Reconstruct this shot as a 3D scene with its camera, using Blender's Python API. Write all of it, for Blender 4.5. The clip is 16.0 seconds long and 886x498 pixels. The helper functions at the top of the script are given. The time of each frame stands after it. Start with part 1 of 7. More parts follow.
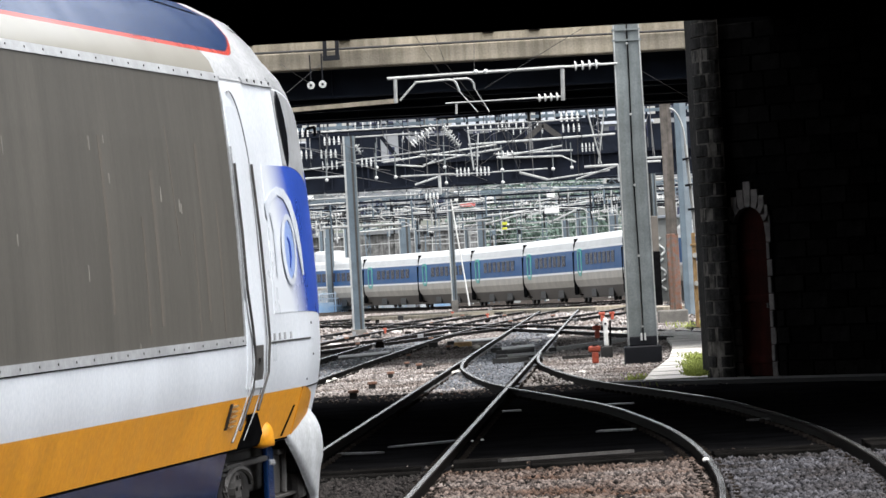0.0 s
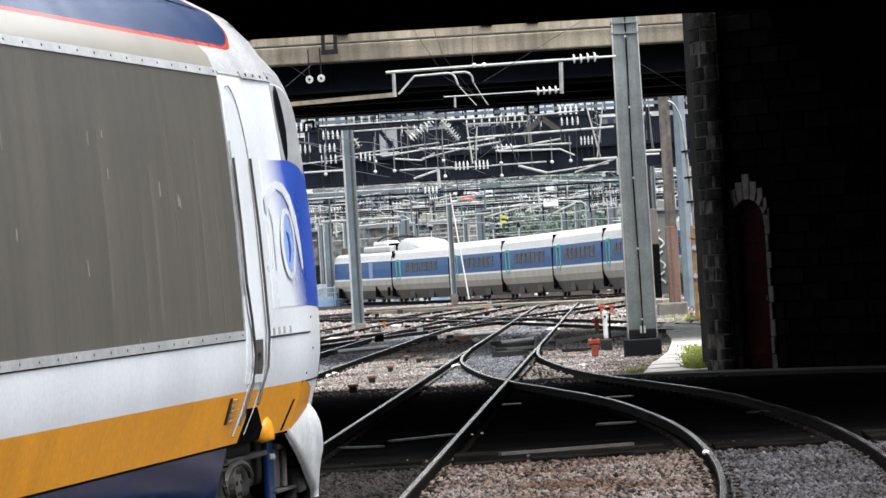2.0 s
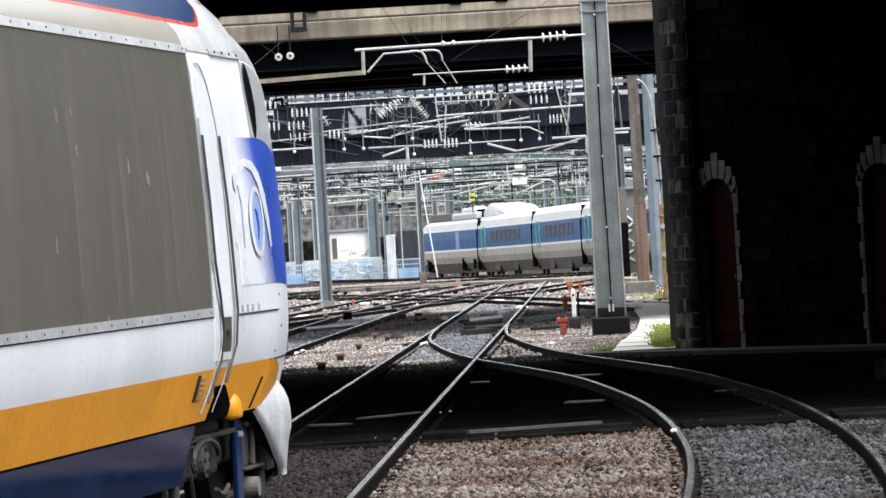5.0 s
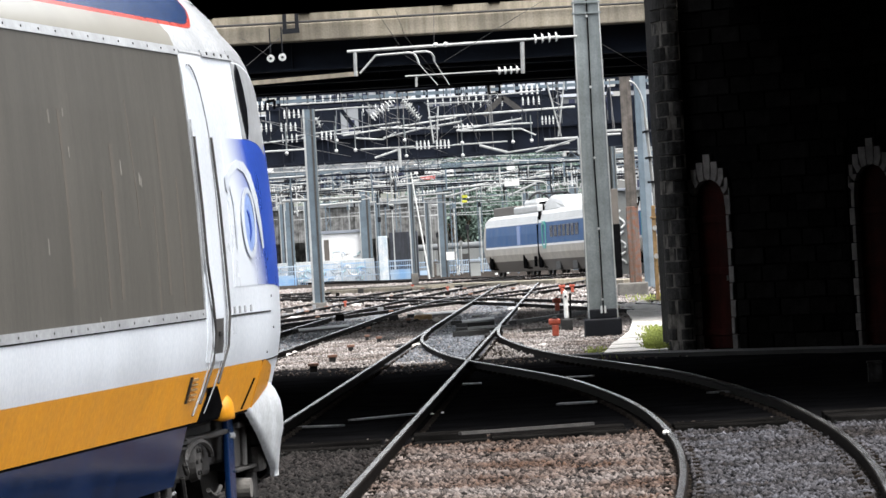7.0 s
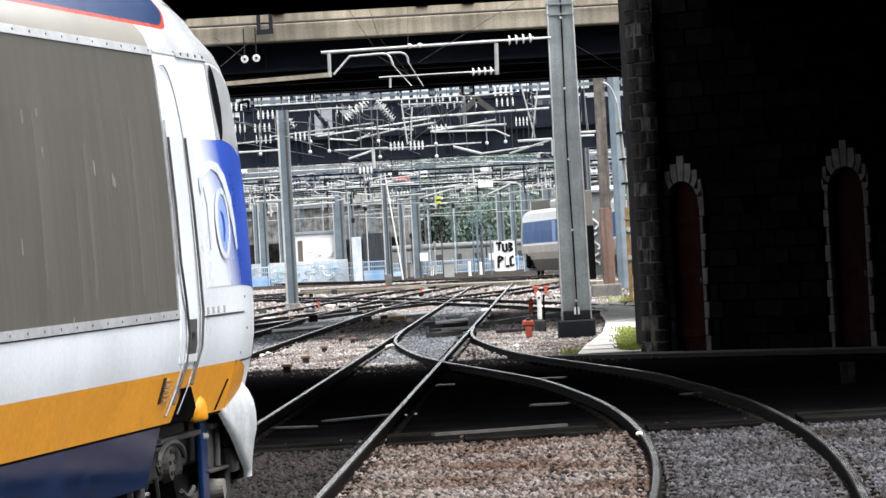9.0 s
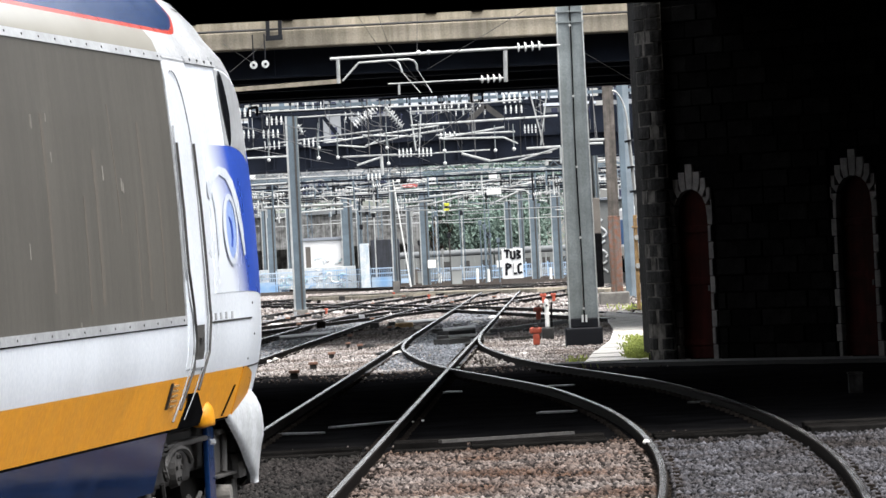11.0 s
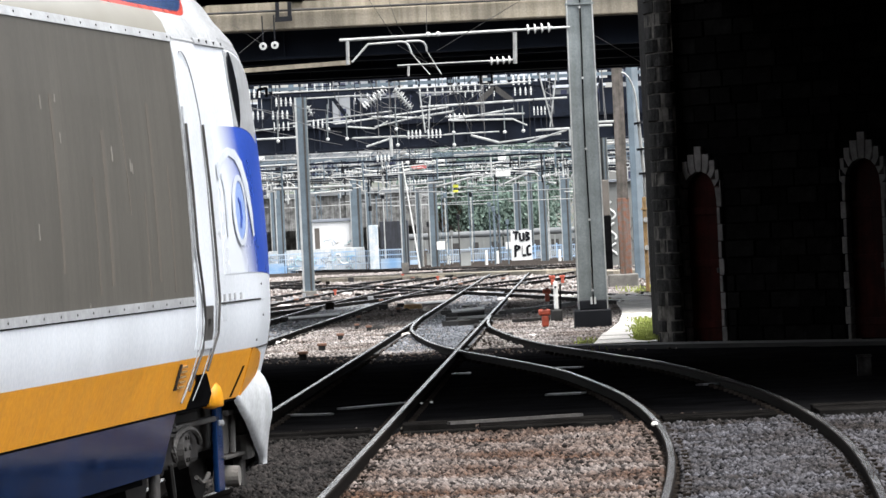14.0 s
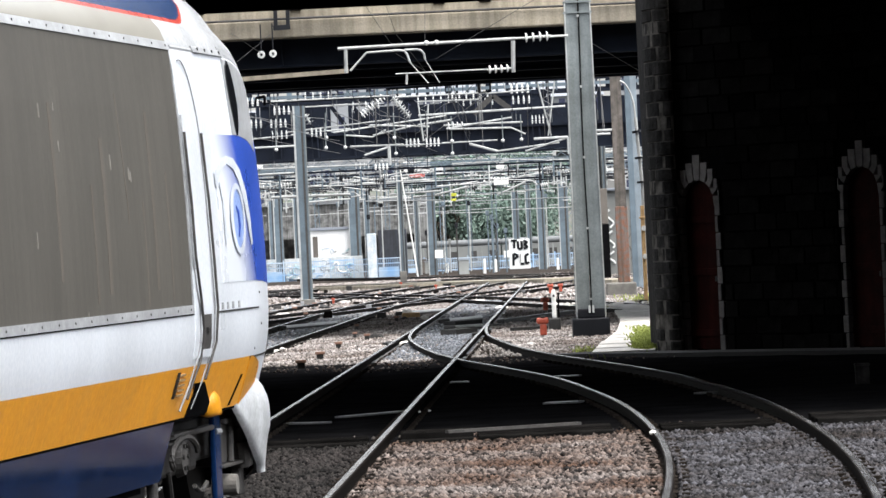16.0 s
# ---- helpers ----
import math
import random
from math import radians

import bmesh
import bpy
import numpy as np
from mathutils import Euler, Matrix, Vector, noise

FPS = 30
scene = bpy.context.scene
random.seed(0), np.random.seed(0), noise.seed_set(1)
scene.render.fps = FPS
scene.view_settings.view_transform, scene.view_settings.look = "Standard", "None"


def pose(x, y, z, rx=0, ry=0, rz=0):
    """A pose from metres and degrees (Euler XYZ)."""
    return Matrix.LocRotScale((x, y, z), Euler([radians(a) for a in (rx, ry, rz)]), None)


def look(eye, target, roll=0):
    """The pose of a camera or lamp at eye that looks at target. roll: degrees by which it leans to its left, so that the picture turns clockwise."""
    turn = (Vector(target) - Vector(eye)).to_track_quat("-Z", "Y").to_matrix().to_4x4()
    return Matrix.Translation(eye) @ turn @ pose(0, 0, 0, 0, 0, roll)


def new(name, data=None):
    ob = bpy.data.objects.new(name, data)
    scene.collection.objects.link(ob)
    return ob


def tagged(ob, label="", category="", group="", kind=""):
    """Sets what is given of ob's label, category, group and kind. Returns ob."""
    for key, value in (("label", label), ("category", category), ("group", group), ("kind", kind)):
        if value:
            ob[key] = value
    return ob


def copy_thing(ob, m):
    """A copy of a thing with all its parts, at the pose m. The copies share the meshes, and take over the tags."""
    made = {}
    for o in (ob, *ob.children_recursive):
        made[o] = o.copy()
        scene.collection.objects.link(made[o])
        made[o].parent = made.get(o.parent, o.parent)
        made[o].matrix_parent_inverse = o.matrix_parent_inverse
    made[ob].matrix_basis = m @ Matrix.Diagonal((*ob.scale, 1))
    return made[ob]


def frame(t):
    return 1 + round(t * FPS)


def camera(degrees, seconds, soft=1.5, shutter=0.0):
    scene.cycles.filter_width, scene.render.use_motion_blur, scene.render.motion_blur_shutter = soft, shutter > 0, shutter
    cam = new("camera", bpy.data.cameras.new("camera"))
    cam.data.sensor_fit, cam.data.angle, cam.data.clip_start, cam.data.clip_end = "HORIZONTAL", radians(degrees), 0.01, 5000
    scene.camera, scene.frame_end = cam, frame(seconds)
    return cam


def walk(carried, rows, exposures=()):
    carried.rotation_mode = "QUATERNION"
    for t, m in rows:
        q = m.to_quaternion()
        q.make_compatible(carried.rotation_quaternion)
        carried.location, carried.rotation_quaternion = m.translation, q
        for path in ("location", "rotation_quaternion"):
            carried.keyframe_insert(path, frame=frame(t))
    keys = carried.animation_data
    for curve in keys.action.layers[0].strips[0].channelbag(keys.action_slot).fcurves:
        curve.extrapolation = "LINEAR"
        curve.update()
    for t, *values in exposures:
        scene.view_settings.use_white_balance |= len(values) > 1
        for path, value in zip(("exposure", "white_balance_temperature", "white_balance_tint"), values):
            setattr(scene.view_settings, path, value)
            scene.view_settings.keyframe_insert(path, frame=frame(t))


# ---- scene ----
EYE = (0.0, 0.0, 2.0)
cam = camera(10.0, 16.0, soft=1.5)
walk(cam, [
    (0.0, pose(*EYE, 90.1689, 3.1778, 0.4608)),
    (0.5, pose(*EYE, 90.1276, 3.2338, 0.5055)),
    (1.0, pose(*EYE, 90.1561, 3.2055, 0.5345)),
    (1.5, pose(*EYE, 90.1760, 3.4353, 0.5318)),
    (2.0, pose(*EYE, 90.0963, 3.4131, 0.4523)),
    (2.5, pose(*EYE, 90.0250, 3.3912, 0.4168)),
    (3.0, pose(*EYE, 89.9068, 3.1199, 0.3776)),
    (3.5, pose(*EYE, 89.8822, 3.1207, 0.2691)),
    (4.0, pose(*EYE, 89.8719, 3.1620, 0.1733)),
    (6.5, pose(*EYE, 89.7730, 3.3102, 0.0781)),
    (7.0, pose(*EYE, 89.8379, 3.2443, 0.0079)),
    (7.5, pose(*EYE, 89.8379, 3.4527, -0.0533)),
    (8.0, pose(*EYE, 89.8913, 3.2684, -0.1690)),
    (8.5, pose(*EYE, 89.8130, 3.1961, -0.2252)),
    (9.0, pose(*EYE, 89.8337, 3.1411, -0.2904)),
    (11.3, pose(*EYE, 89.9196, 2.8174, -0.1906)),
    (11.5, pose(*EYE, 89.8993, 2.9195, -0.1302)),
    (12.0, pose(*EYE, 89.8863, 3.0575, -0.0771)),
    (12.5, pose(*EYE, 89.8975, 3.1000, -0.0055)),
    (13.0, pose(*EYE, 89.8191, 3.1844, -0.0584)),
    (13.5, pose(*EYE, 89.7225, 2.8087, -0.0544)),
    (14.0, pose(*EYE, 89.7145, 2.6821, -0.0975)),
    (14.5, pose(*EYE, 89.7871, 2.7991, -0.1027)),
    (15.0, pose(*EYE, 89.7823, 2.9140, -0.1395)),
    (15.5, pose(*EYE, 89.8171, 2.6967, -0.1492)),
    (16.0, pose(*EYE, 89.8096, 2.6599, -0.1182))
], [(0.0, 1.69), (4.0, 1.72), (6.5, 1.80), (9.0, 1.92), (11.5, 1.88), (16.0, 1.90)])

# ---- world, sun ----
world = bpy.data.worlds.new("overcast_sky")
scene.world = world
world.use_nodes = True
sky = world.node_tree.nodes.new("ShaderNodeTexSky")
sky.sky_type = "NISHITA"
sky.sun_disc = False
sky.sun_elevation = radians(68)
sky.sun_rotation = radians(135)
sky.air_density, sky.dust_density, sky.ozone_density = 1.0, 3.5, 0.6
bg = world.node_tree.nodes["Background"]
bg.inputs["Strength"].default_value = 0.15
cloud = world.node_tree.nodes.new("ShaderNodeHueSaturation")     # cloud cover greys the sky
cloud.inputs["Saturation"].default_value = 0.25
world.node_tree.links.new(sky.outputs[0], cloud.inputs["Color"])
world.node_tree.links.new(cloud.outputs[0], bg.inputs[0])
sun = new("sun", bpy.data.lights.new("sun", "SUN"))
sun.data.energy = 1.25
sun.data.angle = radians(50)
sun.data.color = (1.0, 0.97, 0.93)
sun.matrix_world = look((20, -20, 70), (0, 0, 0))


# ---- materials ----
def material(name, base, rough=0.6, metal=0.0, dark=0.6, scale=6.0, fine=40.0, bump=0.15, stretch=(1, 1, 1), tint=None,
             streak=0.0, vary=0.0, island=0.0, spec=0.5):
    """Base colour with broad stains and fine grain, both in metres."""
    m = bpy.data.materials.new(name)
    m.use_nodes = True
    n, l = m.node_tree.nodes, m.node_tree.links
    p = n["Principled BSDF"]
    p.inputs["Metallic"].default_value = metal
    p.inputs["Specular IOR Level"].default_value = spec
    tc = n.new("ShaderNodeTexCoord")
    mp = n.new("ShaderNodeMapping")
    mp.inputs["Scale"].default_value = stretch
    l.new(tc.outputs["Object"], mp.inputs[0])
    big = n.new("ShaderNodeTexNoise")
    big.inputs["Scale"].default_value, big.inputs["Detail"].default_value = scale, 6
    small = n.new("ShaderNodeTexNoise")
    small.inputs["Scale"].default_value, small.inputs["Detail"].default_value = fine, 3
    for t in (big, small):
        l.new(mp.outputs[0], t.inputs[0])
    ramp = n.new("ShaderNodeValToRGB")
    ramp.color_ramp.elements[0].position, ramp.color_ramp.elements[1].position = 0.36, 0.66
    low = tint if tint else tuple(c * dark for c in base)
    ramp.color_ramp.elements[0].color = (*low, 1)
    ramp.color_ramp.elements[1].color = (*base, 1)
    l.new(big.outputs[0], ramp.inputs[0])
    grain = n.new("ShaderNodeMix")
    grain.data_type, grain.blend_type = "RGBA", "OVERLAY"
    grain.inputs[0].default_value = 0.35
    l.new(ramp.outputs[0], grain.inputs[6])
    l.new(small.outputs[0], grain.inputs[7])
    out = grain.outputs[2]
    if streak:
        sm = n.new("ShaderNodeMapping")
        sm.inputs["Scale"].default_value = (3.5, 3.5, 0.2)
        l.new(tc.outputs["Object"], sm.inputs[0])
        st = n.new("ShaderNodeTexNoise")
        st.inputs["Scale"].default_value, st.inputs["Detail"].default_value = 2.2, 5
        l.new(sm.outputs[0], st.inputs[0])
        sr = n.new("ShaderNodeValToRGB")
        sr.color_ramp.elements[0].position, sr.color_ramp.elements[1].position = 0.38, 0.62
        sr.color_ramp.elements[0].color = (1 - streak, 1 - streak, 1 - streak * 1.1, 1)
        sr.color_ramp.elements[1].color = (1, 1, 1, 1)
        l.new(st.outputs[0], sr.inputs[0])
        mx = n.new("ShaderNodeMix")
        mx.data_type, mx.blend_type = "RGBA", "MULTIPLY"
        mx.inputs[0].default_value = 1
        l.new(out, mx.inputs[6])
        l.new(sr.outputs[0], mx.inputs[7])
        out = mx.outputs[2]
    if vary or island:
        src = n.new("ShaderNodeObjectInfo").outputs["Random"] if vary else n.new("ShaderNodeNewGeometry").outputs["Random Per Island"]
        k = vary or island
        mr = n.new("ShaderNodeMapRange")
        mr.inputs["To Min"].default_value, mr.inputs["To Max"].default_value = 1 - k, 1 + k * 0.6
        l.new(src, mr.inputs[0])
        hs = n.new("ShaderNodeHueSaturation")
        l.new(mr.outputs[0], hs.inputs["Value"])
        l.new(out, hs.inputs["Color"])
        out = hs.outputs[0]
    l.new(out, p.inputs["Base Color"])
    rr = n.new("ShaderNodeMapRange")
    rr.inputs["To Min"].default_value, rr.inputs["To Max"].default_value = max(0.03, rough - 0.12), min(1, rough + 0.12)
    l.new(big.outputs[0], rr.inputs[0])
    l.new(rr.outputs[0], p.inputs["Roughness"])
    if bump:
        b = n.new("ShaderNodeBump")
        b.inputs["Strength"].default_value, b.inputs["Distance"].default_value = bump, 0.02
        l.new(small.outputs[0], b.inputs["Height"])
        l.new(b.outputs[0], p.inputs["Normal"])
    return m


WHITE = material("train_white_paint", (0.635, 0.67, 0.715), 0.32, dark=0.92, scale=1.2, fine=30, bump=0.02, streak=0.035)
ORANGE = material("train_yellow_paint", (0.64, 0.265, 0.007), 0.4, dark=0.85, scale=2.5, fine=25, bump=0.02, streak=0.06)
NAVY = material("train_navy_paint", (0.005, 0.022, 0.078), 0.14, dark=0.6, scale=1.6, fine=25, bump=0.01, streak=0.15, spec=0.12)
BLUE = material("train_blue_paint", (0.03, 0.08, 0.42), 0.3, dark=0.8, scale=2, bump=0.02)
PALEBLUE = material("emblem_pale_blue", (0.24, 0.34, 0.62), 0.35, dark=0.9, scale=2, bump=0.0)
SILVER = material("emblem_silver", (0.58, 0.62, 0.68), 0.35, dark=0.8, scale=2, bump=0.0)
LOUVRE = material("louvre_grey", (0.058, 0.052, 0.042), 0.65, dark=0.85, scale=0.9, fine=60, bump=0.06, streak=0.2, stretch=(1, 1, 0.3))
TRIM = material("trim_grey", (0.30, 0.31, 0.32), 0.5, dark=0.7, scale=8, bump=0.03)
RUBBER = material("black_rubber", (0.006, 0.006, 0.0065), 0.7, dark=0.6, bump=0.05, spec=0.0)
GEAR = material("greasy_machinery", (0.018, 0.017, 0.016), 0.55, metal=0.1, dark=0.4, scale=8, bump=0.2)
GEARGREY = material("dusty_machinery", (0.045, 0.042, 0.039), 0.65, dark=0.5, scale=10, bump=0.2)
GLASS = material("dark_cab_glass", (0.01, 0.011, 0.013), 0.08, dark=0.8, bump=0)
STEEL = material("galvanised_mast_steel", (0.19, 0.215, 0.22), 0.55, metal=0.15, dark=0.72, scale=3, fine=30, bump=0.08, streak=0.2)
# Bluer than bare steel: haze over the far yard, put into the colour.
FARSTEEL = material("weathered_hazed_steel", (0.11, 0.148, 0.178), 0.65, dark=0.7, scale=2, bump=0.05, vary=0.2)
DARKSTEEL = material("near_black_girder_steel", (0.010, 0.013, 0.021), 0.75, dark=0.6, scale=1.5, bump=0.1, island=0.3, spec=0.1)
# Shade painted into the colour of deck undersides and added walls.
SHADEBLACK = material("shade_black_soffit", (0.006, 0.006, 0.007), 0.95, dark=0.5, scale=1.0, bump=0.15, spec=0.0)
CONCRETE = material("aged_concrete", (0.33, 0.29, 0.225), 0.85, dark=0.5, scale=0.7, fine=25, bump=0.2, streak=0.3)
PALECONC = material("pale_concrete", (0.74, 0.71, 0.66), 0.85, dark=0.65, scale=1.2, fine=20, bump=0.2)
# Wall stone and mortar painted near-black for the shade under the bridge.
STONE = material("shade_dark_masonry", (0.011, 0.0105, 0.010), 0.9, dark=0.45, scale=3, fine=25, bump=0.4, vary=0.5, spec=0.0)
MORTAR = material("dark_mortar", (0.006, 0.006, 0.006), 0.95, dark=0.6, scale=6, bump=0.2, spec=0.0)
QUOIN = material("pale_quoin_stone", (0.19, 0.172, 0.162), 0.85, dark=0.6, scale=5, fine=40, bump=0.3, vary=0.3)
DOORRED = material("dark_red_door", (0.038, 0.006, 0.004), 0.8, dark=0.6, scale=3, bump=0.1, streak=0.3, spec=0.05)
BALLAST = material("ballast_bed", (0.05, 0.045, 0.042), 0.95, dark=0.45, scale=2.5, fine=22, bump=0.9, tint=(0.024, 0.02, 0.017), spec=0.0)
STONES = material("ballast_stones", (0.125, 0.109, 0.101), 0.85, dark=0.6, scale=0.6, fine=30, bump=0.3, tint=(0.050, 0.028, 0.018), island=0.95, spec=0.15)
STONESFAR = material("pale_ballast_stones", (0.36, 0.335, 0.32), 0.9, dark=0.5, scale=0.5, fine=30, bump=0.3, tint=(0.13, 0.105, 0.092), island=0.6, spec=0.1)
# Black of real oil by the track, and of shade painted under the bridge.
OILSHADE = material("oil_and_shade_black", (0.012, 0.0118, 0.0125), 0.9, dark=0.5, scale=1.5, fine=25, bump=0.5, spec=0.0)
BOARD = material("crossing_boards", (0.010, 0.0095, 0.009), 0.8, dark=0.5, scale=3, fine=30, bump=0.3, vary=0.4, spec=0.0)
RAILSIDE = material("rusty_rail_side", (0.014, 0.012, 0.011), 0.8, dark=0.5, scale=10, bump=0.2, spec=0.03)
RAILTOP = material("polished_rail_head", (0.62, 0.62, 0.63), 0.2, metal=0.9, dark=0.75, scale=2, fine=6, stretch=(3, 0.3, 1), bump=0.0)
SLEEPER = material("oily_timber_sleeper", (0.025, 0.021, 0.018), 0.85, dark=0.5, scale=6, bump=0.3, vary=0.4, spec=0.0)
PORCELAIN = material("white_porcelain", (0.52, 0.53, 0.52), 0.25, dark=0.85, scale=20, bump=0)
TUBE = material("galvanised_tube", (0.45, 0.46, 0.45), 0.45, metal=0.3, dark=0.7, scale=3, bump=0.02, vary=0.25)
WIRE = material("dark_wire", (0.05, 0.05, 0.05), 0.6, dark=0.8, bump=0)
TGVROOF = material("coach_roof_white", (0.55, 0.56, 0.56), 0.4, dark=0.85, scale=0.8, bump=0.02, streak=0.1)
TGVBLUE = material("coach_blue_band", (0.021, 0.10, 0.27), 0.35, dark=0.9, scale=0.8, bump=0.02, spec=0.06)
TGVGREY = material("coach_grey_lower", (0.52, 0.48, 0.42), 0.5, dark=0.8, scale=1.0, bump=0.04, streak=0.15)
TGVDARK = material("coach_dark_skirt", (0.115, 0.10, 0.085), 0.6, dark=0.7, scale=1.2, bump=0.05)
TGVWIN = material("coach_window_glass", (0.045, 0.05, 0.085), 0.25, dark=0.8, bump=0, spec=0.08)
TEAL = material("teal_door_frame", (0.10, 0.42, 0.38), 0.45, dark=0.9, bump=0)
ORANGERED = material("orange_red_paint", (0.43, 0.08, 0.042), 0.5, dark=0.7, scale=12, bump=0.1)
WHITEP = material("white_painted_post", (0.75, 0.75, 0.72), 0.5, dark=0.8, scale=8, bump=0.05)
RUST = material("rusty_brown_post", (0.20, 0.10, 0.065), 0.8, dark=0.55, scale=4, bump=0.2, tint=(0.17, 0.15, 0.135))
OCHRE = material("ochre_post", (0.42, 0.27, 0.12), 0.7, dark=0.6, scale=6, bump=0.1)
GRASS = material("weed_leaves", (0.33, 0.40, 0.07), 0.7, dark=0.6, scale=8, bump=0.0, island=0.4)
# Leaf green lightened and blued for distance haze.
LEAF = material("tree_leaves", (0.125, 0.185, 0.15), 0.7, dark=0.7, scale=1.5, bump=0.0, island=0.5)
BARK = material("bark", (0.10, 0.08, 0.06), 0.9, dark=0.6, bump=0.3)
BLUEFENCE = material("blue_fence_paint", (0.20, 0.36, 0.58), 0.5, dark=0.8, scale=0.9, bump=0.02, vary=0.25, tint=(0.42, 0.50, 0.58))
FARGREY = material("far_grey_cladding", (0.26, 0.27, 0.26), 0.8, dark=0.75, scale=0.6, bump=0.05, vary=0.25)
FARWHITE = material("white_rendered_wall", (0.74, 0.74, 0.73), 0.8, dark=0.85, scale=0.4, bump=0.05)
FARSTONE = material("far_stone_facade", (0.17, 0.18, 0.185), 0.9, dark=0.75, scale=0.3, bump=0.05, vary=0.3)
FARROOF = material("zinc_roof", (0.20, 0.22, 0.25), 0.6, dark=0.8, scale=0.5, bump=0.05)
GRAFFITI = material("graffiti_paint", (0.72, 0.73, 0.72), 0.6, dark=0.9, bump=0)
BLACKP = material("black_paint", (0.004, 0.005, 0.008), 0.6, dark=0.7, bump=0.05, spec=0.25)
HILL = material("overgrown_bank", (0.055, 0.065, 0.045), 0.95, dark=0.5, scale=0.4, fine=6, bump=0.4, tint=(0.08, 0.075, 0.07))
HOUSEPALE = material("pale_plaster", (0.26, 0.272, 0.285), 0.9, dark=0.75, scale=0.3, bump=0.05)
FOOTING = material("dirty_concrete", (0.17, 0.16, 0.145), 0.9, dark=0.6, scale=3, bump=0.2)
PALEMORTAR = material("pale_mortar", (0.022, 0.021, 0.02), 0.9, dark=0.6, scale=5, bump=0.2)
COACHLINE = material("coach_white_line", (0.88, 0.88, 0.87), 0.4, dark=0.9, bump=0)
# The wall's stone painted lighter, for daylight on the open corner.
CORNER = material("lit_corner_stone", (0.040, 0.038, 0.037), 0.9, dark=0.3, scale=7, fine=24, bump=0.8, vary=0.5, streak=0.4, spec=0.05)
DUSTY = material("dusty_pale_mortar", (0.145, 0.135, 0.122), 0.95, dark=0.3, scale=5, fine=25, bump=0.3, spec=0.0)
FARBRICK = material("grimy_grey_masonry", (0.235, 0.235, 0.235), 0.9, dark=0.3, scale=1.9, fine=6, bump=0.3, streak=0.45)
# Colour of the sheen strips laid on the black ground.
WETSHEEN = material("dull_wet_sheen", (0.16, 0.16, 0.16), 0.4, metal=0.4, dark=0.4, scale=9, bump=0.2)
DARKBED = material("oily_track_bed", (0.022, 0.025, 0.031), 0.36, dark=0.4, scale=2.2, fine=14, bump=0.9, tint=(0.10, 0.11, 0.125), spec=0.4)
STONESWET = material("wet_blue_grey_stones", (0.20, 0.215, 0.24), 0.45, dark=0.4, scale=1.2, fine=30, bump=0.3, tint=(0.045, 0.05, 0.058), island=0.8, spec=0.4)
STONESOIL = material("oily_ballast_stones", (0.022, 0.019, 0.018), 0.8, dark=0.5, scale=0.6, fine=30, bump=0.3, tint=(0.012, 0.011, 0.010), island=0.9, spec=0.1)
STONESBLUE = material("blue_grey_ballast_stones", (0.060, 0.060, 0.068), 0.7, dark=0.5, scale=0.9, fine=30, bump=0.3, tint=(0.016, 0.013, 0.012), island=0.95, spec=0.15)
SMEARED = material("paint_smeared_render", (0.56, 0.56, 0.56), 0.8, dark=0.6, scale=1.6, fine=9, bump=0.05, tint=(0.36, 0.44, 0.50), streak=0.12)
PINK = material("pink_grey_poster", (0.5, 0.12, 0.11), 0.7, dark=0.8, bump=0)
YELLOW = material("yellow_sign", (0.55, 0.55, 0.05), 0.6, dark=0.8, bump=0)


# ---- building helpers ----
def finish(name, bm, mats, parent=None, label="", smooth=False):
    me = bpy.data.meshes.new(name)
    bmesh.ops.recalc_face_normals(bm, faces=bm.faces)
    bm.to_mesh(me)
    bm.free()
    for m in (mats if isinstance(mats, (list, tuple)) else [mats]):
        me.materials.append(m)
    if smooth:
        for p in me.polygons:
            p.use_smooth = True
    ob = new(name, me)
    if parent:
        ob.parent = parent
    if label:
        tagged(ob, label)
    return ob


def part(name, bm, mat, parent, label="", smooth=False):
    return finish(name, bm, mat, parent, label, smooth)


def empty(name, m, label, category, group="", kind=""):
    ob = new(name)
    ob.matrix_world = m
    return tagged(ob, label, category, group, kind)


def box(bm, x0, x1, y0, y1, z0, z1, bevel=0.0, mat=0):
    r = bmesh.ops.create_cube(bm, size=1)
    for v in r["verts"]:
        v.co = Vector(((x0 + x1) / 2 + v.co.x * (x1 - x0), (y0 + y1) / 2 + v.co.y * (y1 - y0), (z0 + z1) / 2 + v.co.z * (z1 - z0)))
    fs = list({f for v in r["verts"] for f in v.link_faces})
    for f in fs:
        f.material_index = mat
    if bevel:
        es = list({e for v in r["verts"] for e in v.link_edges})
        bmesh.ops.bevel(bm, geom=es, offset=bevel, segments=2, affect="EDGES", profile=0.5)
    return bm


def tube(bm, a, b, r, n=8, r2=None, mat=0):
    a, b = Vector(a), Vector(b)
    d = b - a
    q = d.to_track_quat("Z", "Y").to_matrix().to_4x4()
    res = bmesh.ops.create_cone(bm, cap_ends=True, segments=n, radius1=r, radius2=r if r2 is None else r2, depth=d.length,
                                matrix=Matrix.Translation((a + b) / 2) @ q)
    for v in res["verts"]:
        for f in v.link_faces:
            f.material_index = mat
    return bm


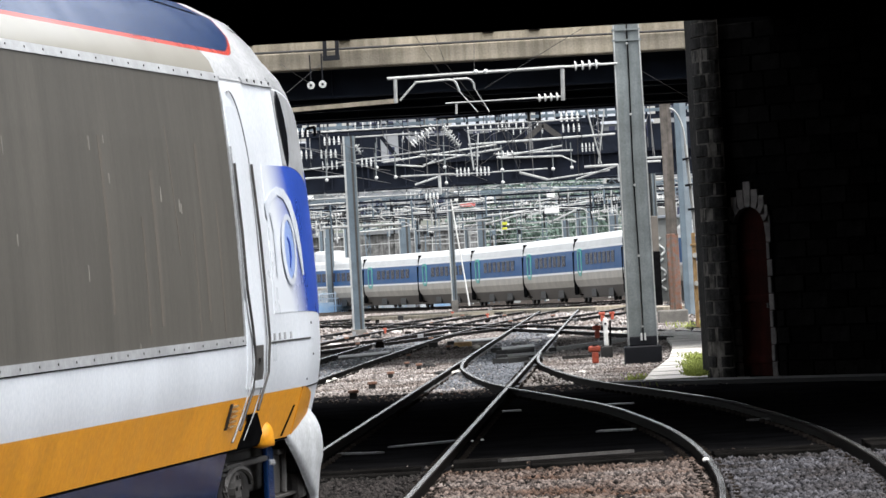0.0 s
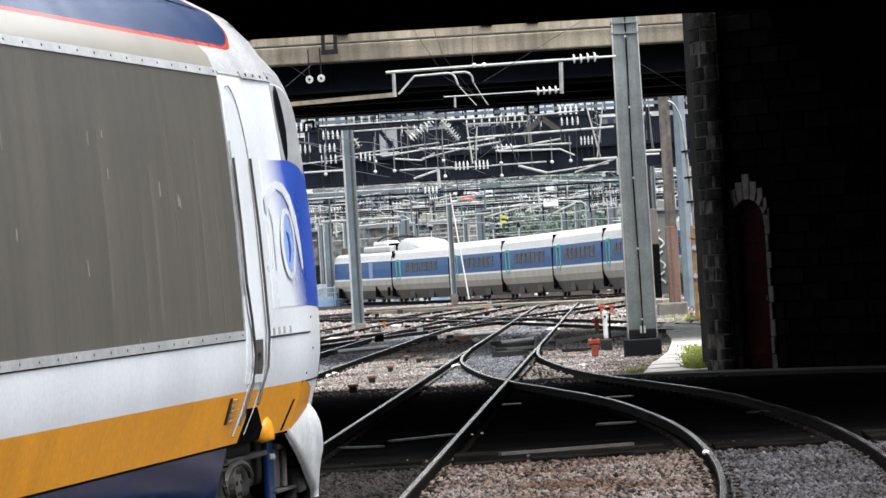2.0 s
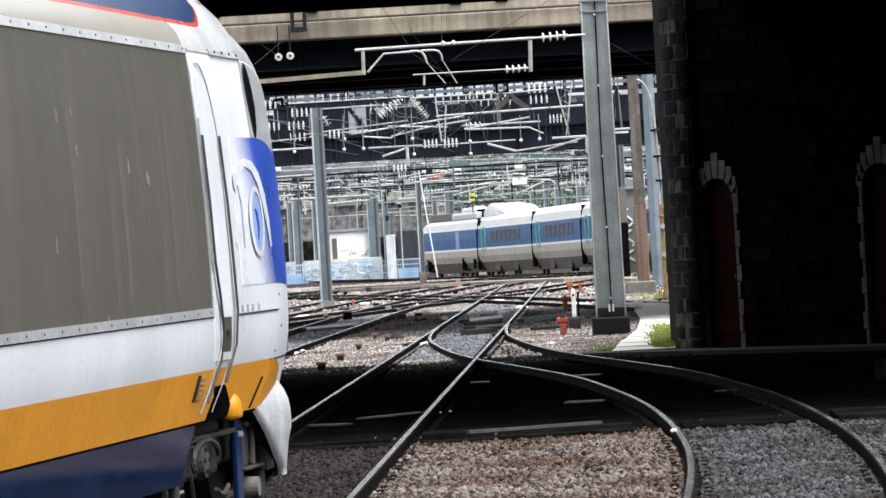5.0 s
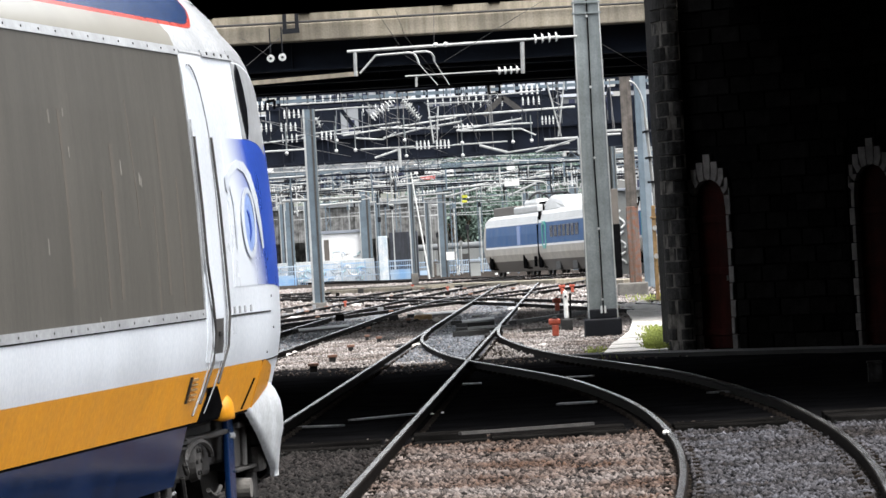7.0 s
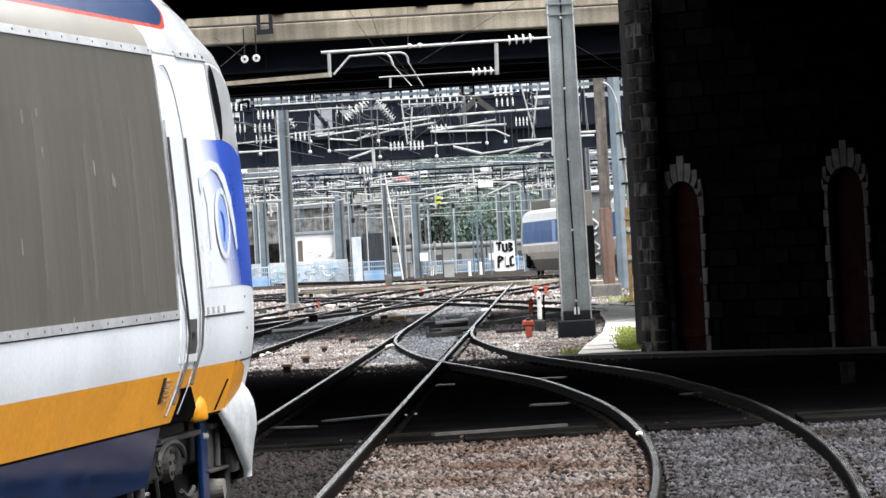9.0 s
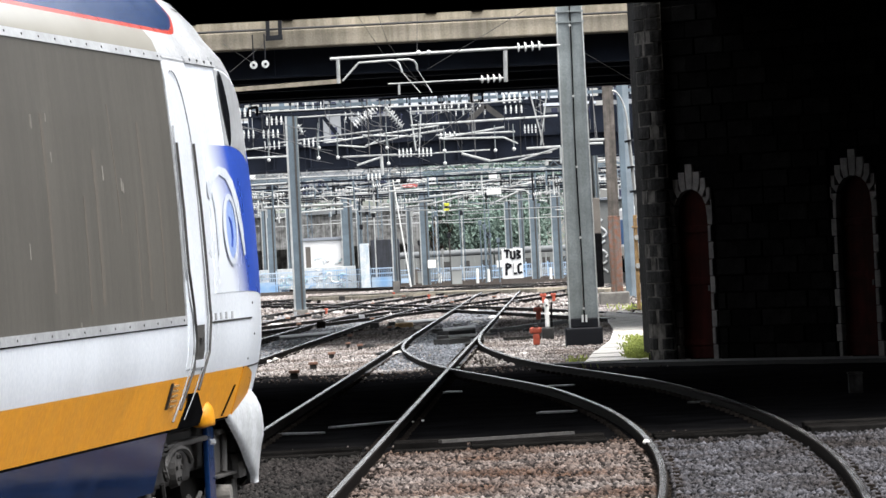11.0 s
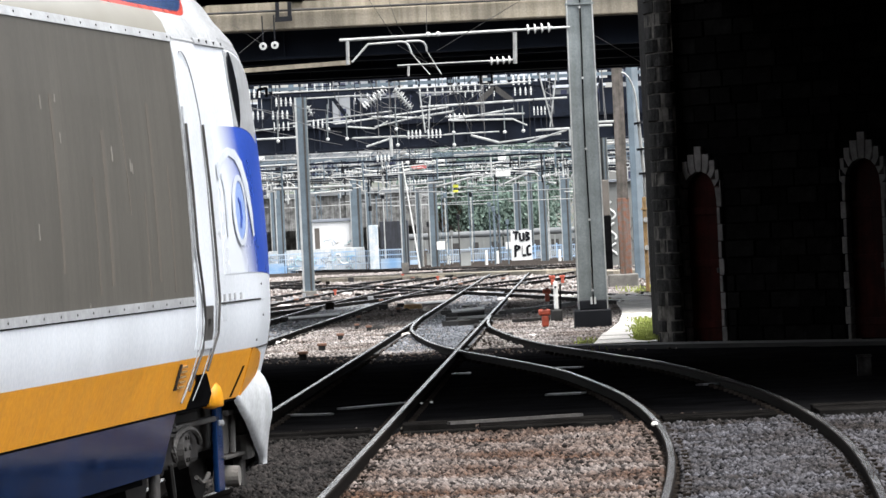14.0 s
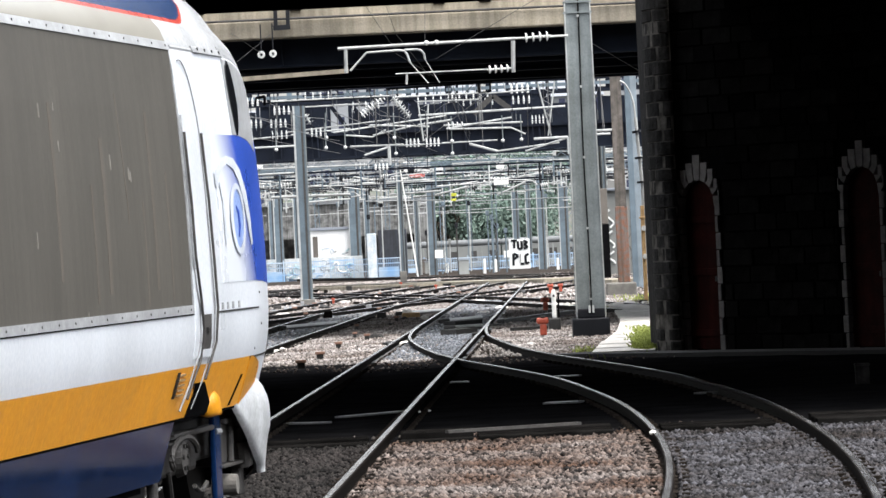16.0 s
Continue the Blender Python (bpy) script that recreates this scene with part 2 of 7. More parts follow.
def beam(bm, a, b, w, h, mat=0):
    """A rectangular bar from a to b, w across and h high."""
    a, b = Vector(a), Vector(b)
    d = (b - a).normalized()
    side = d.cross(Vector((0, 0, 1)))
    side = side.normalized() if side.length > 1e-4 else Vector((1, 0, 0))
    up = side.cross(d)
    vs = []
    for p in (a, b):
        for i, j in ((-1, -1), (1, -1), (1, 1), (-1, 1)):
            vs.append(bm.verts.new(p + side * (i * w / 2) + up * (j * h / 2)))
    for f in ((0, 1, 2, 3), (7, 6, 5, 4), (0, 4, 5, 1), (1, 5, 6, 2), (2, 6, 7, 3), (3, 7, 4, 0)):
        bm.faces.new([vs[i] for i in f]).material_index = mat
    return bm


def sweep(bm, pts, r, n=6):
    """One unbroken round bar along the points; r: one radius, or one for each point."""
    rs = r if isinstance(r, (list, tuple)) else [r] * len(pts)
    pts = [Vector(p) for p in pts]
    rings = []
    for i, p in enumerate(pts):
        d = (pts[min(i + 1, len(pts) - 1)] - pts[max(i - 1, 0)]).normalized()
        side = d.cross(Vector((0.31, 0.17, 0.93))).normalized()
        up = side.cross(d)
        rings.append([bm.verts.new(p + (side * math.cos(k * math.tau / n) + up * math.sin(k * math.tau / n)) * rs[i]) for k in range(n)])
    for a, b in zip(rings, rings[1:]):
        for k in range(n):
            bm.faces.new((a[k], a[(k + 1) % n], b[(k + 1) % n], b[k]))
    bm.faces.new(rings[0][::-1])
    bm.faces.new(rings[-1])
    return bm


def poly_mesh(name, verts, faces, mats, parent=None, smooth=False):
    me = bpy.data.meshes.new(name)
    me.from_pydata(verts, [], faces)
    for m in (mats if isinstance(mats, (list, tuple)) else [mats]):
        me.materials.append(m)
    me.update()
    if smooth:
        for p in me.polygons:
            p.use_smooth = True
    ob = new(name, me)
    if parent:
        ob.parent = parent
    return ob


def path_point(pts, y):
    """x on a way given as (x, y) points, smooth between them."""
    ys = [p[1] for p in pts]
    i = max(1, min(len(pts) - 3, next((k for k in range(len(pts)) if ys[k] > y), len(pts)) - 1)) if len(pts) > 3 else 1
    if len(pts) <= 3 or y < ys[1] or y > ys[-2]:
        k = 0 if y < ys[1] else len(pts) - 2
        a, b = pts[k], pts[k + 1]
        return a[0] + (b[0] - a[0]) * (y - a[1]) / (b[1] - a[1])
    p0, p1, p2, p3 = pts[i - 1:i + 3]
    s = (y - p1[1]) / (p2[1] - p1[1])
    m1 = (p2[0] - p0[0]) / (p2[1] - p0[1]) * (p2[1] - p1[1])
    m2 = (p3[0] - p1[0]) / (p3[1] - p1[1]) * (p2[1] - p1[1])
    return (2 * s ** 3 - 3 * s * s + 1) * p1[0] + (s ** 3 - 2 * s * s + s) * m1 + (-2 * s ** 3 + 3 * s * s) * p2[0] + (s ** 3 - s * s) * m2


def ground_z(y):
    """The yard falls gently beyond the bridges."""
    s = max(0.0, min(1.0, (y - 180) / 160))
    return -0.75 * s * s * (3 - 2 * s)


# ---- ground ----
def ground():
    xs = np.concatenate([np.linspace(-900, -40, 12), np.linspace(-30, 30, 61), np.linspace(40, 900, 12)])
    ys = np.concatenate([np.linspace(-200, 20, 8), np.linspace(24, 150, 127), np.linspace(152, 420, 90), np.linspace(440, 3000, 14)])
    verts, faces = [], []
    for y in ys:
        for x in xs:
            verts.append((x, y, ground_z(y) - 0.14 + 0.02 * noise.noise((x * 0.7, y * 0.7, 0))))
    n = len(xs)
    for j in range(len(ys) - 1):
        for i in range(n - 1):
            faces.append((j * n + i, j * n + i + 1, (j + 1) * n + i + 1, (j + 1) * n + i))
    return tagged(poly_mesh("ground", verts, faces, BALLAST), "brown and grey ballast ground of a railway yard", "ground", kind="structure")


ground()


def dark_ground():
    """Near-black sheet under the first bridge: its shade is put into the colour."""
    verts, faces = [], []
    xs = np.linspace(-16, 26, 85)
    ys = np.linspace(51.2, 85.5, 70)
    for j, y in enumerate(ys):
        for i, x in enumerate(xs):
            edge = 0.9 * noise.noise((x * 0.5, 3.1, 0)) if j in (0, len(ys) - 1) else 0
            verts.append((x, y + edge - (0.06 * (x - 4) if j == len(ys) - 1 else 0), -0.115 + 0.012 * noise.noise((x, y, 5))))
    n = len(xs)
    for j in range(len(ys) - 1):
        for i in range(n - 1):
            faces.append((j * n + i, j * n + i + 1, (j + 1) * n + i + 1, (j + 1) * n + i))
    return tagged(poly_mesh("bridge_shade_ground", verts, faces, OILSHADE), "trodden ground painted black for the bridge's shade", "ground", kind="structure")


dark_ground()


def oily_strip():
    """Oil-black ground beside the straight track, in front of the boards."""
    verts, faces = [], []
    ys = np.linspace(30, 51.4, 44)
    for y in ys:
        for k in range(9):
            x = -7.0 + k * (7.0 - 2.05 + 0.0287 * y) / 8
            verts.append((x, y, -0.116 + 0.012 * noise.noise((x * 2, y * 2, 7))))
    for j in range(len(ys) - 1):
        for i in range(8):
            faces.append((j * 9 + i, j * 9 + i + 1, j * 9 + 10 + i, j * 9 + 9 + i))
    return tagged(poly_mesh("oily_ballast_bed", verts, faces, OILSHADE), "oil-black ballast bed beside the straight track", "ground", kind="structure")


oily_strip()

# ---- tracks ----
G = 0.7525          # half the distance between rail heads' centres
STRAIGHT = [(-2.7825 + 0.0287 * y, y) for y in (8, 60, 120, 200)]
CURVE = [(-1.2, 4), (0.8, 18), (1.75, 28), (2.40, 37.5), (2.70, 44), (2.81, 50), (2.78, 56), (2.60, 61.5), (2.28, 67.5), (1.60, 74.4), (1.09, 79.2),
         (0.67, 84.7), (0.36, 91.5), (0.22, 97), (0.25, 103), (0.40, 110), (0.55, 116)]
LEFT1 = [(-4.75, 70), (-4.16, 87), (-3.10, 114), (-2.0, 140), (-0.9, 158), (0.6, 178), (2.4, 200), (5, 228)]
LEFT2 = [(-8.2, 70), (-7.4, 100), (-6.0, 130), (-4.2, 158), (-1.5, 188), (1.5, 215), (5.0, 245)]
LEFT3 = [(-11.5, 90), (-10.6, 130), (-9, 165), (-6.2, 195), (-2.5, 222), (2.5, 250), (8, 275)]
CROSS1 = [(-13, 190), (-8, 203), (-2, 215), (4, 224), (11, 233), (20, 242)]
CROSS2 = [(-6.2, 118), (-3.6, 134), (-0.6, 150), (2.2, 164), (4.8, 180), (7, 200)]
CROSS3 = [(5.2, 118), (3.1, 136), (0.6, 154), (-3.0, 174), (-7, 192)]
TGVWAY = [(-31.84, 423.4), (-25.57, 405.8), (-19.80, 387.9), (-14.55, 369.9), (-9.80, 351.7), (-5.54, 333.5), (-1.78, 315.2), (1.52, 296.7), (4.36, 278.2), (6.75, 259.7), (8.70, 241.0), (10.24, 222.3), (11.55, 203.7), (12.85, 185.1), (14.15, 166.4), (15.45, 147.8), (16.75, 129.1), (18.05, 110.5), (19.35, 91.8), (20.65, 73.2), (21.95, 54.5), (23.25, 35.9), (24.55, 17.1)]
TGVWAY_UP = TGVWAY[::-1]
TRAINWAY = [(-6.55, 9), (-4.54, 24.2), (-3.08, 35.28), (-1.94, 44)]


def rail(way, side, y0, y1, step, parent, z=0.0, g=G):
    """One rail: a head with a polished top, a web and a foot, swept along the way."""
    prof = [(-0.07, -0.17), (-0.07, -0.155), (-0.012, -0.135), (-0.012, -0.045), (-0.036, -0.03), (-0.036, -0.006), (-0.026, 0.0),
            (0.026, 0.0), (0.036, -0.006), (0.036, -0.03), (0.012, -0.045), (0.012, -0.135), (0.07, -0.155), (0.07, -0.17)]
    ys = np.arange(y0, y1 + step * 0.5, step)
    verts, faces, mi = [], [], []
    for y in ys:
        x = path_point(way, y)
        dx = (path_point(way, y + 0.2) - path_point(way, y - 0.2)) / 0.4
        k = 1 / math.hypot(1, dx)
        cx, cy = x + side * g * k, y - side * g * k * dx
        for a, b in prof:
            verts.append((cx + a * k, cy - a * k * dx, b + z + ground_z(y)))
    n = len(prof)
    for j in range(len(ys) - 1):
        for i in range(n - 1):
            faces.append((j * n + i, j * n + i + 1, (j + 1) * n + i + 1, (j + 1) * n + i))
            mi.append(1 if i == 6 else 0)
    faces += [tuple(range(n)), tuple(range((len(ys) - 1) * n, len(ys) * n))[::-1]]
    mi += [0, 0]
    ob = poly_mesh("rail", verts, faces, [RAILSIDE, RAILTOP], parent)
    ob.data.polygons.foreach_set("material_index", mi)
    return ob


SLEEPER_MESH = []


def sleeper(way, y, parent, z):
    if not SLEEPER_MESH:
        bm = bmesh.new()
        box(bm, -1.3, 1.3, -0.125, 0.125, -0.13, 0.0, 0.012)
        for s in (-1, 1):
            for k in (-0.13, 0.13):
                box(bm, s * G + k - 0.03, s * G + k + 0.03, -0.06, 0.06, -0.005, 0.05)
        me = bpy.data.meshes.new("sleeper")
        bm.to_mesh(me)
        bm.free()
        me.materials.append(SLEEPER)
        SLEEPER_MESH.append(me)
    ob = new("sleeper", SLEEPER_MESH[0])
    dx = (path_point(way, y + 0.2) - path_point(way, y - 0.2)) / 0.4
    ob.parent = parent
    ob.matrix_basis = Matrix.Translation((path_point(way, y), y, z - 0.13 + ground_z(y))) @ Matrix.Rotation(-math.atan(dx), 4, "Z")


def track(label, way, y0, y1, step=1.5, sleepers=None, z=0.0, left=None, right=None, bed=None):
    t = empty("track", Matrix(), label, "railway track", "tracks of the yard")
    a, b = left or (y0, y1), right or (y0, y1)
    rail(way, -1, a[0], a[1], step, t, z)
    rail(way, 1, b[0], b[1], step, t, z)
    if bed:
        verts, faces = [], []
        ys = np.arange(bed[0], bed[1], 0.6)
        for y in ys:
            x = path_point(way, float(y))
            for k, s in ((-1, -1), (-0.5, 0), (0.5, 0), (1, 1)):
                verts.append((x + k * 0.8 + s * 0.22 * noise.noise((y * 0.6, s * 3.0 + x, 1)), y, ground_z(y) + z - 0.105 + 0.012 * noise.noise((y * 2, k * 3, 2))))
        for j in range(len(ys) - 1):
            for i in range(3):
                faces.append((j * 4 + i, j * 4 + i + 1, (j + 1) * 4 + i + 1, (j + 1) * 4 + i))
        poly_mesh("oily_bed", verts, faces, DARKBED, t)
    if sleepers:
        y = sleepers[0]
        while y < sleepers[1]:
            sleeper(way, y, t, z)
            y += 0.62
    return t


main_track = track("straight track with shiny rail heads on ballast", STRAIGHT, 24, 196, 2.0, (30, 104), bed=(84, 196))
turnout = track("curved turnout track with shiny rails", CURVE, 18, 108, 0.75, (30, 80), z=0.004)
track("track under the white train", TRAINWAY, 12, 40.5, 1.0, (14, 40))
track("curving track of the yard throat", LEFT1, 72, 214, 1.5, (84, 130), z=0.002, bed=(88, 214))
track("curving track of the yard throat", LEFT2, 80, 240, 1.5, None, z=0.003, bed=(100, 240))
track("curving track of the yard throat", LEFT3, 96, 270, 1.5, None, z=0.001, bed=(110, 270))
track("track crossing the yard throat", CROSS1, 190, 240, 1.0, None, z=0.004, bed=(191, 240))
track("crossover track of the yard throat", CROSS2, 120, 196, 1.0, None, z=0.005, bed=(120, 196))
track("crossover track of the yard throat", CROSS3, 119, 190, 1.0, None, z=0.006, bed=(120, 190))
track("far track on which the blue and silver train runs", TGVWAY_UP, 22, 420, 2.0)

# ---- first bridge ----
WALL_A, WALL_B = Vector((3.62, 81.2)), Vector((13.0, 69.1))      # foot of the masonry wall


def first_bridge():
    b = empty("first_bridge", Matrix(), "railway bridge deck painted black for shade, with plate girders overhead", "bridge", kind="structure")
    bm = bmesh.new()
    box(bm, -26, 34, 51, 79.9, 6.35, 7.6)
    part("deck", bm, SHADEBLACK, b)
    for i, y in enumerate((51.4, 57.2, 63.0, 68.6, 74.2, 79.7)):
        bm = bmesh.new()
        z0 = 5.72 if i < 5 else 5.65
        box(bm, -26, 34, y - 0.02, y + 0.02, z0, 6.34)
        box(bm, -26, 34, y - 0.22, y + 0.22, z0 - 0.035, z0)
        g = part("girder", bm, SHADEBLACK, b)
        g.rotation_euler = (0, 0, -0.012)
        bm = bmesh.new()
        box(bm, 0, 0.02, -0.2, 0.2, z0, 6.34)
        first = part("stiffener", bm, SHADEBLACK, g)
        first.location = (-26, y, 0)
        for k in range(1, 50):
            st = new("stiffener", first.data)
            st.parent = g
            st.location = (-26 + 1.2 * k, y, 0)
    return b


first_bridge()


def light_blocking_walls():
    """Unseen plain walls added at the bridge's ends and behind, to block light."""
    for name, label, b in (("wall_west", "unseen black wall added at the bridge's west end to block light", (-17.0, -16.0, 51.5, 81.5, -0.2, 6.35)),
                           ("wall_south_east", "unseen black wall added beside the curved track to block light", (13.2, 14.2, 51.5, 68.9, -0.2, 6.35)),
                           ("blocker_left", "unseen black wall added on the left to block side light", (-31.0, -30.0, -11.9, 51.0, -0.2, 9.0)),
                           ("wall_south", "unseen black wall added behind the camera to block the sky", (-45.0, 60.0, -13.0, -12.0, -0.2, 16.0))):
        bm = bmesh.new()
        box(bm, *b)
        tagged(finish(name, bm, SHADEBLACK), label, "wall", kind="structure")


light_blocking_walls()


def abutment_wall():
    """The masonry wall with arched doors, running back from the far corner of the bridge."""
    d = (WALL_B - WALL_A)
    length = d.length
    ang = math.atan2(d.y, d.x)
    w = empty("wall_east", Matrix.Translation((WALL_A.x, WALL_A.y, 0)) @ Matrix.Rotation(ang, 4, "Z"),
              "stone block wall painted near-black for the shade under a bridge, with arched doors", "wall", kind="structure")
    doors = [(0.58, 1.42), (4.40, 5.24)]
    bm = bmesh.new()
    xs = [0.03] + [v for dd in doors for v in dd] + [length]
    for i in range(0, len(xs), 2):
        box(bm, xs[i], xs[i + 1], 0.04, 1.5, -0.2, 6.3)
    for a, c in doors:
        box(bm, a, c, 0.04, 1.5, 2.80, 6.3)
        box(bm, a, c, 0.35, 1.5, -0.2, 2.80)
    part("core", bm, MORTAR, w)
    return w, doors, length


wall, DOORS, WALL_LEN = abutment_wall()


def arch_door(x0, x1, z_spring=2.12, rise=0.45):
    dr = empty("arched_door", wall.matrix_world.copy(), "dark red wooden door under a pointed stone arch", "door", "arched doors in the wall", "structure")
    mid, hw = (x0 + x1) / 2, (x1 - x0) / 2 - 0.02
    bm = bmesh.new()
    prof = [(mid - hw, -0.05), (mid + hw, -0.05), (mid + hw, z_spring)]
    for k in range(1, 8):
        a = k / 8 * math.pi
        prof.append((mid + hw * math.cos(a), z_spring + rise * math.sin(a) ** 0.8))
    prof.append((mid - hw, z_spring))
    f = [bm.verts.new((x, 0.08, z)) for x, z in prof]
    g = [bm.verts.new((x, 0.14, z)) for x, z in prof]
    bm.faces.new(f)
    bm.faces.new(g[::-1])
    for i in range(len(prof)):
        bm.faces.new((f[i], g[i], g[(i + 1) % len(prof)], f[(i + 1) % len(prof)]))
    leaf = part("door_leaf", bm, DOORRED, dr)
    for zz in (0.15, 1.12, 1.95):
        bm = bmesh.new()
        box(bm, mid - hw, mid + hw, 0.06, 0.08, zz, zz + 0.11, 0.006)
        part("rail_board", bm, DOORRED, dr)
    bm = bmesh.new()
    box(bm, mid + hw - 0.12, mid + hw - 0.08, 0.04, 0.08, 1.02, 1.1, 0.005)
    part("door_handle", bm, GEAR, dr)
    # jamb stones, alternately long and short
    z, k = -0.1, 0
    while z < z_spring - 0.05:
        h = 0.27
        for s in (-1, 1):
            e = 0.125 if (k + (s > 0)) % 2 else 0.075
            bm = bmesh.new()
            a, c = (mid - hw - e, mid - hw) if s < 0 else (mid + hw, mid + hw + e)
            box(bm, a, c, -0.012, 0.2, z + 0.006, z + h - 0.006, 0.012)
            part("jamb_stone", bm, QUOIN, dr)
        z += h
        k += 1
    # arch stones with stepped backs
    n = 9
    for i in range(n):
        a0, a1 = math.pi * i / n, math.pi * (i + 1) / n
        bm = bmesh.new()
        am = (a0 + a1) / 2
        pts = []
        for a in (a0 + 0.02, a1 - 0.02):
            pts.append((mid + hw * math.cos(a), z_spring + rise * math.sin(a) ** 0.8))
        o0, o1 = mid + (hw + 0.12) * math.cos(a0 + 0.02), mid + (hw + 0.12) * math.cos(a1 - 0.02)
        zt = max(pts[0][1], pts[1][1]) + 0.1 + 0.2 * math.sin(am) ** 2 + (0.1 if i == n // 2 else 0)
        ring = [(pts[0][0], pts[0][1]), (o0, max(pts[0][1], zt - 0.16)), (o0, zt), (o1, zt), (o1, max(pts[1][1], zt - 0.16)), (pts[1][0], pts[1][1])]
        f = [bm.verts.new((x, -0.012, zz)) for x, zz in ring]
        g = [bm.verts.new((x, 0.2, zz)) for x, zz in ring]
        bm.faces.new(f)
        bm.faces.new(g[::-1])
        for q in range(6):
            bm.faces.new((f[q], g[q], g[(q + 1) % 6], f[(q + 1) % 6]))
        part("arch_stone", bm, QUOIN, dr)
    return dr


for (a, c), spring in zip(DOORS, (2.19, 2.26)):
    arch_door(a, c, spring)


def side_wall():
    """The end of the wall, which turns back along the tracks to the second bridge."""
    w = empty("wall_return", Matrix(), "stone end of the wall turned towards the open yard", "wall", kind="structure")
    bm = bmesh.new()
    vs = [(3.58, 81.75), (4.4, 82.3), (6.5, 82.5), (9.5, 104), (8.0, 104), (3.50, 83.2)]
    lo = [bm.verts.new((x, y, -0.2)) for x, y in vs]
    hi = [bm.verts.new((x, y, 6.2)) for x, y in vs]
    bm.faces.new(lo[::-1])
    bm.faces.new(hi)
    for i in range(len(vs)):
        bm.faces.new((lo[i], lo[(i + 1) % len(vs)], hi[(i + 1) % len(vs)], hi[i]))
    part("core", bm, CORNER, w)
    return w


ret_wall = side_wall()


# ---- second bridge ----
def second_bridge():
    b = empty("second_bridge", Matrix.Rotation(-0.006, 4, "Z"), "bridge with a stained concrete fascia and black steel girders", "bridge", kind="structure")
    bm = bmesh.new()
    box(bm, -26, 30, 104.0, 104.5, 6.55, 7.3)
    part("parapet", bm, CONCRETE, b)
    bm = bmesh.new()
    box(bm, -26, 30, 103.8, 104.6, 6.13, 6.5, 0.03)
    part("fascia_beam", bm, CONCRETE, b)
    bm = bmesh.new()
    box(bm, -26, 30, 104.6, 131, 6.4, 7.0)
    part("deck", bm, SHADEBLACK, b)
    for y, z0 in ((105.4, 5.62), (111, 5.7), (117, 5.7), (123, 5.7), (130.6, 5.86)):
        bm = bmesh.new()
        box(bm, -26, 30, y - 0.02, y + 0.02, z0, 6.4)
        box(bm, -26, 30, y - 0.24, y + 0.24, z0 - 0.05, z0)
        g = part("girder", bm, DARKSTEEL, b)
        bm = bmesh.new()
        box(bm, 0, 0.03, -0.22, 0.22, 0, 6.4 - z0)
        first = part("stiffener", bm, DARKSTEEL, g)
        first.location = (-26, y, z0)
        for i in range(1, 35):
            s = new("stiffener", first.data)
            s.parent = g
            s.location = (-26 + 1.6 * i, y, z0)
    return b


second_bridge()


# ---- masonry blocks ----
BLOCK_MESH = {}


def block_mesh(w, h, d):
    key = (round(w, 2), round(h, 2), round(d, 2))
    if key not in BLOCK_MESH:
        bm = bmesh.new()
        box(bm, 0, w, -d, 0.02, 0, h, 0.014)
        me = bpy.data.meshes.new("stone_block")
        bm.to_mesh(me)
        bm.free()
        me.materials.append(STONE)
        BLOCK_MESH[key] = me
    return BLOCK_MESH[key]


def block_rows(parent, x0, x1, gaps, rnd, y=0.04, z1=5.5):
    z, row = -0.1, 0
    while z < z1:
        x = x0 + (0.0 if row % 2 else -0.3)
        while x < x1:
            w = rnd.choice((0.5, 0.6, 0.7))
            a, c = max(x, x0), min(x + w, x1)
            for g0, g1 in gaps:
                if a < g1 and c > g0 and z < 2.9:
                    if a < g0 and c > g0:
                        c = g0
                    elif c > g1 and a < g1:
                        a = g1
                    else:
                        a = c
            if c - a > 0.12:
                ob = new("stone_block", block_mesh(round((c - a) * 20) / 20 - 0.02, 0.25, rnd.choice((0.02, 0.03, 0.045))))
                ob.parent = parent
                ob.matrix_basis = Matrix.Translation((a + 0.01, y, z + 0.01))
            x += w
        z += 0.27
        row += 1


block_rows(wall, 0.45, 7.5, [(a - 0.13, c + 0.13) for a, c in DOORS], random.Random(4))


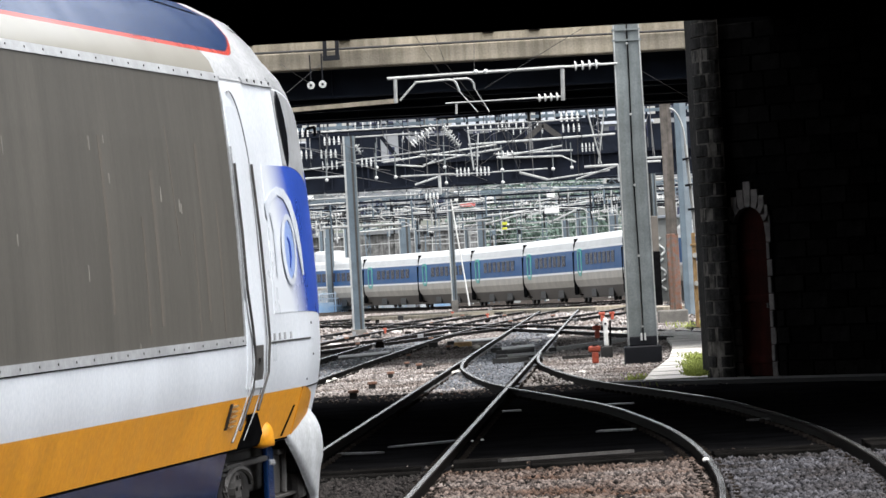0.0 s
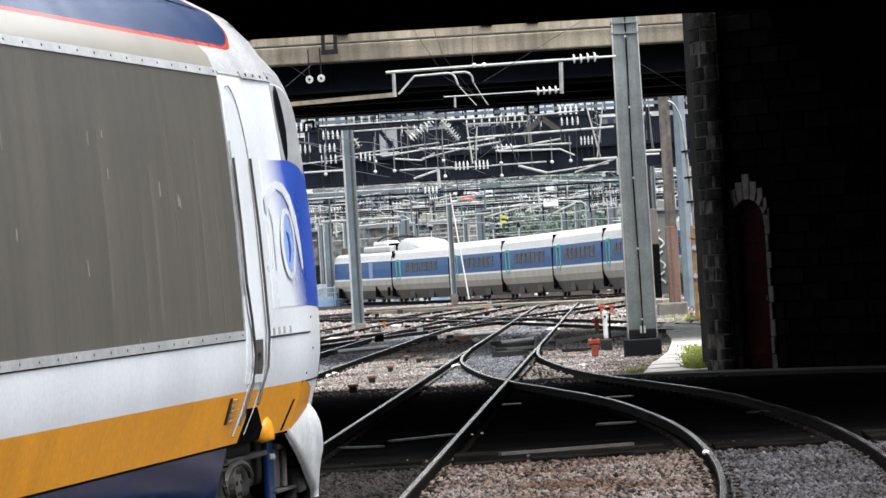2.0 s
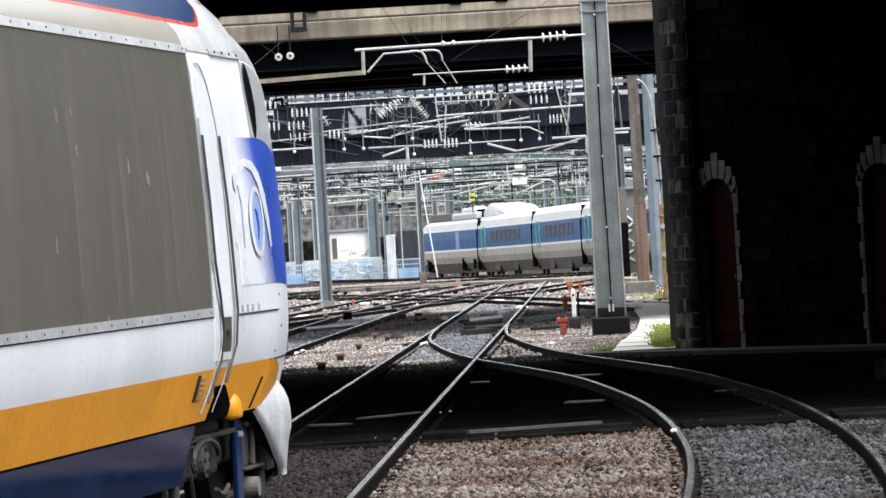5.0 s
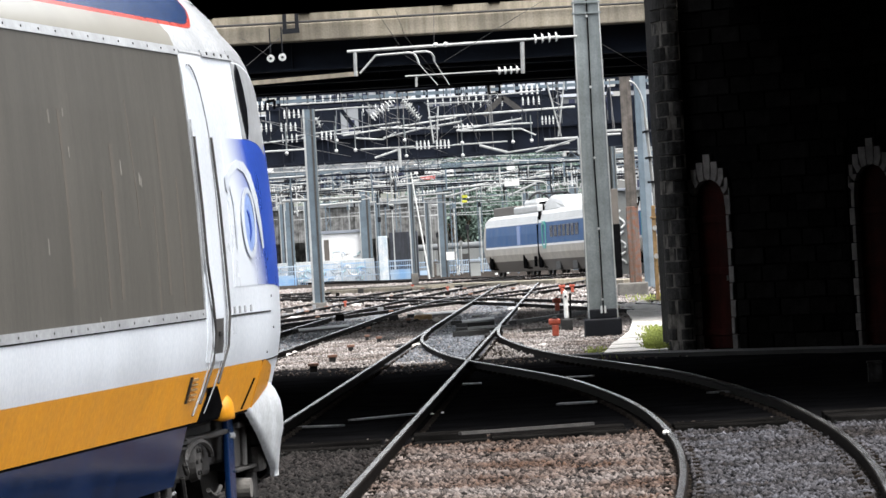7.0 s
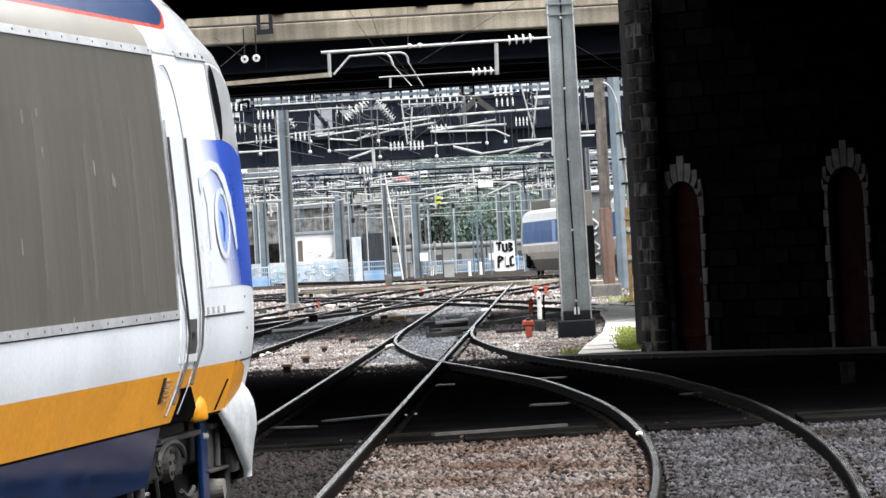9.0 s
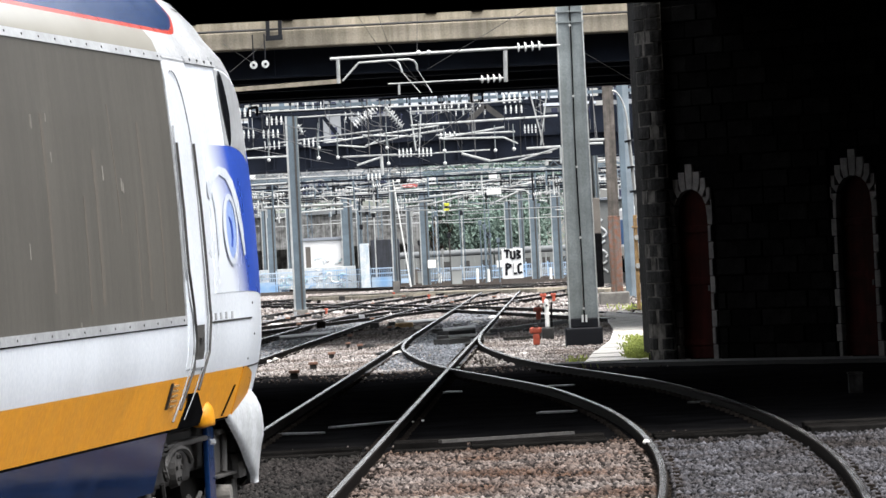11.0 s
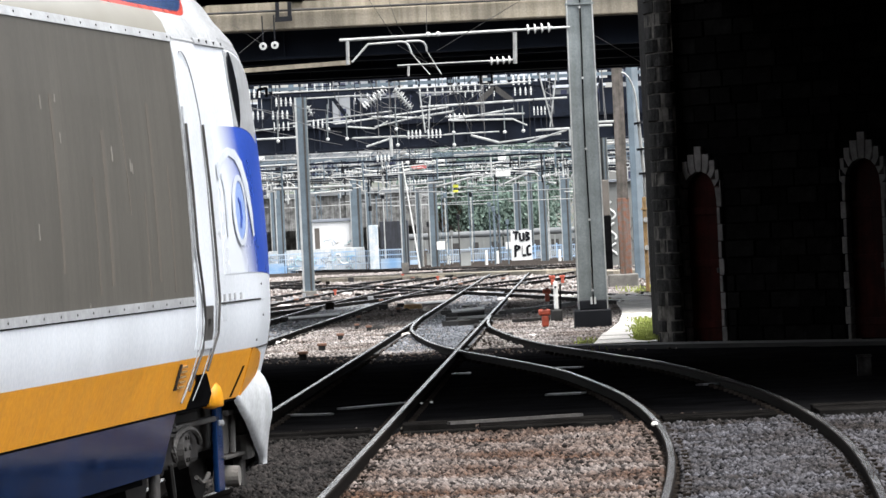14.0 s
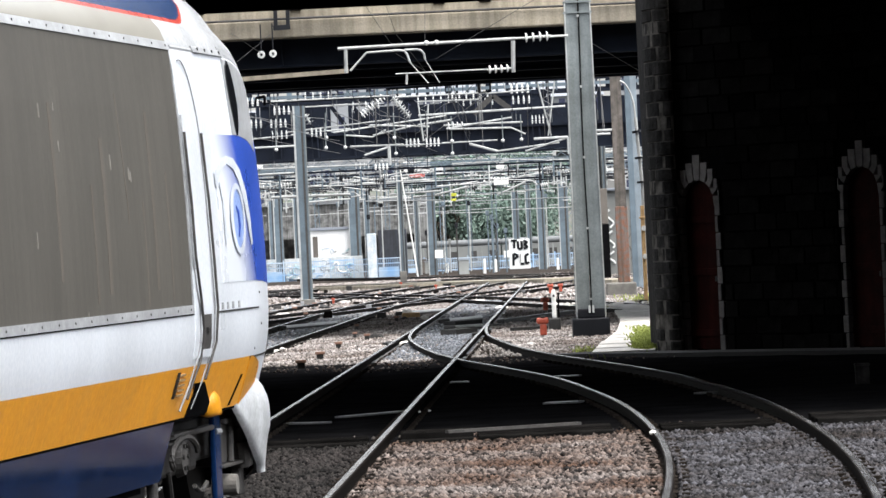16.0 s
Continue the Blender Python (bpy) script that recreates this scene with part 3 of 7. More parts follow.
def corner_pillar():
    """The rounded stone corner where the wall meets the open air."""
    rnd = random.Random(9)
    p = empty("corner_pillar", Matrix.Translation((3.62, 81.2, 0)), "rough stone corner pillar of the wall", "pillar", kind="structure")
    z, row = -0.12, 0
    while z < 5.7:
        h = rnd.uniform(0.19, 0.25)
        cut = rnd.uniform(0.08, 0.16) if row % 2 else rnd.uniform(0.2, 0.28)
        for a0, a1 in ((0.0, 1.6 * cut + 0.28), (1.6 * cut + 0.290, 1.0)):
            bm = bmesh.new()
            out = rnd.uniform(-0.02, 0.02)
            lo, hi = [], []
            for k in range(6):
                a = math.pi + (a0 + (a1 - a0) * k / 5) * math.pi / 2
                e = out - (0.02 if k in (0, 5) else 0) + 0.012 * noise.noise((a * 3, z * 5, 0))
                x, y = 0.30 + (0.40 + e) * math.cos(a), 0.55 + (1.1 + e) * math.sin(a)
                lo.append(((x, y, z + 0.012), (x + 0.03 * math.cos(a + math.pi), y + 0.03, z + 0.002)))
                hi.append(((x, y, z + h - 0.016), (x + 0.03 * math.cos(a + math.pi), y + 0.03, z + h - 0.004)))
            core = [bm.verts.new((0.30, 0.55, z + 0.002)), bm.verts.new((0.30, 0.55, z + h - 0.004))]
            rows = [[bm.verts.new(p[1]) for p in lo], [bm.verts.new(p[0]) for p in lo], [bm.verts.new(p[0]) for p in hi], [bm.verts.new(p[1]) for p in hi]]
            for r0, r1 in zip(rows, rows[1:]):
                for k in range(5):
                    bm.faces.new((r0[k], r0[k + 1], r1[k + 1], r1[k]))
            for k in range(5):
                bm.faces.new((core[0], rows[0][k + 1], rows[0][k]))
                bm.faces.new((core[1], rows[3][k], rows[3][k + 1]))
            for k in (0, 5):
                bm.faces.new((core[0], rows[0][k], rows[1][k], rows[2][k], rows[3][k], core[1]))
            part("stone_block", bm, CORNER, p)
        z += h
        row += 1
    bm = bmesh.new()
    ring = [(0.30, 0.55)] + [(0.30 + 0.385 * math.cos(math.pi * (1 + k / 20)), 0.55 + 1.08 * math.sin(math.pi * (1 + k / 20))) for k in range(11)]
    lo, hi = [bm.verts.new((x, y, -0.12)) for x, y in ring], [bm.verts.new((x, y, 5.72)) for x, y in ring]
    bm.faces.new(lo[::-1])
    bm.faces.new(hi)
    for k in range(len(ring)):
        q = (k + 1) % len(ring)
        bm.faces.new((lo[k], lo[q], hi[q], hi[k]))
    part("core", bm, DUSTY, p)


corner_pillar()


# ---- the white train's power car, standing ----
TRAIN = Matrix.Translation((-3.083, 35.28, 0.0)) @ Matrix.Rotation(radians(-7.46), 4, "Z")
train = empty("white_power_car", TRAIN, "white high-speed power car with yellow band, navy roof and grey louvres", "train")
# half section: out from the middle, up from the rail, paint above this point
SECTION = [(1.12, 0.36, 2), (1.24, 0.770, 5), (1.243, 0.787, 1), (1.362, 1.148, 0), (1.395, 1.32, 0), (1.405, 1.52, 0), (1.40, 1.95, 0), (1.385, 2.4, 0), (1.355, 2.9, 0),
           (1.315, 3.36, 0), (1.26, 3.50, 0), (1.19, 3.585, 3), (1.15, 3.63, 2), (1.08, 3.74, 2), (0.95, 3.88, 2), (0.70, 4.02, 2), (0.35, 4.10, 2), (0.0, 4.12, 2)]


def roof_livery():
    """Navy roof edged in red, ending in a round corner on white."""
    # White painted darker than the body's, to offset strong light from above.
    m = material("roof_livery", (0.41, 0.422, 0.435), 0.2, dark=0.85, scale=1.5, fine=30, bump=0.01, spec=0.05)
    n, l = m.node_tree.nodes, m.node_tree.links
    p = n["Principled BSDF"]
    white = p.inputs["Base Color"].links[0].from_socket
    tc = n.new("ShaderNodeTexCoord")
    sep = n.new("ShaderNodeSeparateXYZ")
    l.new(tc.outputs["Object"], sep.inputs[0])

    def op(kind, a, b=None):
        q = n.new("ShaderNodeMath")
        q.operation = kind
        for i, v in enumerate((a, b)):
            if v is None:
                continue
            if isinstance(v, (int, float)):
                q.inputs[i].default_value = v
            else:
                l.new(v, q.inputs[i])
        return q.outputs[0]
    f = op("MINIMUM", op("MAXIMUM", op("DIVIDE", op("SUBTRACT", sep.outputs["Y"], 1.05), 0.85), 0.0), 1.0)
    edge = op("ADD", op("MULTIPLY", op("SUBTRACT", 1.0, op("SQRT", op("SUBTRACT", 1.0, op("MULTIPLY", f, f)))), 0.34), 3.575)
    inside = op("LESS_THAN", sep.outputs["Y"], 1.9)
    red = op("MULTIPLY", op("GREATER_THAN", sep.outputs["Z"], edge), inside)
    navy = op("MULTIPLY", op("GREATER_THAN", sep.outputs["Z"], op("ADD", edge, 0.032)), op("LESS_THAN", sep.outputs["Y"], 1.86))
    # Cream behind the cab: grime, darkened further to offset light from above.
    grimy = op("LESS_THAN", sep.outputs["Y"], 0.03)
    for mask, col in ((grimy, (0.235, 0.227, 0.20)), (red, (0.36, 0.045, 0.03)), (navy, (0.012, 0.030, 0.085))):
        mx = n.new("ShaderNodeMix")
        mx.data_type = "RGBA"
        l.new(mask, mx.inputs[0])
        l.new(white, mx.inputs[6])
        mx.inputs[7].default_value = (*col, 1)
        white = mx.outputs[2]
    l.new(white, p.inputs["Base Color"])
    return m


TRAINMATS = [WHITE, ORANGE, NAVY, roof_livery(), BLUE, RUBBER]


def nose(u, v, z):
    """The section's point (v, z) at u metres along the car: the cab narrows and sinks."""
    t = max(0.0, u - 2.25)
    k = 1 - 0.029 * t * t if t < 2.5 else 0.819 - 0.2 * (t - 2.5) - 0.06 * (t - 2.5) ** 2
    h = max(0.0, u - 2.1)
    drop = 0.030 * h * h + 0.012 * h ** 3
    zz = z if z < 1.3 else 1.3 + (z - 1.3) * max(0.25, 1 - drop * (0.4 + 0.6 * (z - 1.3) / 2.8))
    return v * max(0.12, k), zz


def train_body():
    us = list(np.arange(-16, -0.01, 1.0)) + list(np.arange(0, 2.0, 0.5)) + list(np.arange(2.0, 6.21, 0.15))
    ring = [(v, z, m) for v, z, m in SECTION] + [(-v, z, m) for v, z, m in SECTION[::-1][1:]]
    n = len(ring)
    verts, faces, mi = [], [], []
    for u in us:
        for v, z, m in ring:
            a, b = nose(u, v, z)
            verts.append((a, u, b))
    half = len(SECTION)
    for j in range(len(us) - 1):
        um = (us[j] + us[j + 1]) / 2
        for i in range(n - 1):
            k = i if i < half - 1 else n - 2 - i
            m = SECTION[k][2]
            low = k == 0
            if low and um > -0.3:
                continue
            if um > 2.75 and m == 1:
                m = 0
            if k > 8:
                m = 3
            faces.append((j * n + i, j * n + i + 1, (j + 1) * n + i + 1, (j + 1) * n + i))
            mi.append(m)
    faces += [tuple(range(n)), tuple(range((len(us) - 1) * n, len(us) * n))[::-1]]
    mi += [0, 0]
    ob = poly_mesh("body", verts, faces, TRAINMATS, train, smooth=True)
    ob.data.polygons.foreach_set("material_index", mi)
    return ob


train_body()


def side_v(z):
    for (v0, z0, _), (v1, z1, _) in zip(SECTION, SECTION[1:]):
        if z0 <= z <= z1:
            return v0 + (v1 - v0) * (z - z0) / (z1 - z0)
    return SECTION[0][0]


def patch(name, mat, us, zs, off=0.006, thick=0.02, parent=None, label="", warp=None):
    """A panel that follows the car's side: us and zs are the grid lines, off how far it stands proud."""
    verts, faces = [], []
    nu, nz = len(us), len(zs)
    for d in (off, off - thick):
        for u in us:
            for z in zs:
                uu, zz = warp(u, z) if warp else (u, z)
                a, b = nose(uu, side_v(zz), zz)
                verts.append((a + d, uu, b))
    for i in range(nu - 1):
        for j in range(nz - 1):
            a = i * nz + j
            faces.append((a, a + nz, a + nz + 1, a + 1))
    rim = [i * nz for i in range(nu)] + [(nu - 1) * nz + j for j in range(1, nz)] + [i * nz + nz - 1 for i in range(nu - 2, -1, -1)] + [j for j in range(nz - 2, 0, -1)]
    N = nu * nz
    for k in range(len(rim)):
        a, b = rim[k], rim[(k + 1) % len(rim)]
        faces.append((a, b, b + N, a + N))
    ob = poly_mesh(name, verts, faces, mat, parent or train, smooth=False)
    if label:
        tagged(ob, label)
    return ob


lin = lambda a, b, n: [a + (b - a) * i / n for i in range(n + 1)]
LZ0, LZ1 = 1.57, 3.355
louvre = patch("louvre_panel", LOUVRE, lin(-15, 0.0, 6), lin(LZ0, LZ1, 12), 0.004, 0.03, label="dusty grey louvre panel with dirt streaks")
patch("louvre_frame_top", TRIM, lin(-15, 0.02, 3), [LZ1 - 0.005, LZ1 + 0.055], 0.012, 0.03, louvre)
patch("louvre_frame_bottom", TRIM, lin(-15, 0.02, 3), [LZ0 - 0.055, LZ0 + 0.005], 0.012, 0.03, louvre)
patch("louvre_shadow_gap", RUBBER, lin(-15, 0.06, 3), [LZ0 - 0.064, LZ0 - 0.056], 0.006, 0.03, louvre)
patch("louvre_frame_side", TRIM, [0.0, 0.035], lin(LZ0 - 0.05, LZ1 + 0.05, 10), 0.012, 0.03, louvre)

for k in range(30):
    u = 0.0 - 0.5 * k
    for z in (LZ1 + 0.025, LZ0 - 0.025):
        bm = bmesh.new()
        a, b = nose(u, side_v(z), z)
        tube(bm, (a + 0.008, u - 0.1, b), (a + 0.016, u - 0.1, b), 0.008, 6)
        part("frame_screw", bm, GEARGREY, louvre)


def strip(name, mat, pts, width, parent, off=0.012, label=""):
    """A moulding laid along points (u, z) of the car's side."""
    bm = bmesh.new()
    way = []
    for u, z in pts:
        a, b = nose(u, side_v(z), z)
        way.append((a + off - width * 0.4, u, b))
    sweep(bm, way, width / 2, 6)
    return part(name, bm, mat, parent, label)


# cab door with its handrails and handle recess
door = patch("cab_door", WHITE, lin(0.12, 0.78, 3), lin(1.20, 3.18, 12), 0.008, 0.02, label="narrow white cab door")
strip("door_seal", TRIM, [(0.10, 2.9), (0.10, 2.3), (0.10, 1.9), (0.16, 1.7), (0.26, 1.55), (0.30, 1.3), (0.18, 1.02), (0.06, 0.84)], 0.016, door, 0.018)
strip("door_seal", TRIM, [(0.26, 3.285), (0.34, 3.292), (0.42, 3.275), (0.50, 3.24), (0.57, 3.19), (0.64, 3.11), (0.69, 3.02), (0.74, 2.90), (0.775, 2.785), (0.79, 2.3), (0.83, 1.87), (0.87, 1.54), (0.84, 1.3), (0.65, 1.03), (0.5, 0.84)], 0.012, door, 0.016)
strip("handrail", GEARGREY, [(0.07, 2.78), (0.09, 2.3), (0.10, 1.9), (0.22, 1.62), (0.30, 1.40), (0.28, 1.2), (0.12, 0.92)], 0.020, door, 0.04, "steel handrail")
strip("handrail", GEARGREY, [(0.74, 2.78), (0.79, 2.3), (0.83, 1.87), (0.87, 1.54), (0.82, 1.3), (0.66, 1.04)], 0.020, door, 0.04, "steel handrail")
recess = patch("handle_recess", GEARGREY, lin(0.42, 0.72, 2), lin(1.24, 1.50, 3), 0.012, 0.03, door, "grey handle recess")
patch("recess_lip", WHITE, lin(0.36, 0.74, 2), [1.20, 1.255], 0.02, 0.03, recess)
patch("latch", GEAR, lin(0.50, 0.60, 1), [1.38, 1.41], 0.03, 0.03, recess)
# seams and the drip moulding above the cab door
patch("drip_moulding", TRIM, lin(0.95, 2.20, 8), [3.365, 3.41], 0.016, 0.03, label="riveted grey moulding")
for u in (1.15, 1.45, 1.75, 2.05):
    bm = bmesh.new()
    a, b = nose(u, side_v(3.39), 3.39)
    tube(bm, (a + 0.01, u, b), (a + 0.024, u, b), 0.012, 6)
    part("rivet", bm, GEAR, train)
patch("roof_seam", TRIM, lin(0.1, 0.98, 4), [3.375, 3.39], 0.006, 0.02)
strip("roof_wire", RUBBER, [(-9.0, 3.99), (-5.0, 3.985), (-2.0, 3.98), (0.4, 3.96), (1.4, 3.90), (2.4, 3.80)], 0.03, train, 0.0)
patch("cab_seam", GEAR, lin(1.0, 2.9, 8), [1.500, 1.512], 0.006, 0.02)
patch("cab_seam", GEAR, lin(2.6, 4.4, 8), [1.135, 1.147], 0.006, 0.02)
for u in (1.2, 1.42, 1.64, 1.9):
    patch("vent_slot", TRIM, lin(u, u + 0.05, 1), [1.52, 1.57], 0.009, 0.02)
for u, z in ((3.0, 1.62), (3.1, 1.38), (3.2, 1.05), (2.9, 1.9), (3.3, 0.98), (2.8, 1.2)):
    bm = bmesh.new()
    a, b = nose(u, side_v(z), z)
    tube(bm, (a - 0.01, u, b), (a + 0.006, u, b), 0.009, 8)
    part("bolt", bm, GEAR, train)

# cab side glass, grey surround
GLASS_Z = (2.79, 2.85, 3.02, 3.16, 3.25, 3.31, 3.345)
patch("glass_surround", TRIM, lin(2.12, 3.6, 12), lin(2.79, 3.44, 6), 0.004, 0.02, label="grey window surround",
      warp=lambda u, z: (u + (0.16 * (3.44 - z) if u < 2.5 else 0), z))
patch("cab_glass", GLASS, lin(0.0, 1.0, 4), lin(2.79, 3.345, 12), 0.014, 0.02, label="dark side glass of the cab",
      warp=lambda f, z: ((1 - f) * float(np.interp(z, GLASS_Z, (2.42, 2.36, 2.28, 2.24, 2.23, 2.25, 2.32))) + f * float(np.interp(z, GLASS_Z, (2.43, 2.50, 2.57, 2.53, 2.46, 2.40, 2.33))), z))


# blue panel on the cab with a pale swirl
def blend_blue():
    m = material("cab_blue_fade", (0.03, 0.08, 0.42), 0.3, dark=0.85, scale=2, bump=0.02)
    n, l = m.node_tree.nodes, m.node_tree.links
    p = n["Principled BSDF"]
    src = p.inputs["Base Color"].links[0].from_socket
    geo = n.new("ShaderNodeTexCoord")
    sep = n.new("ShaderNodeSeparateXYZ")
    l.new(geo.outputs["Object"], sep.inputs[0])
    add = n.new("ShaderNodeMath")
    add.operation = "MULTIPLY_ADD"
    add.inputs[1].default_value = 0.66
    l.new(sep.outputs["Z"], add.inputs[0])
    l.new(sep.outputs["Y"], add.inputs[2])
    mr = n.new("ShaderNodeMapRange")
    mr.inputs["From Min"].default_value, mr.inputs["From Max"].default_value = 3.25, 4.05
    l.new(add.outputs[0], mr.inputs[0])
    mx = n.new("ShaderNodeMix")
    mx.data_type = "RGBA"
    mx.inputs[6].default_value = (0.62, 0.655, 0.70, 1)
    l.new(mr.outputs[0], mx.inputs[0])
    l.new(src, mx.inputs[7])
    l.new(mx.outputs[2], p.inputs["Base Color"])
    return m


FADE = blend_blue()
panel = patch("blue_panel", FADE, lin(1.30, 4.6, 24), lin(1.71, 2.785, 12), 0.003, 0.02, label="blue cab panel that fades to white",
              warp=lambda u, z: (u, z + (z - 1.71) / 1.075 * 0.048 * max(0.0, u - 2.1) ** 2))


def stroke(pts, w, mat, parent, name, label="", off=0.009):
    """A flat brush stroke on the cab's side; pts: u, z and width factor."""
    verts, faces = [], []
    for i, (u, z, k) in enumerate(pts):
        u0, z0, _ = pts[max(0, i - 1)]
        u1, z1, _ = pts[min(len(pts) - 1, i + 1)]
        d = Vector((u1 - u0, z1 - z0)).normalized()
        nrm = Vector((-d.y * 2.4, d.x)) * (w * k / 2)
        for s in (-1, 1):
            uu, zz = u + s * nrm.x, z + s * nrm.y
            a, b = nose(uu, side_v(zz), zz)
            verts.append((a + off, uu, b))
    for i in range(len(pts) - 1):
        faces.append((2 * i, 2 * i + 1, 2 * i + 3, 2 * i + 2))
    ob = poly_mesh(name, verts, faces, mat, parent)
    sol = ob.modifiers.new("thickness", "SOLIDIFY")
    sol.thickness = 0.002
    if label:
        tagged(ob, label)
    return ob


arch = [(1.28, 2.40, 0.5), (1.30, 2.47, 1.4), (1.48, 2.545, 1.1), (1.80, 2.60, 1.0), (2.08, 2.575, 1.3), (2.30, 2.49, 1.5), (2.48, 2.34, 1.5), (2.60, 2.16, 1.2), (2.66, 1.98, 0.6)]
stroke(arch, 0.06, SILVER, panel, "emblem_arch", "silvery swirl")
stroke([(1.42, 2.44, 0.6), (1.52, 2.30, 1.0), (1.52, 2.1, 1.0), (1.50, 1.98, 0.5)], 0.03, SILVER, panel, "emblem_stem")
stroke([(2.08, 2.385, 0.05), (2.08, 2.33, 0.75), (2.08, 2.25, 1.0), (2.08, 2.17, 1.05), (2.08, 2.09, 1.0), (2.08, 2.01, 0.75), (2.08, 1.955, 0.05)], 0.19, PALEBLUE, panel, "emblem_disc")
ring = [(2.08 + 0.26 * math.cos(a), 2.17 + 0.24 * math.sin(a), 0.6 + 0.5 * math.sin(a / 2)) for a in lin(0.0, 2 * math.pi, 22)]
stroke(ring, 0.045, SILVER, panel, "emblem_ring", off=0.014)
stroke([(2.02, 2.26, 0.5), (2.10, 2.22, 1.2), (2.12, 2.12, 1.2), (2.06, 2.04, 0.6)], 0.025, BLUE, panel, "emblem_eye", off=0.014)

# front plough under the nose
PLOUGH_Z = (0.20, 0.32, 0.43, 0.56, 0.70, 0.80, 0.87, 0.96)
PLOUGH_V = (1.215, 1.235, 1.255, 1.282, 1.29, 1.286, 1.262, 1.20)


def plough():
    verts, faces = [], []
    us = lin(0.0, 1.0, 14)
    zs = lin(0.23, 0.96, 10)
    for d in (0.0, -0.03):
        for k in us:
            for z in zs:
                rear = 2.6 + 2.0 * (0.72 - min(z, 0.8))
                edge = max(rear + 0.15, 3.6)
                out = np.interp(z, PLOUGH_Z, PLOUGH_V) + 0.095 * (4 - edge) + d
                u = rear + 2.6 * k
                verts.append((out - (0.08 * min(1, edge - u) if u < edge else 0.24 * (u - edge) + 0.1 * (u - edge) ** 2), u, z))
    nz, nu = len(zs), len(us)
    N = nu * nz
    for o in (0, N):
        for i in range(nu - 1):
            for j in range(nz - 1):
                a = o + i * nz + j
                faces.append((a, a + nz, a + nz + 1, a + 1))
    for i in range(nu - 1):
        for j in (0, nz - 1):
            a = i * nz + j
            faces.append((a, a + nz, a + nz + N, a + N))
    for j in range(nz - 1):
        for i in (0, nu - 1):
            a = i * nz + j
            faces.append((a, a + 1, a + 1 + N, a + N))
    poly_mesh("plough", verts, faces, material("dull_white_plough", (0.46, 0.48, 0.50), 0.5, dark=0.75, scale=5, fine=30, bump=0.03, streak=0.15), train, smooth=True)
    bm = bmesh.new()
    box(bm, -1.1, 1.0, 3.4, 5.0, 0.16, 0.85, 0.05)
    part("front_underframe", bm, RUBBER, train)


plough()
patch("corner_panel", ORANGE, lin(2.62, 3.42, 8), lin(0.79, 1.145, 6), 0.006, 0.02, label="yellow corner panel with a rounded top",
      warp=lambda u, z: (2.62 + (u - 2.62) * (1.0 - 0.75 * max(0.0, (z - 1.0) / 0.145) ** 3), z))
patch("panel_gap", RUBBER, [2.14, 2.19], lin(0.80, 1.02, 4), 0.008, 0.02, warp=lambda u, z: (u + (z - 0.80) * 1.1, z))
patch("step_plate", GEAR, lin(-0.36, -0.32, 1), [0.94, 1.12], 0.016, 0.02)
for k in range(5):
    patch("step_rung", OCHRE, lin(-0.30 + 0.02 * k, -0.08 + 0.02 * k, 1), [1.09 - 0.035 * k, 1.105 - 0.035 * k], 0.014, 0.02)
# yellow housing and dark cut-out behind the door's foot
patch("step_well", RUBBER, lin(0.52, 1.35, 4), lin(0.785, 1.02, 4), 0.010, 0.02, warp=lambda u, z: (u + (0.5 * (1.02 - z) if u > 1.2 else -0.6 * (1.02 - z)) - (0.55 * (z - 0.785) / 0.235 if u > 0.9 else 0), z))
def step_bracket():
    verts, faces = [], []
    for k in range(15):
        h = k / 14
        r = 0.045 + 0.17 * max(0.0, 1 - (h / 0.62) ** 2) ** 0.6 if k else 0.02
        cz = 0.74 + 0.30 * h
        for i in range(12):
            c = math.tau * i / 12
            verts.append((1.23 + 0.07 * h + 0.40 * r * math.cos(c), 1.36 + 0.10 * (1 - h) ** 2 + r * 0.95 * math.sin(c), cz))
    for k in range(14):
        for i in range(12):
            j = (i + 1) % 12
            faces.append((k * 12 + i, k * 12 + j, k * 12 + 12 + j, k * 12 + 12 + i))
    faces.append(tuple(range(168, 180)))
    faces.append(tuple(range(11, -1, -1)))
    ob = poly_mesh("step_bracket", verts, faces, [ORANGE], train, smooth=True)
    return ob


step_bracket()


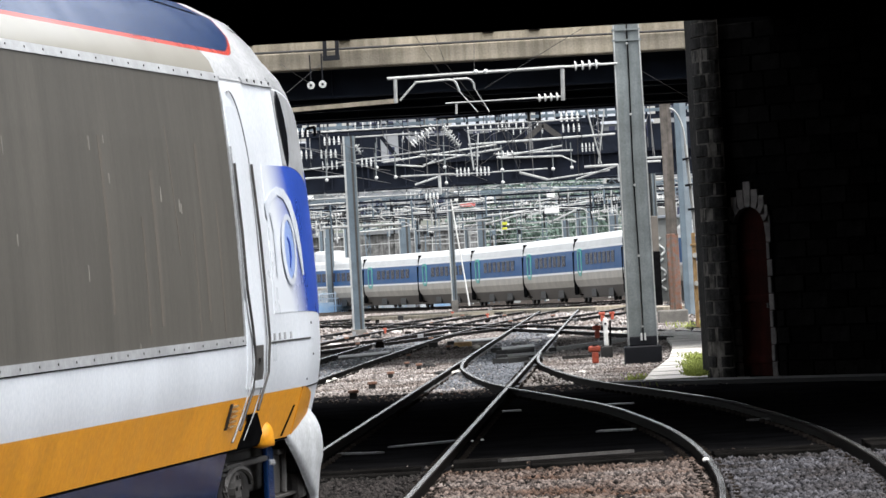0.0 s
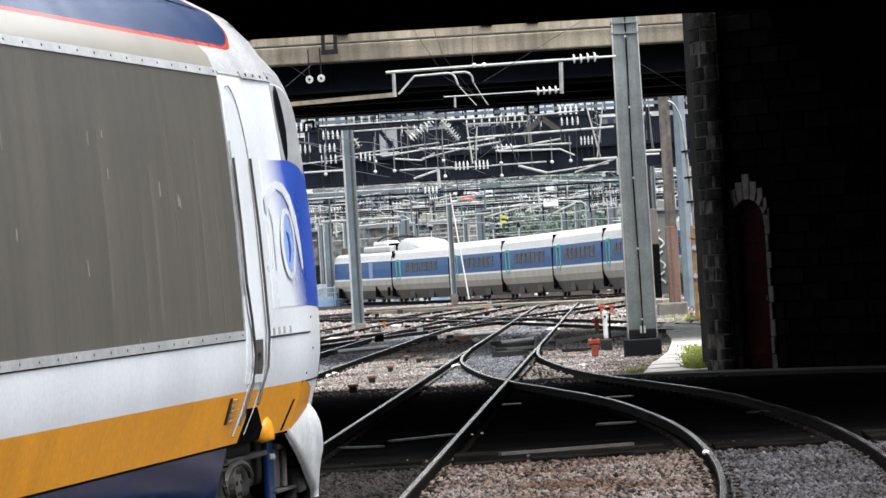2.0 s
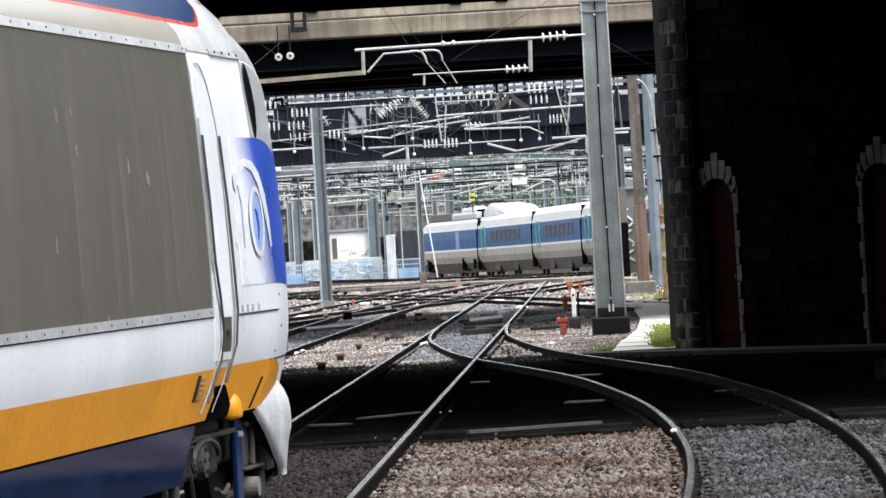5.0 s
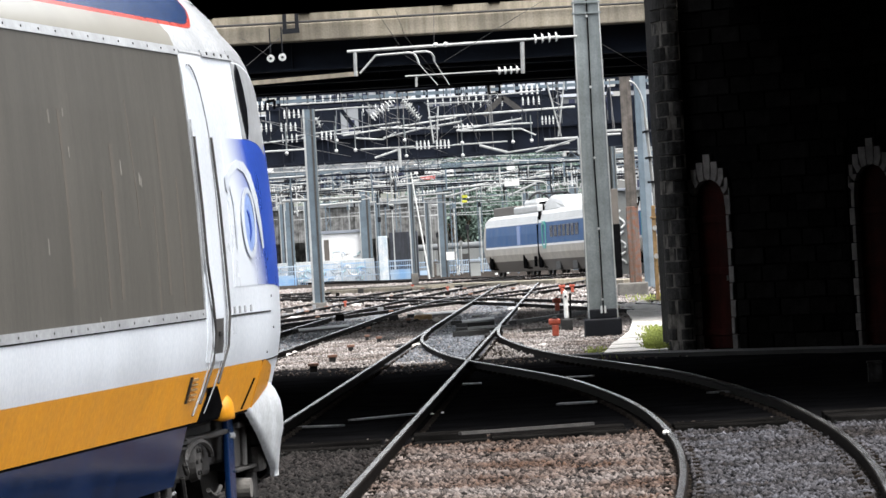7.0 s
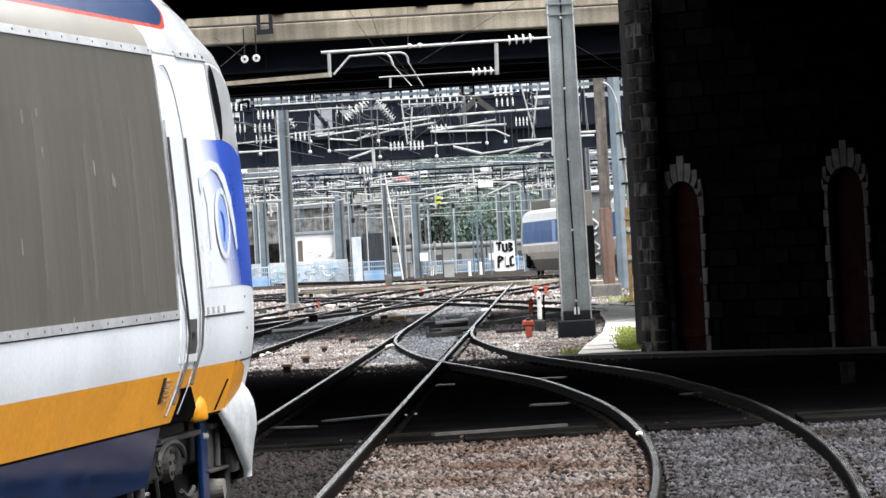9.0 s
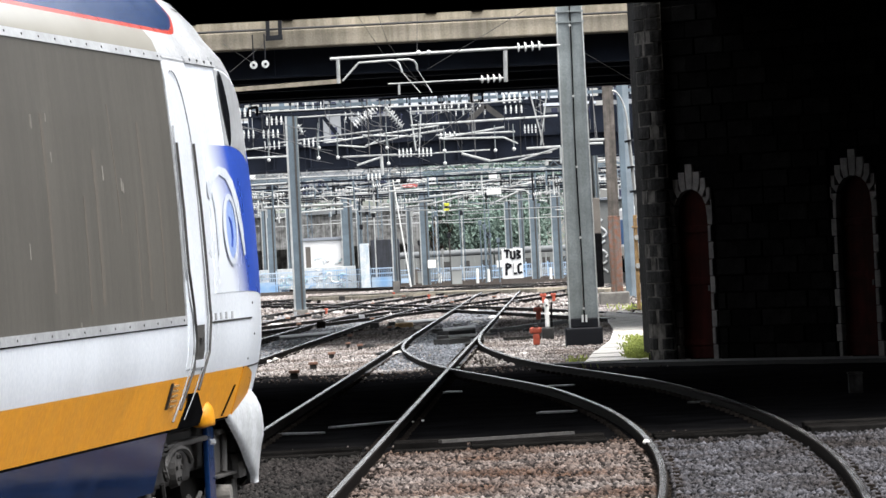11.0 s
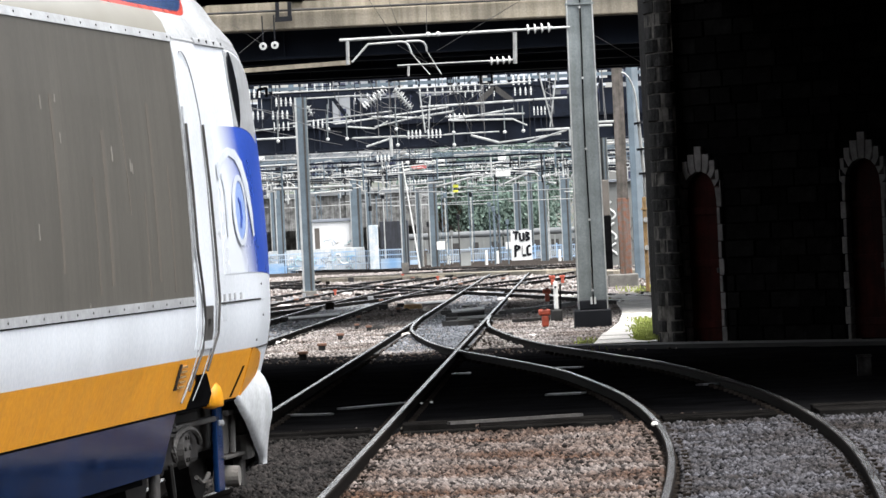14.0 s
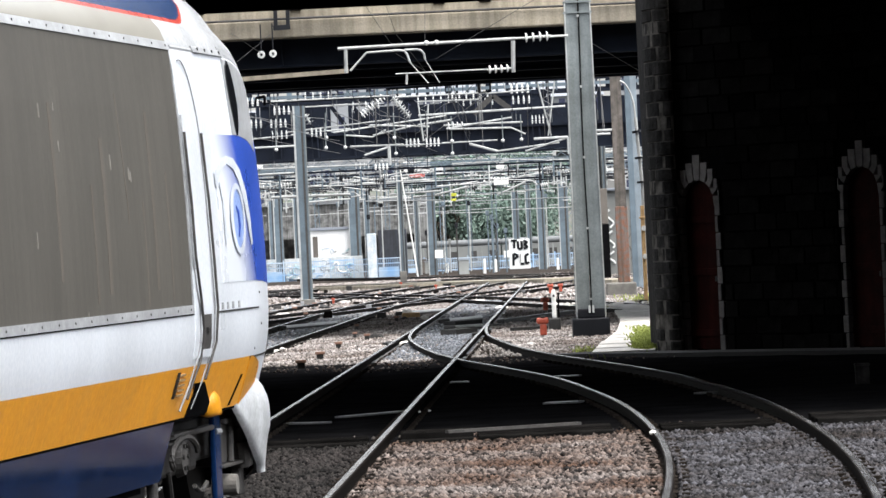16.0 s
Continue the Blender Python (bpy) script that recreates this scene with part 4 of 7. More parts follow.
# running gear under the cab
def gear():
    bm = bmesh.new()
    box(bm, -1.1, 1.02, -0.3, 4.2, 0.40, 0.74, 0.03)
    part("frame", bm, GEAR, train)
    for u in (0.55, 3.05):
        for s in (-1, 1):
            bm = bmesh.new()
            tube(bm, (s * 0.69, u, 0.46), (s * 0.83, u, 0.46), 0.46, 24)
            tube(bm, (s * 0.64, u, 0.46), (s * 0.69, u, 0.46), 0.49, 24)
            tube(bm, (s * 0.83, u, 0.46), (s * 1.02, u, 0.46), 0.15, 14)
            part("wheel", bm, GEAR, train)
    # axle box with a round cover, ringed by bolts, under a pull beam
    bm = bmesh.new()
    box(bm, 1.02, 1.10, 0.15, 1.60, 0.36, 0.62, 0.04)
    part("axle_box", bm, GEAR, train)
    bm = bmesh.new()
    tube(bm, (1.09, 0.86, 0.49), (1.15, 0.86, 0.49), 0.15, 20, 0.13)
    cover = part("axle_cover", bm, GEARGREY, train, "dusty round axle cover")
    bm = bmesh.new()
    sweep(bm, [(1.15, 0.86 + 0.52 * math.cos(a), 0.49 + 0.14 * math.sin(a)) for a in lin(0.1, 3.6, 16)], 0.022, 6)
    part("cable_loop", bm, GEARGREY, train)
    for k in range(6):
        a = k * math.tau / 6
        bm = bmesh.new()
        tube(bm, (1.145, 0.86 + 0.09 * math.cos(a), 0.49 + 0.09 * math.sin(a)), (1.165, 0.86 + 0.09 * math.cos(a), 0.49 + 0.09 * math.sin(a)), 0.016, 6)
        part("bolt", bm, GEAR, cover)
    bm = bmesh.new()
    for z in np.arange(0.60, 0.74, 0.035):
        tube(bm, (1.08, 0.3, z), (1.08, 0.3, z + 0.02), 0.10, 12)
    part("coil_spring", bm, GEAR, train)
    bm = bmesh.new()
    box(bm, 1.06, 1.14, 0.55, 2.30, 0.625, 0.665, 0.012)
    part("pull_beam", bm, GEARGREY, train)
    bm = bmesh.new()
    tube(bm, (1.12, 2.25, 0.61), (1.12, 2.46, 0.60), 0.03, 10)
    part("beam_end", bm, TRIM, train)
    bm = bmesh.new()
    box(bm, 1.02, 1.08, 0.0, 0.16, 0.12, 0.60, 0.02)
    part("sand_pipe_plate", bm, GEARGREY, train)
    bm = bmesh.new()
    sweep(bm, [(1.12, 0.35 + 0.1 * t, 0.40 - 0.26 * t) for t in lin(0, 1, 5)], 0.02, 6)
    part("sand_pipe", bm, GEAR, train)
    bm = bmesh.new()
    sweep(bm, [(1.13, 1.30 + 0.5 * t, 0.26 - 0.05 * math.sin(t * math.pi)) for t in lin(0, 1, 8)], 0.018, 6)
    part("brake_pipe", bm, GEARGREY, train)
    # navy upright, dampers and the pale air tank before the plough
    bm = bmesh.new()
    box(bm, 1.10, 1.14, 2.16, 2.42, 0.10, 0.775, 0.012)
    part("navy_upright", bm, NAVY, train)
    bm = bmesh.new()
    vs = [bm.verts.new(p) for x in (1.08, 1.11) for p in ((x, 2.46, 0.36), (x, 2.80, 0.36), (x, 3.0, 0.66), (x, 2.62, 0.68))]
    for f in ((0, 1, 2, 3), (7, 6, 5, 4), (0, 4, 5, 1), (1, 5, 6, 2), (2, 6, 7, 3), (3, 7, 4, 0)):
        bm.faces.new([vs[q] for q in f])
    part("damper_plate", bm, GEARGREY, train)
    bm = bmesh.new()
    tube(bm, (1.13, 2.84, 0.36), (1.13, 2.90, 0.74), 0.028, 10)
    part("damper_rod", bm, GEARGREY, train)
    bm = bmesh.new()
    tube(bm, (1.13, 3.34, 0.31), (1.13, 3.28, 0.50), 0.085, 12)
    tube(bm, (1.13, 3.28, 0.50), (1.13, 3.26, 0.60), 0.062, 12)
    tube(bm, (1.13, 3.26, 0.60), (1.13, 3.25, 0.70), 0.04, 10)
    part("damper", bm, GEARGREY, train, "dusty grey damper")
    bm = bmesh.new()
    box(bm, 1.06, 1.16, 2.40, 3.50, 0.325, 0.352, 0.008)
    part("shelf_bracket", bm, GEARGREY, train)
    bm = bmesh.new()
    box(bm, 1.06, 1.15, 2.62, 3.30, 0.645, 0.69, 0.012)
    part("damper_clamp", bm, GEARGREY, train)
    bm = bmesh.new()
    tube(bm, (1.0, 2.78, 0.19), (1.19, 2.78, 0.19), 0.085, 16, 0.075)
    part("air_tank", bm, FOOTING, train, "pale dusty cylinder end")
    bm = bmesh.new()
    box(bm, 1.05, 1.12, 3.30, 3.48, 0.08, 0.33, 0.015)
    part("tank_bracket", bm, GEARGREY, train)
    for u0, du, z0, dz in ((3.45, 0.45, 0.70, 0.24), (3.5, 0.35, 0.36, 0.16)):
        bm = bmesh.new()
        sweep(bm, [(1.12, u0 + du * math.sin(t * math.pi), z0 - dz * t) for t in lin(0, 1, 12)], 0.02, 6)
        part("brake_hose", bm, GEAR, train)
    # rear bogie, far behind
    for u in (-13.2, -10.6):
        for s in (-1, 1):
            bm = bmesh.new()
            tube(bm, (s * 0.69, u, 0.46), (s * 0.83, u, 0.46), 0.46, 20)
            part("wheel", bm, GEAR, train)
    bm = bmesh.new()
    box(bm, -1.05, 1.05, -16, -0.35, 0.3, 0.8)
    part("underframe", bm, RUBBER, train)


gear()

# scuffs and one long run of dirt on the louvres
SCUFF = material("pale_scuff", (0.17, 0.16, 0.14), 0.7, dark=0.7, scale=9, bump=0.05)
patch("dirt_run", material("pale_dirt_run", (0.088, 0.076, 0.06), 0.7, dark=0.8, scale=9, bump=0.05), [-2.22, -2.19], lin(2.15, 3.0, 4), 0.0065, 0.01, louvre, warp=lambda u, z: (u + 0.12 * (3.0 - z), z))
FAINTRUN = material("faint_dirt_run", (0.074, 0.063, 0.049), 0.7, dark=0.8, scale=9, bump=0.05)
for u, z0, z1, w in ((-0.7, 1.62, 2.5, 0.06), (-1.25, 1.7, 2.9, 0.09), (-1.6, 1.6, 2.3, 0.05), (-2.9, 1.7, 2.7, 0.10), (-3.3, 1.65, 2.4, 0.06), (-4.4, 1.8, 2.9, 0.08)):
    patch("dirt_run", FAINTRUN, [u, u + w], lin(z0, z1, 4), 0.0055, 0.01, louvre)
rnd = random.Random(12)
for u, z in ((-4.69, 2.889), (-4.25, 2.902), (-4.19, 2.667), (-2.6, 2.596), (-2.01, 2.518), (-4.68, 2.89), (-1.95, 2.493), (-7.04, 2.849), (-5.05, 2.109), (-3.66, 1.606), (-6.9, 2.298)):
    patch("scuff", SCUFF, [u, u + rnd.uniform(0.02, 0.035)], [z - rnd.uniform(0.04, 0.11), z], 0.008, 0.01, louvre)


# ---- the blue and silver train on the far track ----
PITCH = 18.7
FIRST = 20.0
REAR = 21.8
WAYLEN = [0.0]
WAYPTS = []
for y in np.arange(423.4, 18.2, -0.5):
    WAYPTS.append(Vector((path_point(TGVWAY_UP, float(y)), float(y), 0)))
for p, q in zip(WAYPTS, WAYPTS[1:]):
    WAYLEN.append(WAYLEN[-1] + (q - p).length)
ZERO = 76.2      # metres along the way at which the rear joint stands at half a second


def way_at(s):
    i = int(np.clip(np.searchsorted(WAYLEN, s) - 1, 0, len(WAYPTS) - 2))
    f = (s - WAYLEN[i]) / (WAYLEN[i + 1] - WAYLEN[i])
    return WAYPTS[i].lerp(WAYPTS[i + 1], f)


def tgv_arc(t):
    """Where the joint behind the rear coach is: the train slows a little as it goes."""
    d = t - 0.5
    return ZERO + PITCH * (0.811 * d - 0.0124 * d * d)


def tgv_pose(s, length):
    a, b = way_at(s), way_at(s + length)
    d = b - a
    za, zb = ground_z(a.y) + 0.02, ground_z(b.y) + 0.02
    return Matrix.Translation((a.x, a.y, za)) @ Matrix.Rotation(math.atan2(-d.x, d.y), 4, "Z") @ Matrix.Rotation(math.atan2(zb - za, d.length), 4, "X")


TSEC = [(1.05, 0.22, 4), (1.30, 0.80, 3), (1.43, 1.15, 3), (1.45, 1.50, 0), (1.45, 1.61, 2), (1.44, 2.2, 2), (1.40, 2.70, 0), (1.39, 2.82, 1), (1.30, 3.12, 1), (1.10, 3.36, 1),
        (0.7, 3.48, 1), (0, 3.52, 1)]
TMATS = [COACHLINE, TGVROOF, TGVBLUE, TGVGREY, TGVDARK]


def car_shell(parent, u0, u1, steps, shape=None, name="body"):
    ring = TSEC + [(-v, z, m) for v, z, m in TSEC[::-1][1:]]
    n, half = len(ring), len(TSEC)
    us = lin(u0, u1, steps)
    verts, faces, mi = [], [], []
    for u in us:
        for v, z, m in ring:
            verts.append(shape(u, v, z) if shape else (v, u, z))
    for j in range(len(us) - 1):
        for i in range(n - 1):
            k = i if i < half - 1 else n - 2 - i
            faces.append((j * n + i, j * n + i + 1, (j + 1) * n + i + 1, (j + 1) * n + i))
            m = TSEC[k][2]
            mi.append(3 if shape and us[j] < 2.6 and m in (0, 2) else m)
    faces += [tuple(range(n)), tuple(range((len(us) - 1) * n, len(us) * n))[::-1]]
    mi += [3, 3]
    ob = poly_mesh(name, verts, faces, TMATS, parent, smooth=False)
    ob.data.polygons.foreach_set("material_index", mi)
    return ob


def bogie(parent, u):
    bm = bmesh.new()
    box(bm, -0.95, 0.95, u - 0.9, u + 0.9, 0.35, 0.75, 0.05)
    for s in (-1, 1):
        box(bm, s * 1.06 - 0.08, s * 1.06 + 0.08, u - 1.0, u + 1.0, 0.35, 0.6, 0.04)
        tube(bm, (s * 1.34, u, 0.5), (s * 1.34, u, 1.1), 0.13, 8)
        box(bm, s * 1.34 - 0.08, s * 1.34 + 0.08, u - 0.38, u + 0.38, 0.38, 0.9, 0.06)
    bg_ob = part("bogie", bm, RUBBER, parent)
    for k in (-0.75, 0.75):
        for s in (-1, 1):
            bm = bmesh.new()
            tube(bm, (s * 0.72, u + k, 0.42), (s * 0.86, u + k, 0.42), 0.42, 14)
            part("wheel", bm, GEAR, bg_ob)


def coach(first=False):
    c = empty("silver_and_blue_coach", Matrix(), "silver coach with blue window band and teal door frame", "train coach", "coaches of the far train")
    g = 0.1
    L = FIRST if first else PITCH
    car_shell(c, g, L - g, 4)
    bm = bmesh.new()
    box(bm, -1.36, 1.36, -g, g, 1.0, 3.32, 0.02)
    box(bm, -1.48, 1.48, -0.11, 0.11, 1.0, 2.62, 0.02)
    box(bm, -1.40, 1.40, -0.11, 0.11, 2.6, 3.05, 0.02)
    part("gangway", bm, RUBBER, c)
    bogie(c, 0.0)
    for i in range(7):
        u = 4.9 + i * 1.62
        for s in (-1, 1):
            bm = bmesh.new()
            box(bm, min(s * 1.42, s * 1.46), max(s * 1.42, s * 1.46), u, u + 1.15, 1.92, 2.5, 0.01)
            part("window", bm, TGVWIN, c)
    for s in (-1, 1):
        bm = bmesh.new()
        for a, b, zz0, zz1 in ((1.72, 2.0, 1.5, 2.62), (3.0, 3.28, 1.5, 2.62), (2.0, 3.0, 2.58, 2.76), (2.0, 3.0, 1.36, 1.54)):
            box(bm, min(s * 1.42, s * 1.475), max(s * 1.42, s * 1.475), a, b, zz0, zz1, 0.01)
        part("door_frame", bm, TEAL, c)
    for s in (-1, 1):
        for u in (5.0, 11.5):
            bm = bmesh.new()
            box(bm, min(s * 1.12, s * 1.24), max(s * 1.12, s * 1.24), u, u + 1.8, 0.25, 0.75, 0.03)
            part("skirt_hatch", bm, GEAR, c)
    if first:
        bm = bmesh.new()
        for (x, u, z) in ((1.15, 0.25, 3.25), (1.15, 9.0, 3.25), (0.9, 7.0, 3.85), (0.92, 2.2, 4.08), (1.0, 0.7, 3.85)):
            bm.verts.new((x, u, z))
            bm.verts.new((-x, u, z))
        bmesh.ops.convex_hull(bm, input=list(bm.verts))
        bmesh.ops.bevel(bm, geom=list(bm.edges), offset=0.12, segments=2, affect="EDGES", profile=0.5)
        part("roof_fairing", bm, TGVROOF, c, "raised white roof fairing")
        for zz in (3.0, 3.5):
            bm = bmesh.new()
            box(bm, 1.12, 1.40 if zz < 3.2 else 1.17, 0.45, 0.85, zz - 0.15, zz + 0.18, 0.02)
            part("dark_vent", bm, RUBBER, c)
    return c


def tail_car():
    c = empty("rear_power_car", Matrix(), "silver power car with blue band and dark sloping skirt", "train coach", "coaches of the far train")
    L = REAR

    def shape(u, v, z):
        t = max(0.0, 3.0 - u) / 3.0
        return (v * (1 - 0.16 * t * t), u + (0.9 - 0.35 * z) * t * 0.9 * (1 if z < 2 else 0.6) + t * max(0, z - 1.6) * 0.5,
                z - (0.25 * t * t * max(0, z - 1.8)) - (0.1 if z > 3.2 else 0))
    car_shell(c, 0.0, L - 0.2, 16, shape)
    bm = bmesh.new()
    box(bm, -0.95, 0.95, 3.0, 11.0, 3.3, 3.78, 0.06)
    part("roof_box", bm, TGVDARK, c)
    bm = bmesh.new()
    box(bm, -1.05, 1.05, 11.1, 19.5, 3.3, 3.7, 0.1)
    part("roof_cover", bm, TGVROOF, c)
    bm = bmesh.new()
    box(bm, -0.7, 0.7, 12.6, 16.4, 3.6, 4.05, 0.22)
    part("pantograph_cowl", bm, TGVROOF, c, "", True)
    for s in (-1, 1):
        bm = bmesh.new()
        sweep(bm, [(s * 0.55, 13.5 + 7.4 * t, 3.72 + 0.62 * math.sin(math.pi * (0.15 + 0.75 * t))) for t in lin(0, 1, 12)], 0.07, 6)
        part("pantograph_arm", bm, BLACKP, c)
    bm = bmesh.new()
    sweep(bm, [(-0.8, 19.6, 4.1), (-0.6, 19.6, 4.25), (0.6, 19.6, 4.25), (0.8, 19.6, 4.1)], 0.05, 6)
    part("contact_strip", bm, BLACKP, c)
    bm = bmesh.new()
    box(bm, -0.55, 0.55, 17.0, 20.6, 3.6, 3.85, 0.05)
    part("pantograph_well", bm, RUBBER, c)
    for u in (4.4, 20.2):
        bm = bmesh.new()
        box(bm, 1.38, 1.47, u, u + 0.5, 0.45, 1.0, 0.03)
        part("side_steps", bm, RUBBER, c)
    bogie(c, 4.0)
    bogie(c, 16.4)
    for s in (-1, 1):
        bm = bmesh.new()
        box(bm, min(s * 1.42, s * 1.46), max(s * 1.42, s * 1.46), 14.5, 15.6, 1.64, 2.64, 0.01)
        part("crew_door", bm, PALEBLUE, c)
    return c


CARS = []
c0 = coach(True)
CARS.append((c0, 0.0, FIRST))
c1 = coach()
CARS.append((c1, FIRST, PITCH))
for k in range(1, 7):
    CARS.append((copy_thing(c1, Matrix()), FIRST + k * PITCH, PITCH))
CARS.append((tail_car(), -REAR, REAR))


# ---- masts ----
def big_mast():
    """Tall steel mast made of two channels, on a black block."""
    m = empty("catenary_mast", pose(2.95, 96.6, 0, 0, 0, 0), "tall grey galvanised steel mast on a black-painted block", "mast", "catenary masts")
    for s in (-1, 1):
        bm = bmesh.new()
        prof = [(0.006, -0.13), (0.29, -0.16), (0.29, 0.16), (0.006, 0.16), (0.006, 0.12), (0.25, 0.12), (0.25, -0.12), (0.006, -0.10)]
        lo = [bm.verts.new((s * x, y, 0.1)) for x, y in prof]
        hi = [bm.verts.new((s * x * 0.80, y, 9.5)) for x, y in prof]
        for i in range(8):
            bm.faces.new((lo[i], lo[(i + 1) % 8], hi[(i + 1) % 8], hi[i]))
        bm.faces.new(hi)
        part("channel", bm, STEEL, m)
        bm = bmesh.new()
        beam(bm, (s * 0.275, -0.172, 0.1), (s * 0.222, -0.172, 9.5), 0.03, 0.022)
        part("edge_flange", bm, TUBE, m)
    for z in np.arange(0.6, 9.3, 1.35):
        bm = bmesh.new()
        tube(bm, (0.0, -0.19, z), (0.0, -0.15, z), 0.025, 8)
        part("cable_clip", bm, TUBE, m)
    bm = bmesh.new()
    pts = [(0.012 * math.sin(z * 1.3), -0.175, z) for z in np.arange(0.35, 9.4, 0.45)]
    sweep(bm, pts, 0.014, 6)
    part("earth_cable", bm, RUBBER, m)
    bm = bmesh.new()
    box(bm, -0.26, 0.26, -0.30, 0.30, 0.24, 0.42, 0.02)
    part("base_shoe", bm, BLACKP, m)
    bm = bmesh.new()
    box(bm, -0.37, 0.34, -0.36, 0.36, -0.2, 0.24, 0.03)
    part("foundation_block", bm, BLACKP, m)
    for s in (-0.035, 0.035):
        bm = bmesh.new()
        tube(bm, (s, -0.32, 0.34), (s, -0.32, 0.48), 0.02, 8)
        part("bolt", bm, PORCELAIN, m)
    for z in (6.05, 6.25):
        bm = bmesh.new()
        box(bm, -0.27, 0.27, -0.19, 0.19, z, z + 0.03)
        part("collar", bm, STEEL, m)
    return m


big_mast()


def discs(bm, a, b, n, r):
    a, b = Vector(a), Vector(b)
    d = (b - a).normalized()
    pts, rs = [a], [r * 0.25]
    for i in range(n):
        p = a.lerp(b, (i + 0.5) / n)
        pts += [p - d * 0.024, p - d * 0.018, p + d * 0.018, p + d * 0.024]
        rs += [r * 0.25, r, r * 0.7, r * 0.25]
    sweep(bm, pts + [b], rs + [r * 0.25], 10)


def insulator(a, b, n, r, parent=None):
    bm = bmesh.new()
    discs(bm, a, b, n, r)
    return part("insulator", bm, PORCELAIN, parent)


def mast_arm():
    """The tubes that carry the wire, fixed to the tall mast."""
    c = empty("cantilever_arm", Matrix(), "pale tubular cantilever arm with white ribbed insulators", "cantilever", "cantilever arms")
    def tb(name, a, b, r, mat=TUBE):
        bm = bmesh.new()
        tube(bm, a, b, r, 8)
        return part(name, bm, mat, c)
    tb("top_tube", (-1.64, 96.4, 5.58), (1.75, 96.4, 5.62), 0.03)
    tb("end_rod", (1.75, 96.4, 5.62), (2.75, 96.4, 5.63), 0.022)
    insulator((1.89, 96.4, 5.62), (2.42, 96.4, 5.64), 4, 0.10, c)
    tb("drop_tube", (1.70, 96.4, 5.58), (1.68, 96.4, 4.98), 0.04)
    tb("drop_tube", (-1.49, 96.4, 5.56), (-1.50, 96.4, 5.11), 0.035)
    for pts, r in (([(-1.42, 96.4, 5.15), (-1.10, 96.4, 5.48), (-0.71, 96.4, 5.49), (-0.47, 96.4, 5.50), (-0.38, 96.4, 5.48), (-0.33, 96.4, 5.42), (-0.30, 96.4, 5.33), (-0.28, 96.4, 5.26)], 0.022),
                   ([(-0.38, 96.4, 5.50), (-0.13, 96.4, 5.50), (-0.05, 96.4, 5.47), (0.00, 96.4, 5.40), (0.01, 96.4, 5.30)], 0.022),
                   ([(-0.28, 96.4, 5.26), (0.05, 96.4, 4.85)], 0.009), ([(0.01, 96.4, 5.30), (0.27, 96.4, 4.84)], 0.009)):
        bm = bmesh.new()
        sweep(bm, pts, r, 8)
        part("register_tube", bm, TUBE, c)
    tb("lower_rod", (-0.56, 96.4, 5.05), (1.70, 96.4, 5.06), 0.014)
    tb("lower_rod", (-0.35, 96.4, 5.03), (-0.36, 96.4, 4.84), 0.022)
    insulator((1.18, 96.4, 5.05), (1.63, 96.4, 5.06), 4, 0.085, c)
    for p in ((0.05, 96.3, 5.61), (0.24, 96.3, 5.61)):
        bm = bmesh.new()
        bmesh.ops.create_icosphere(bm, subdivisions=2, radius=0.05, matrix=Matrix.Translation(p))
        part("knob", bm, PORCELAIN, c)
    return c


mast_arm()


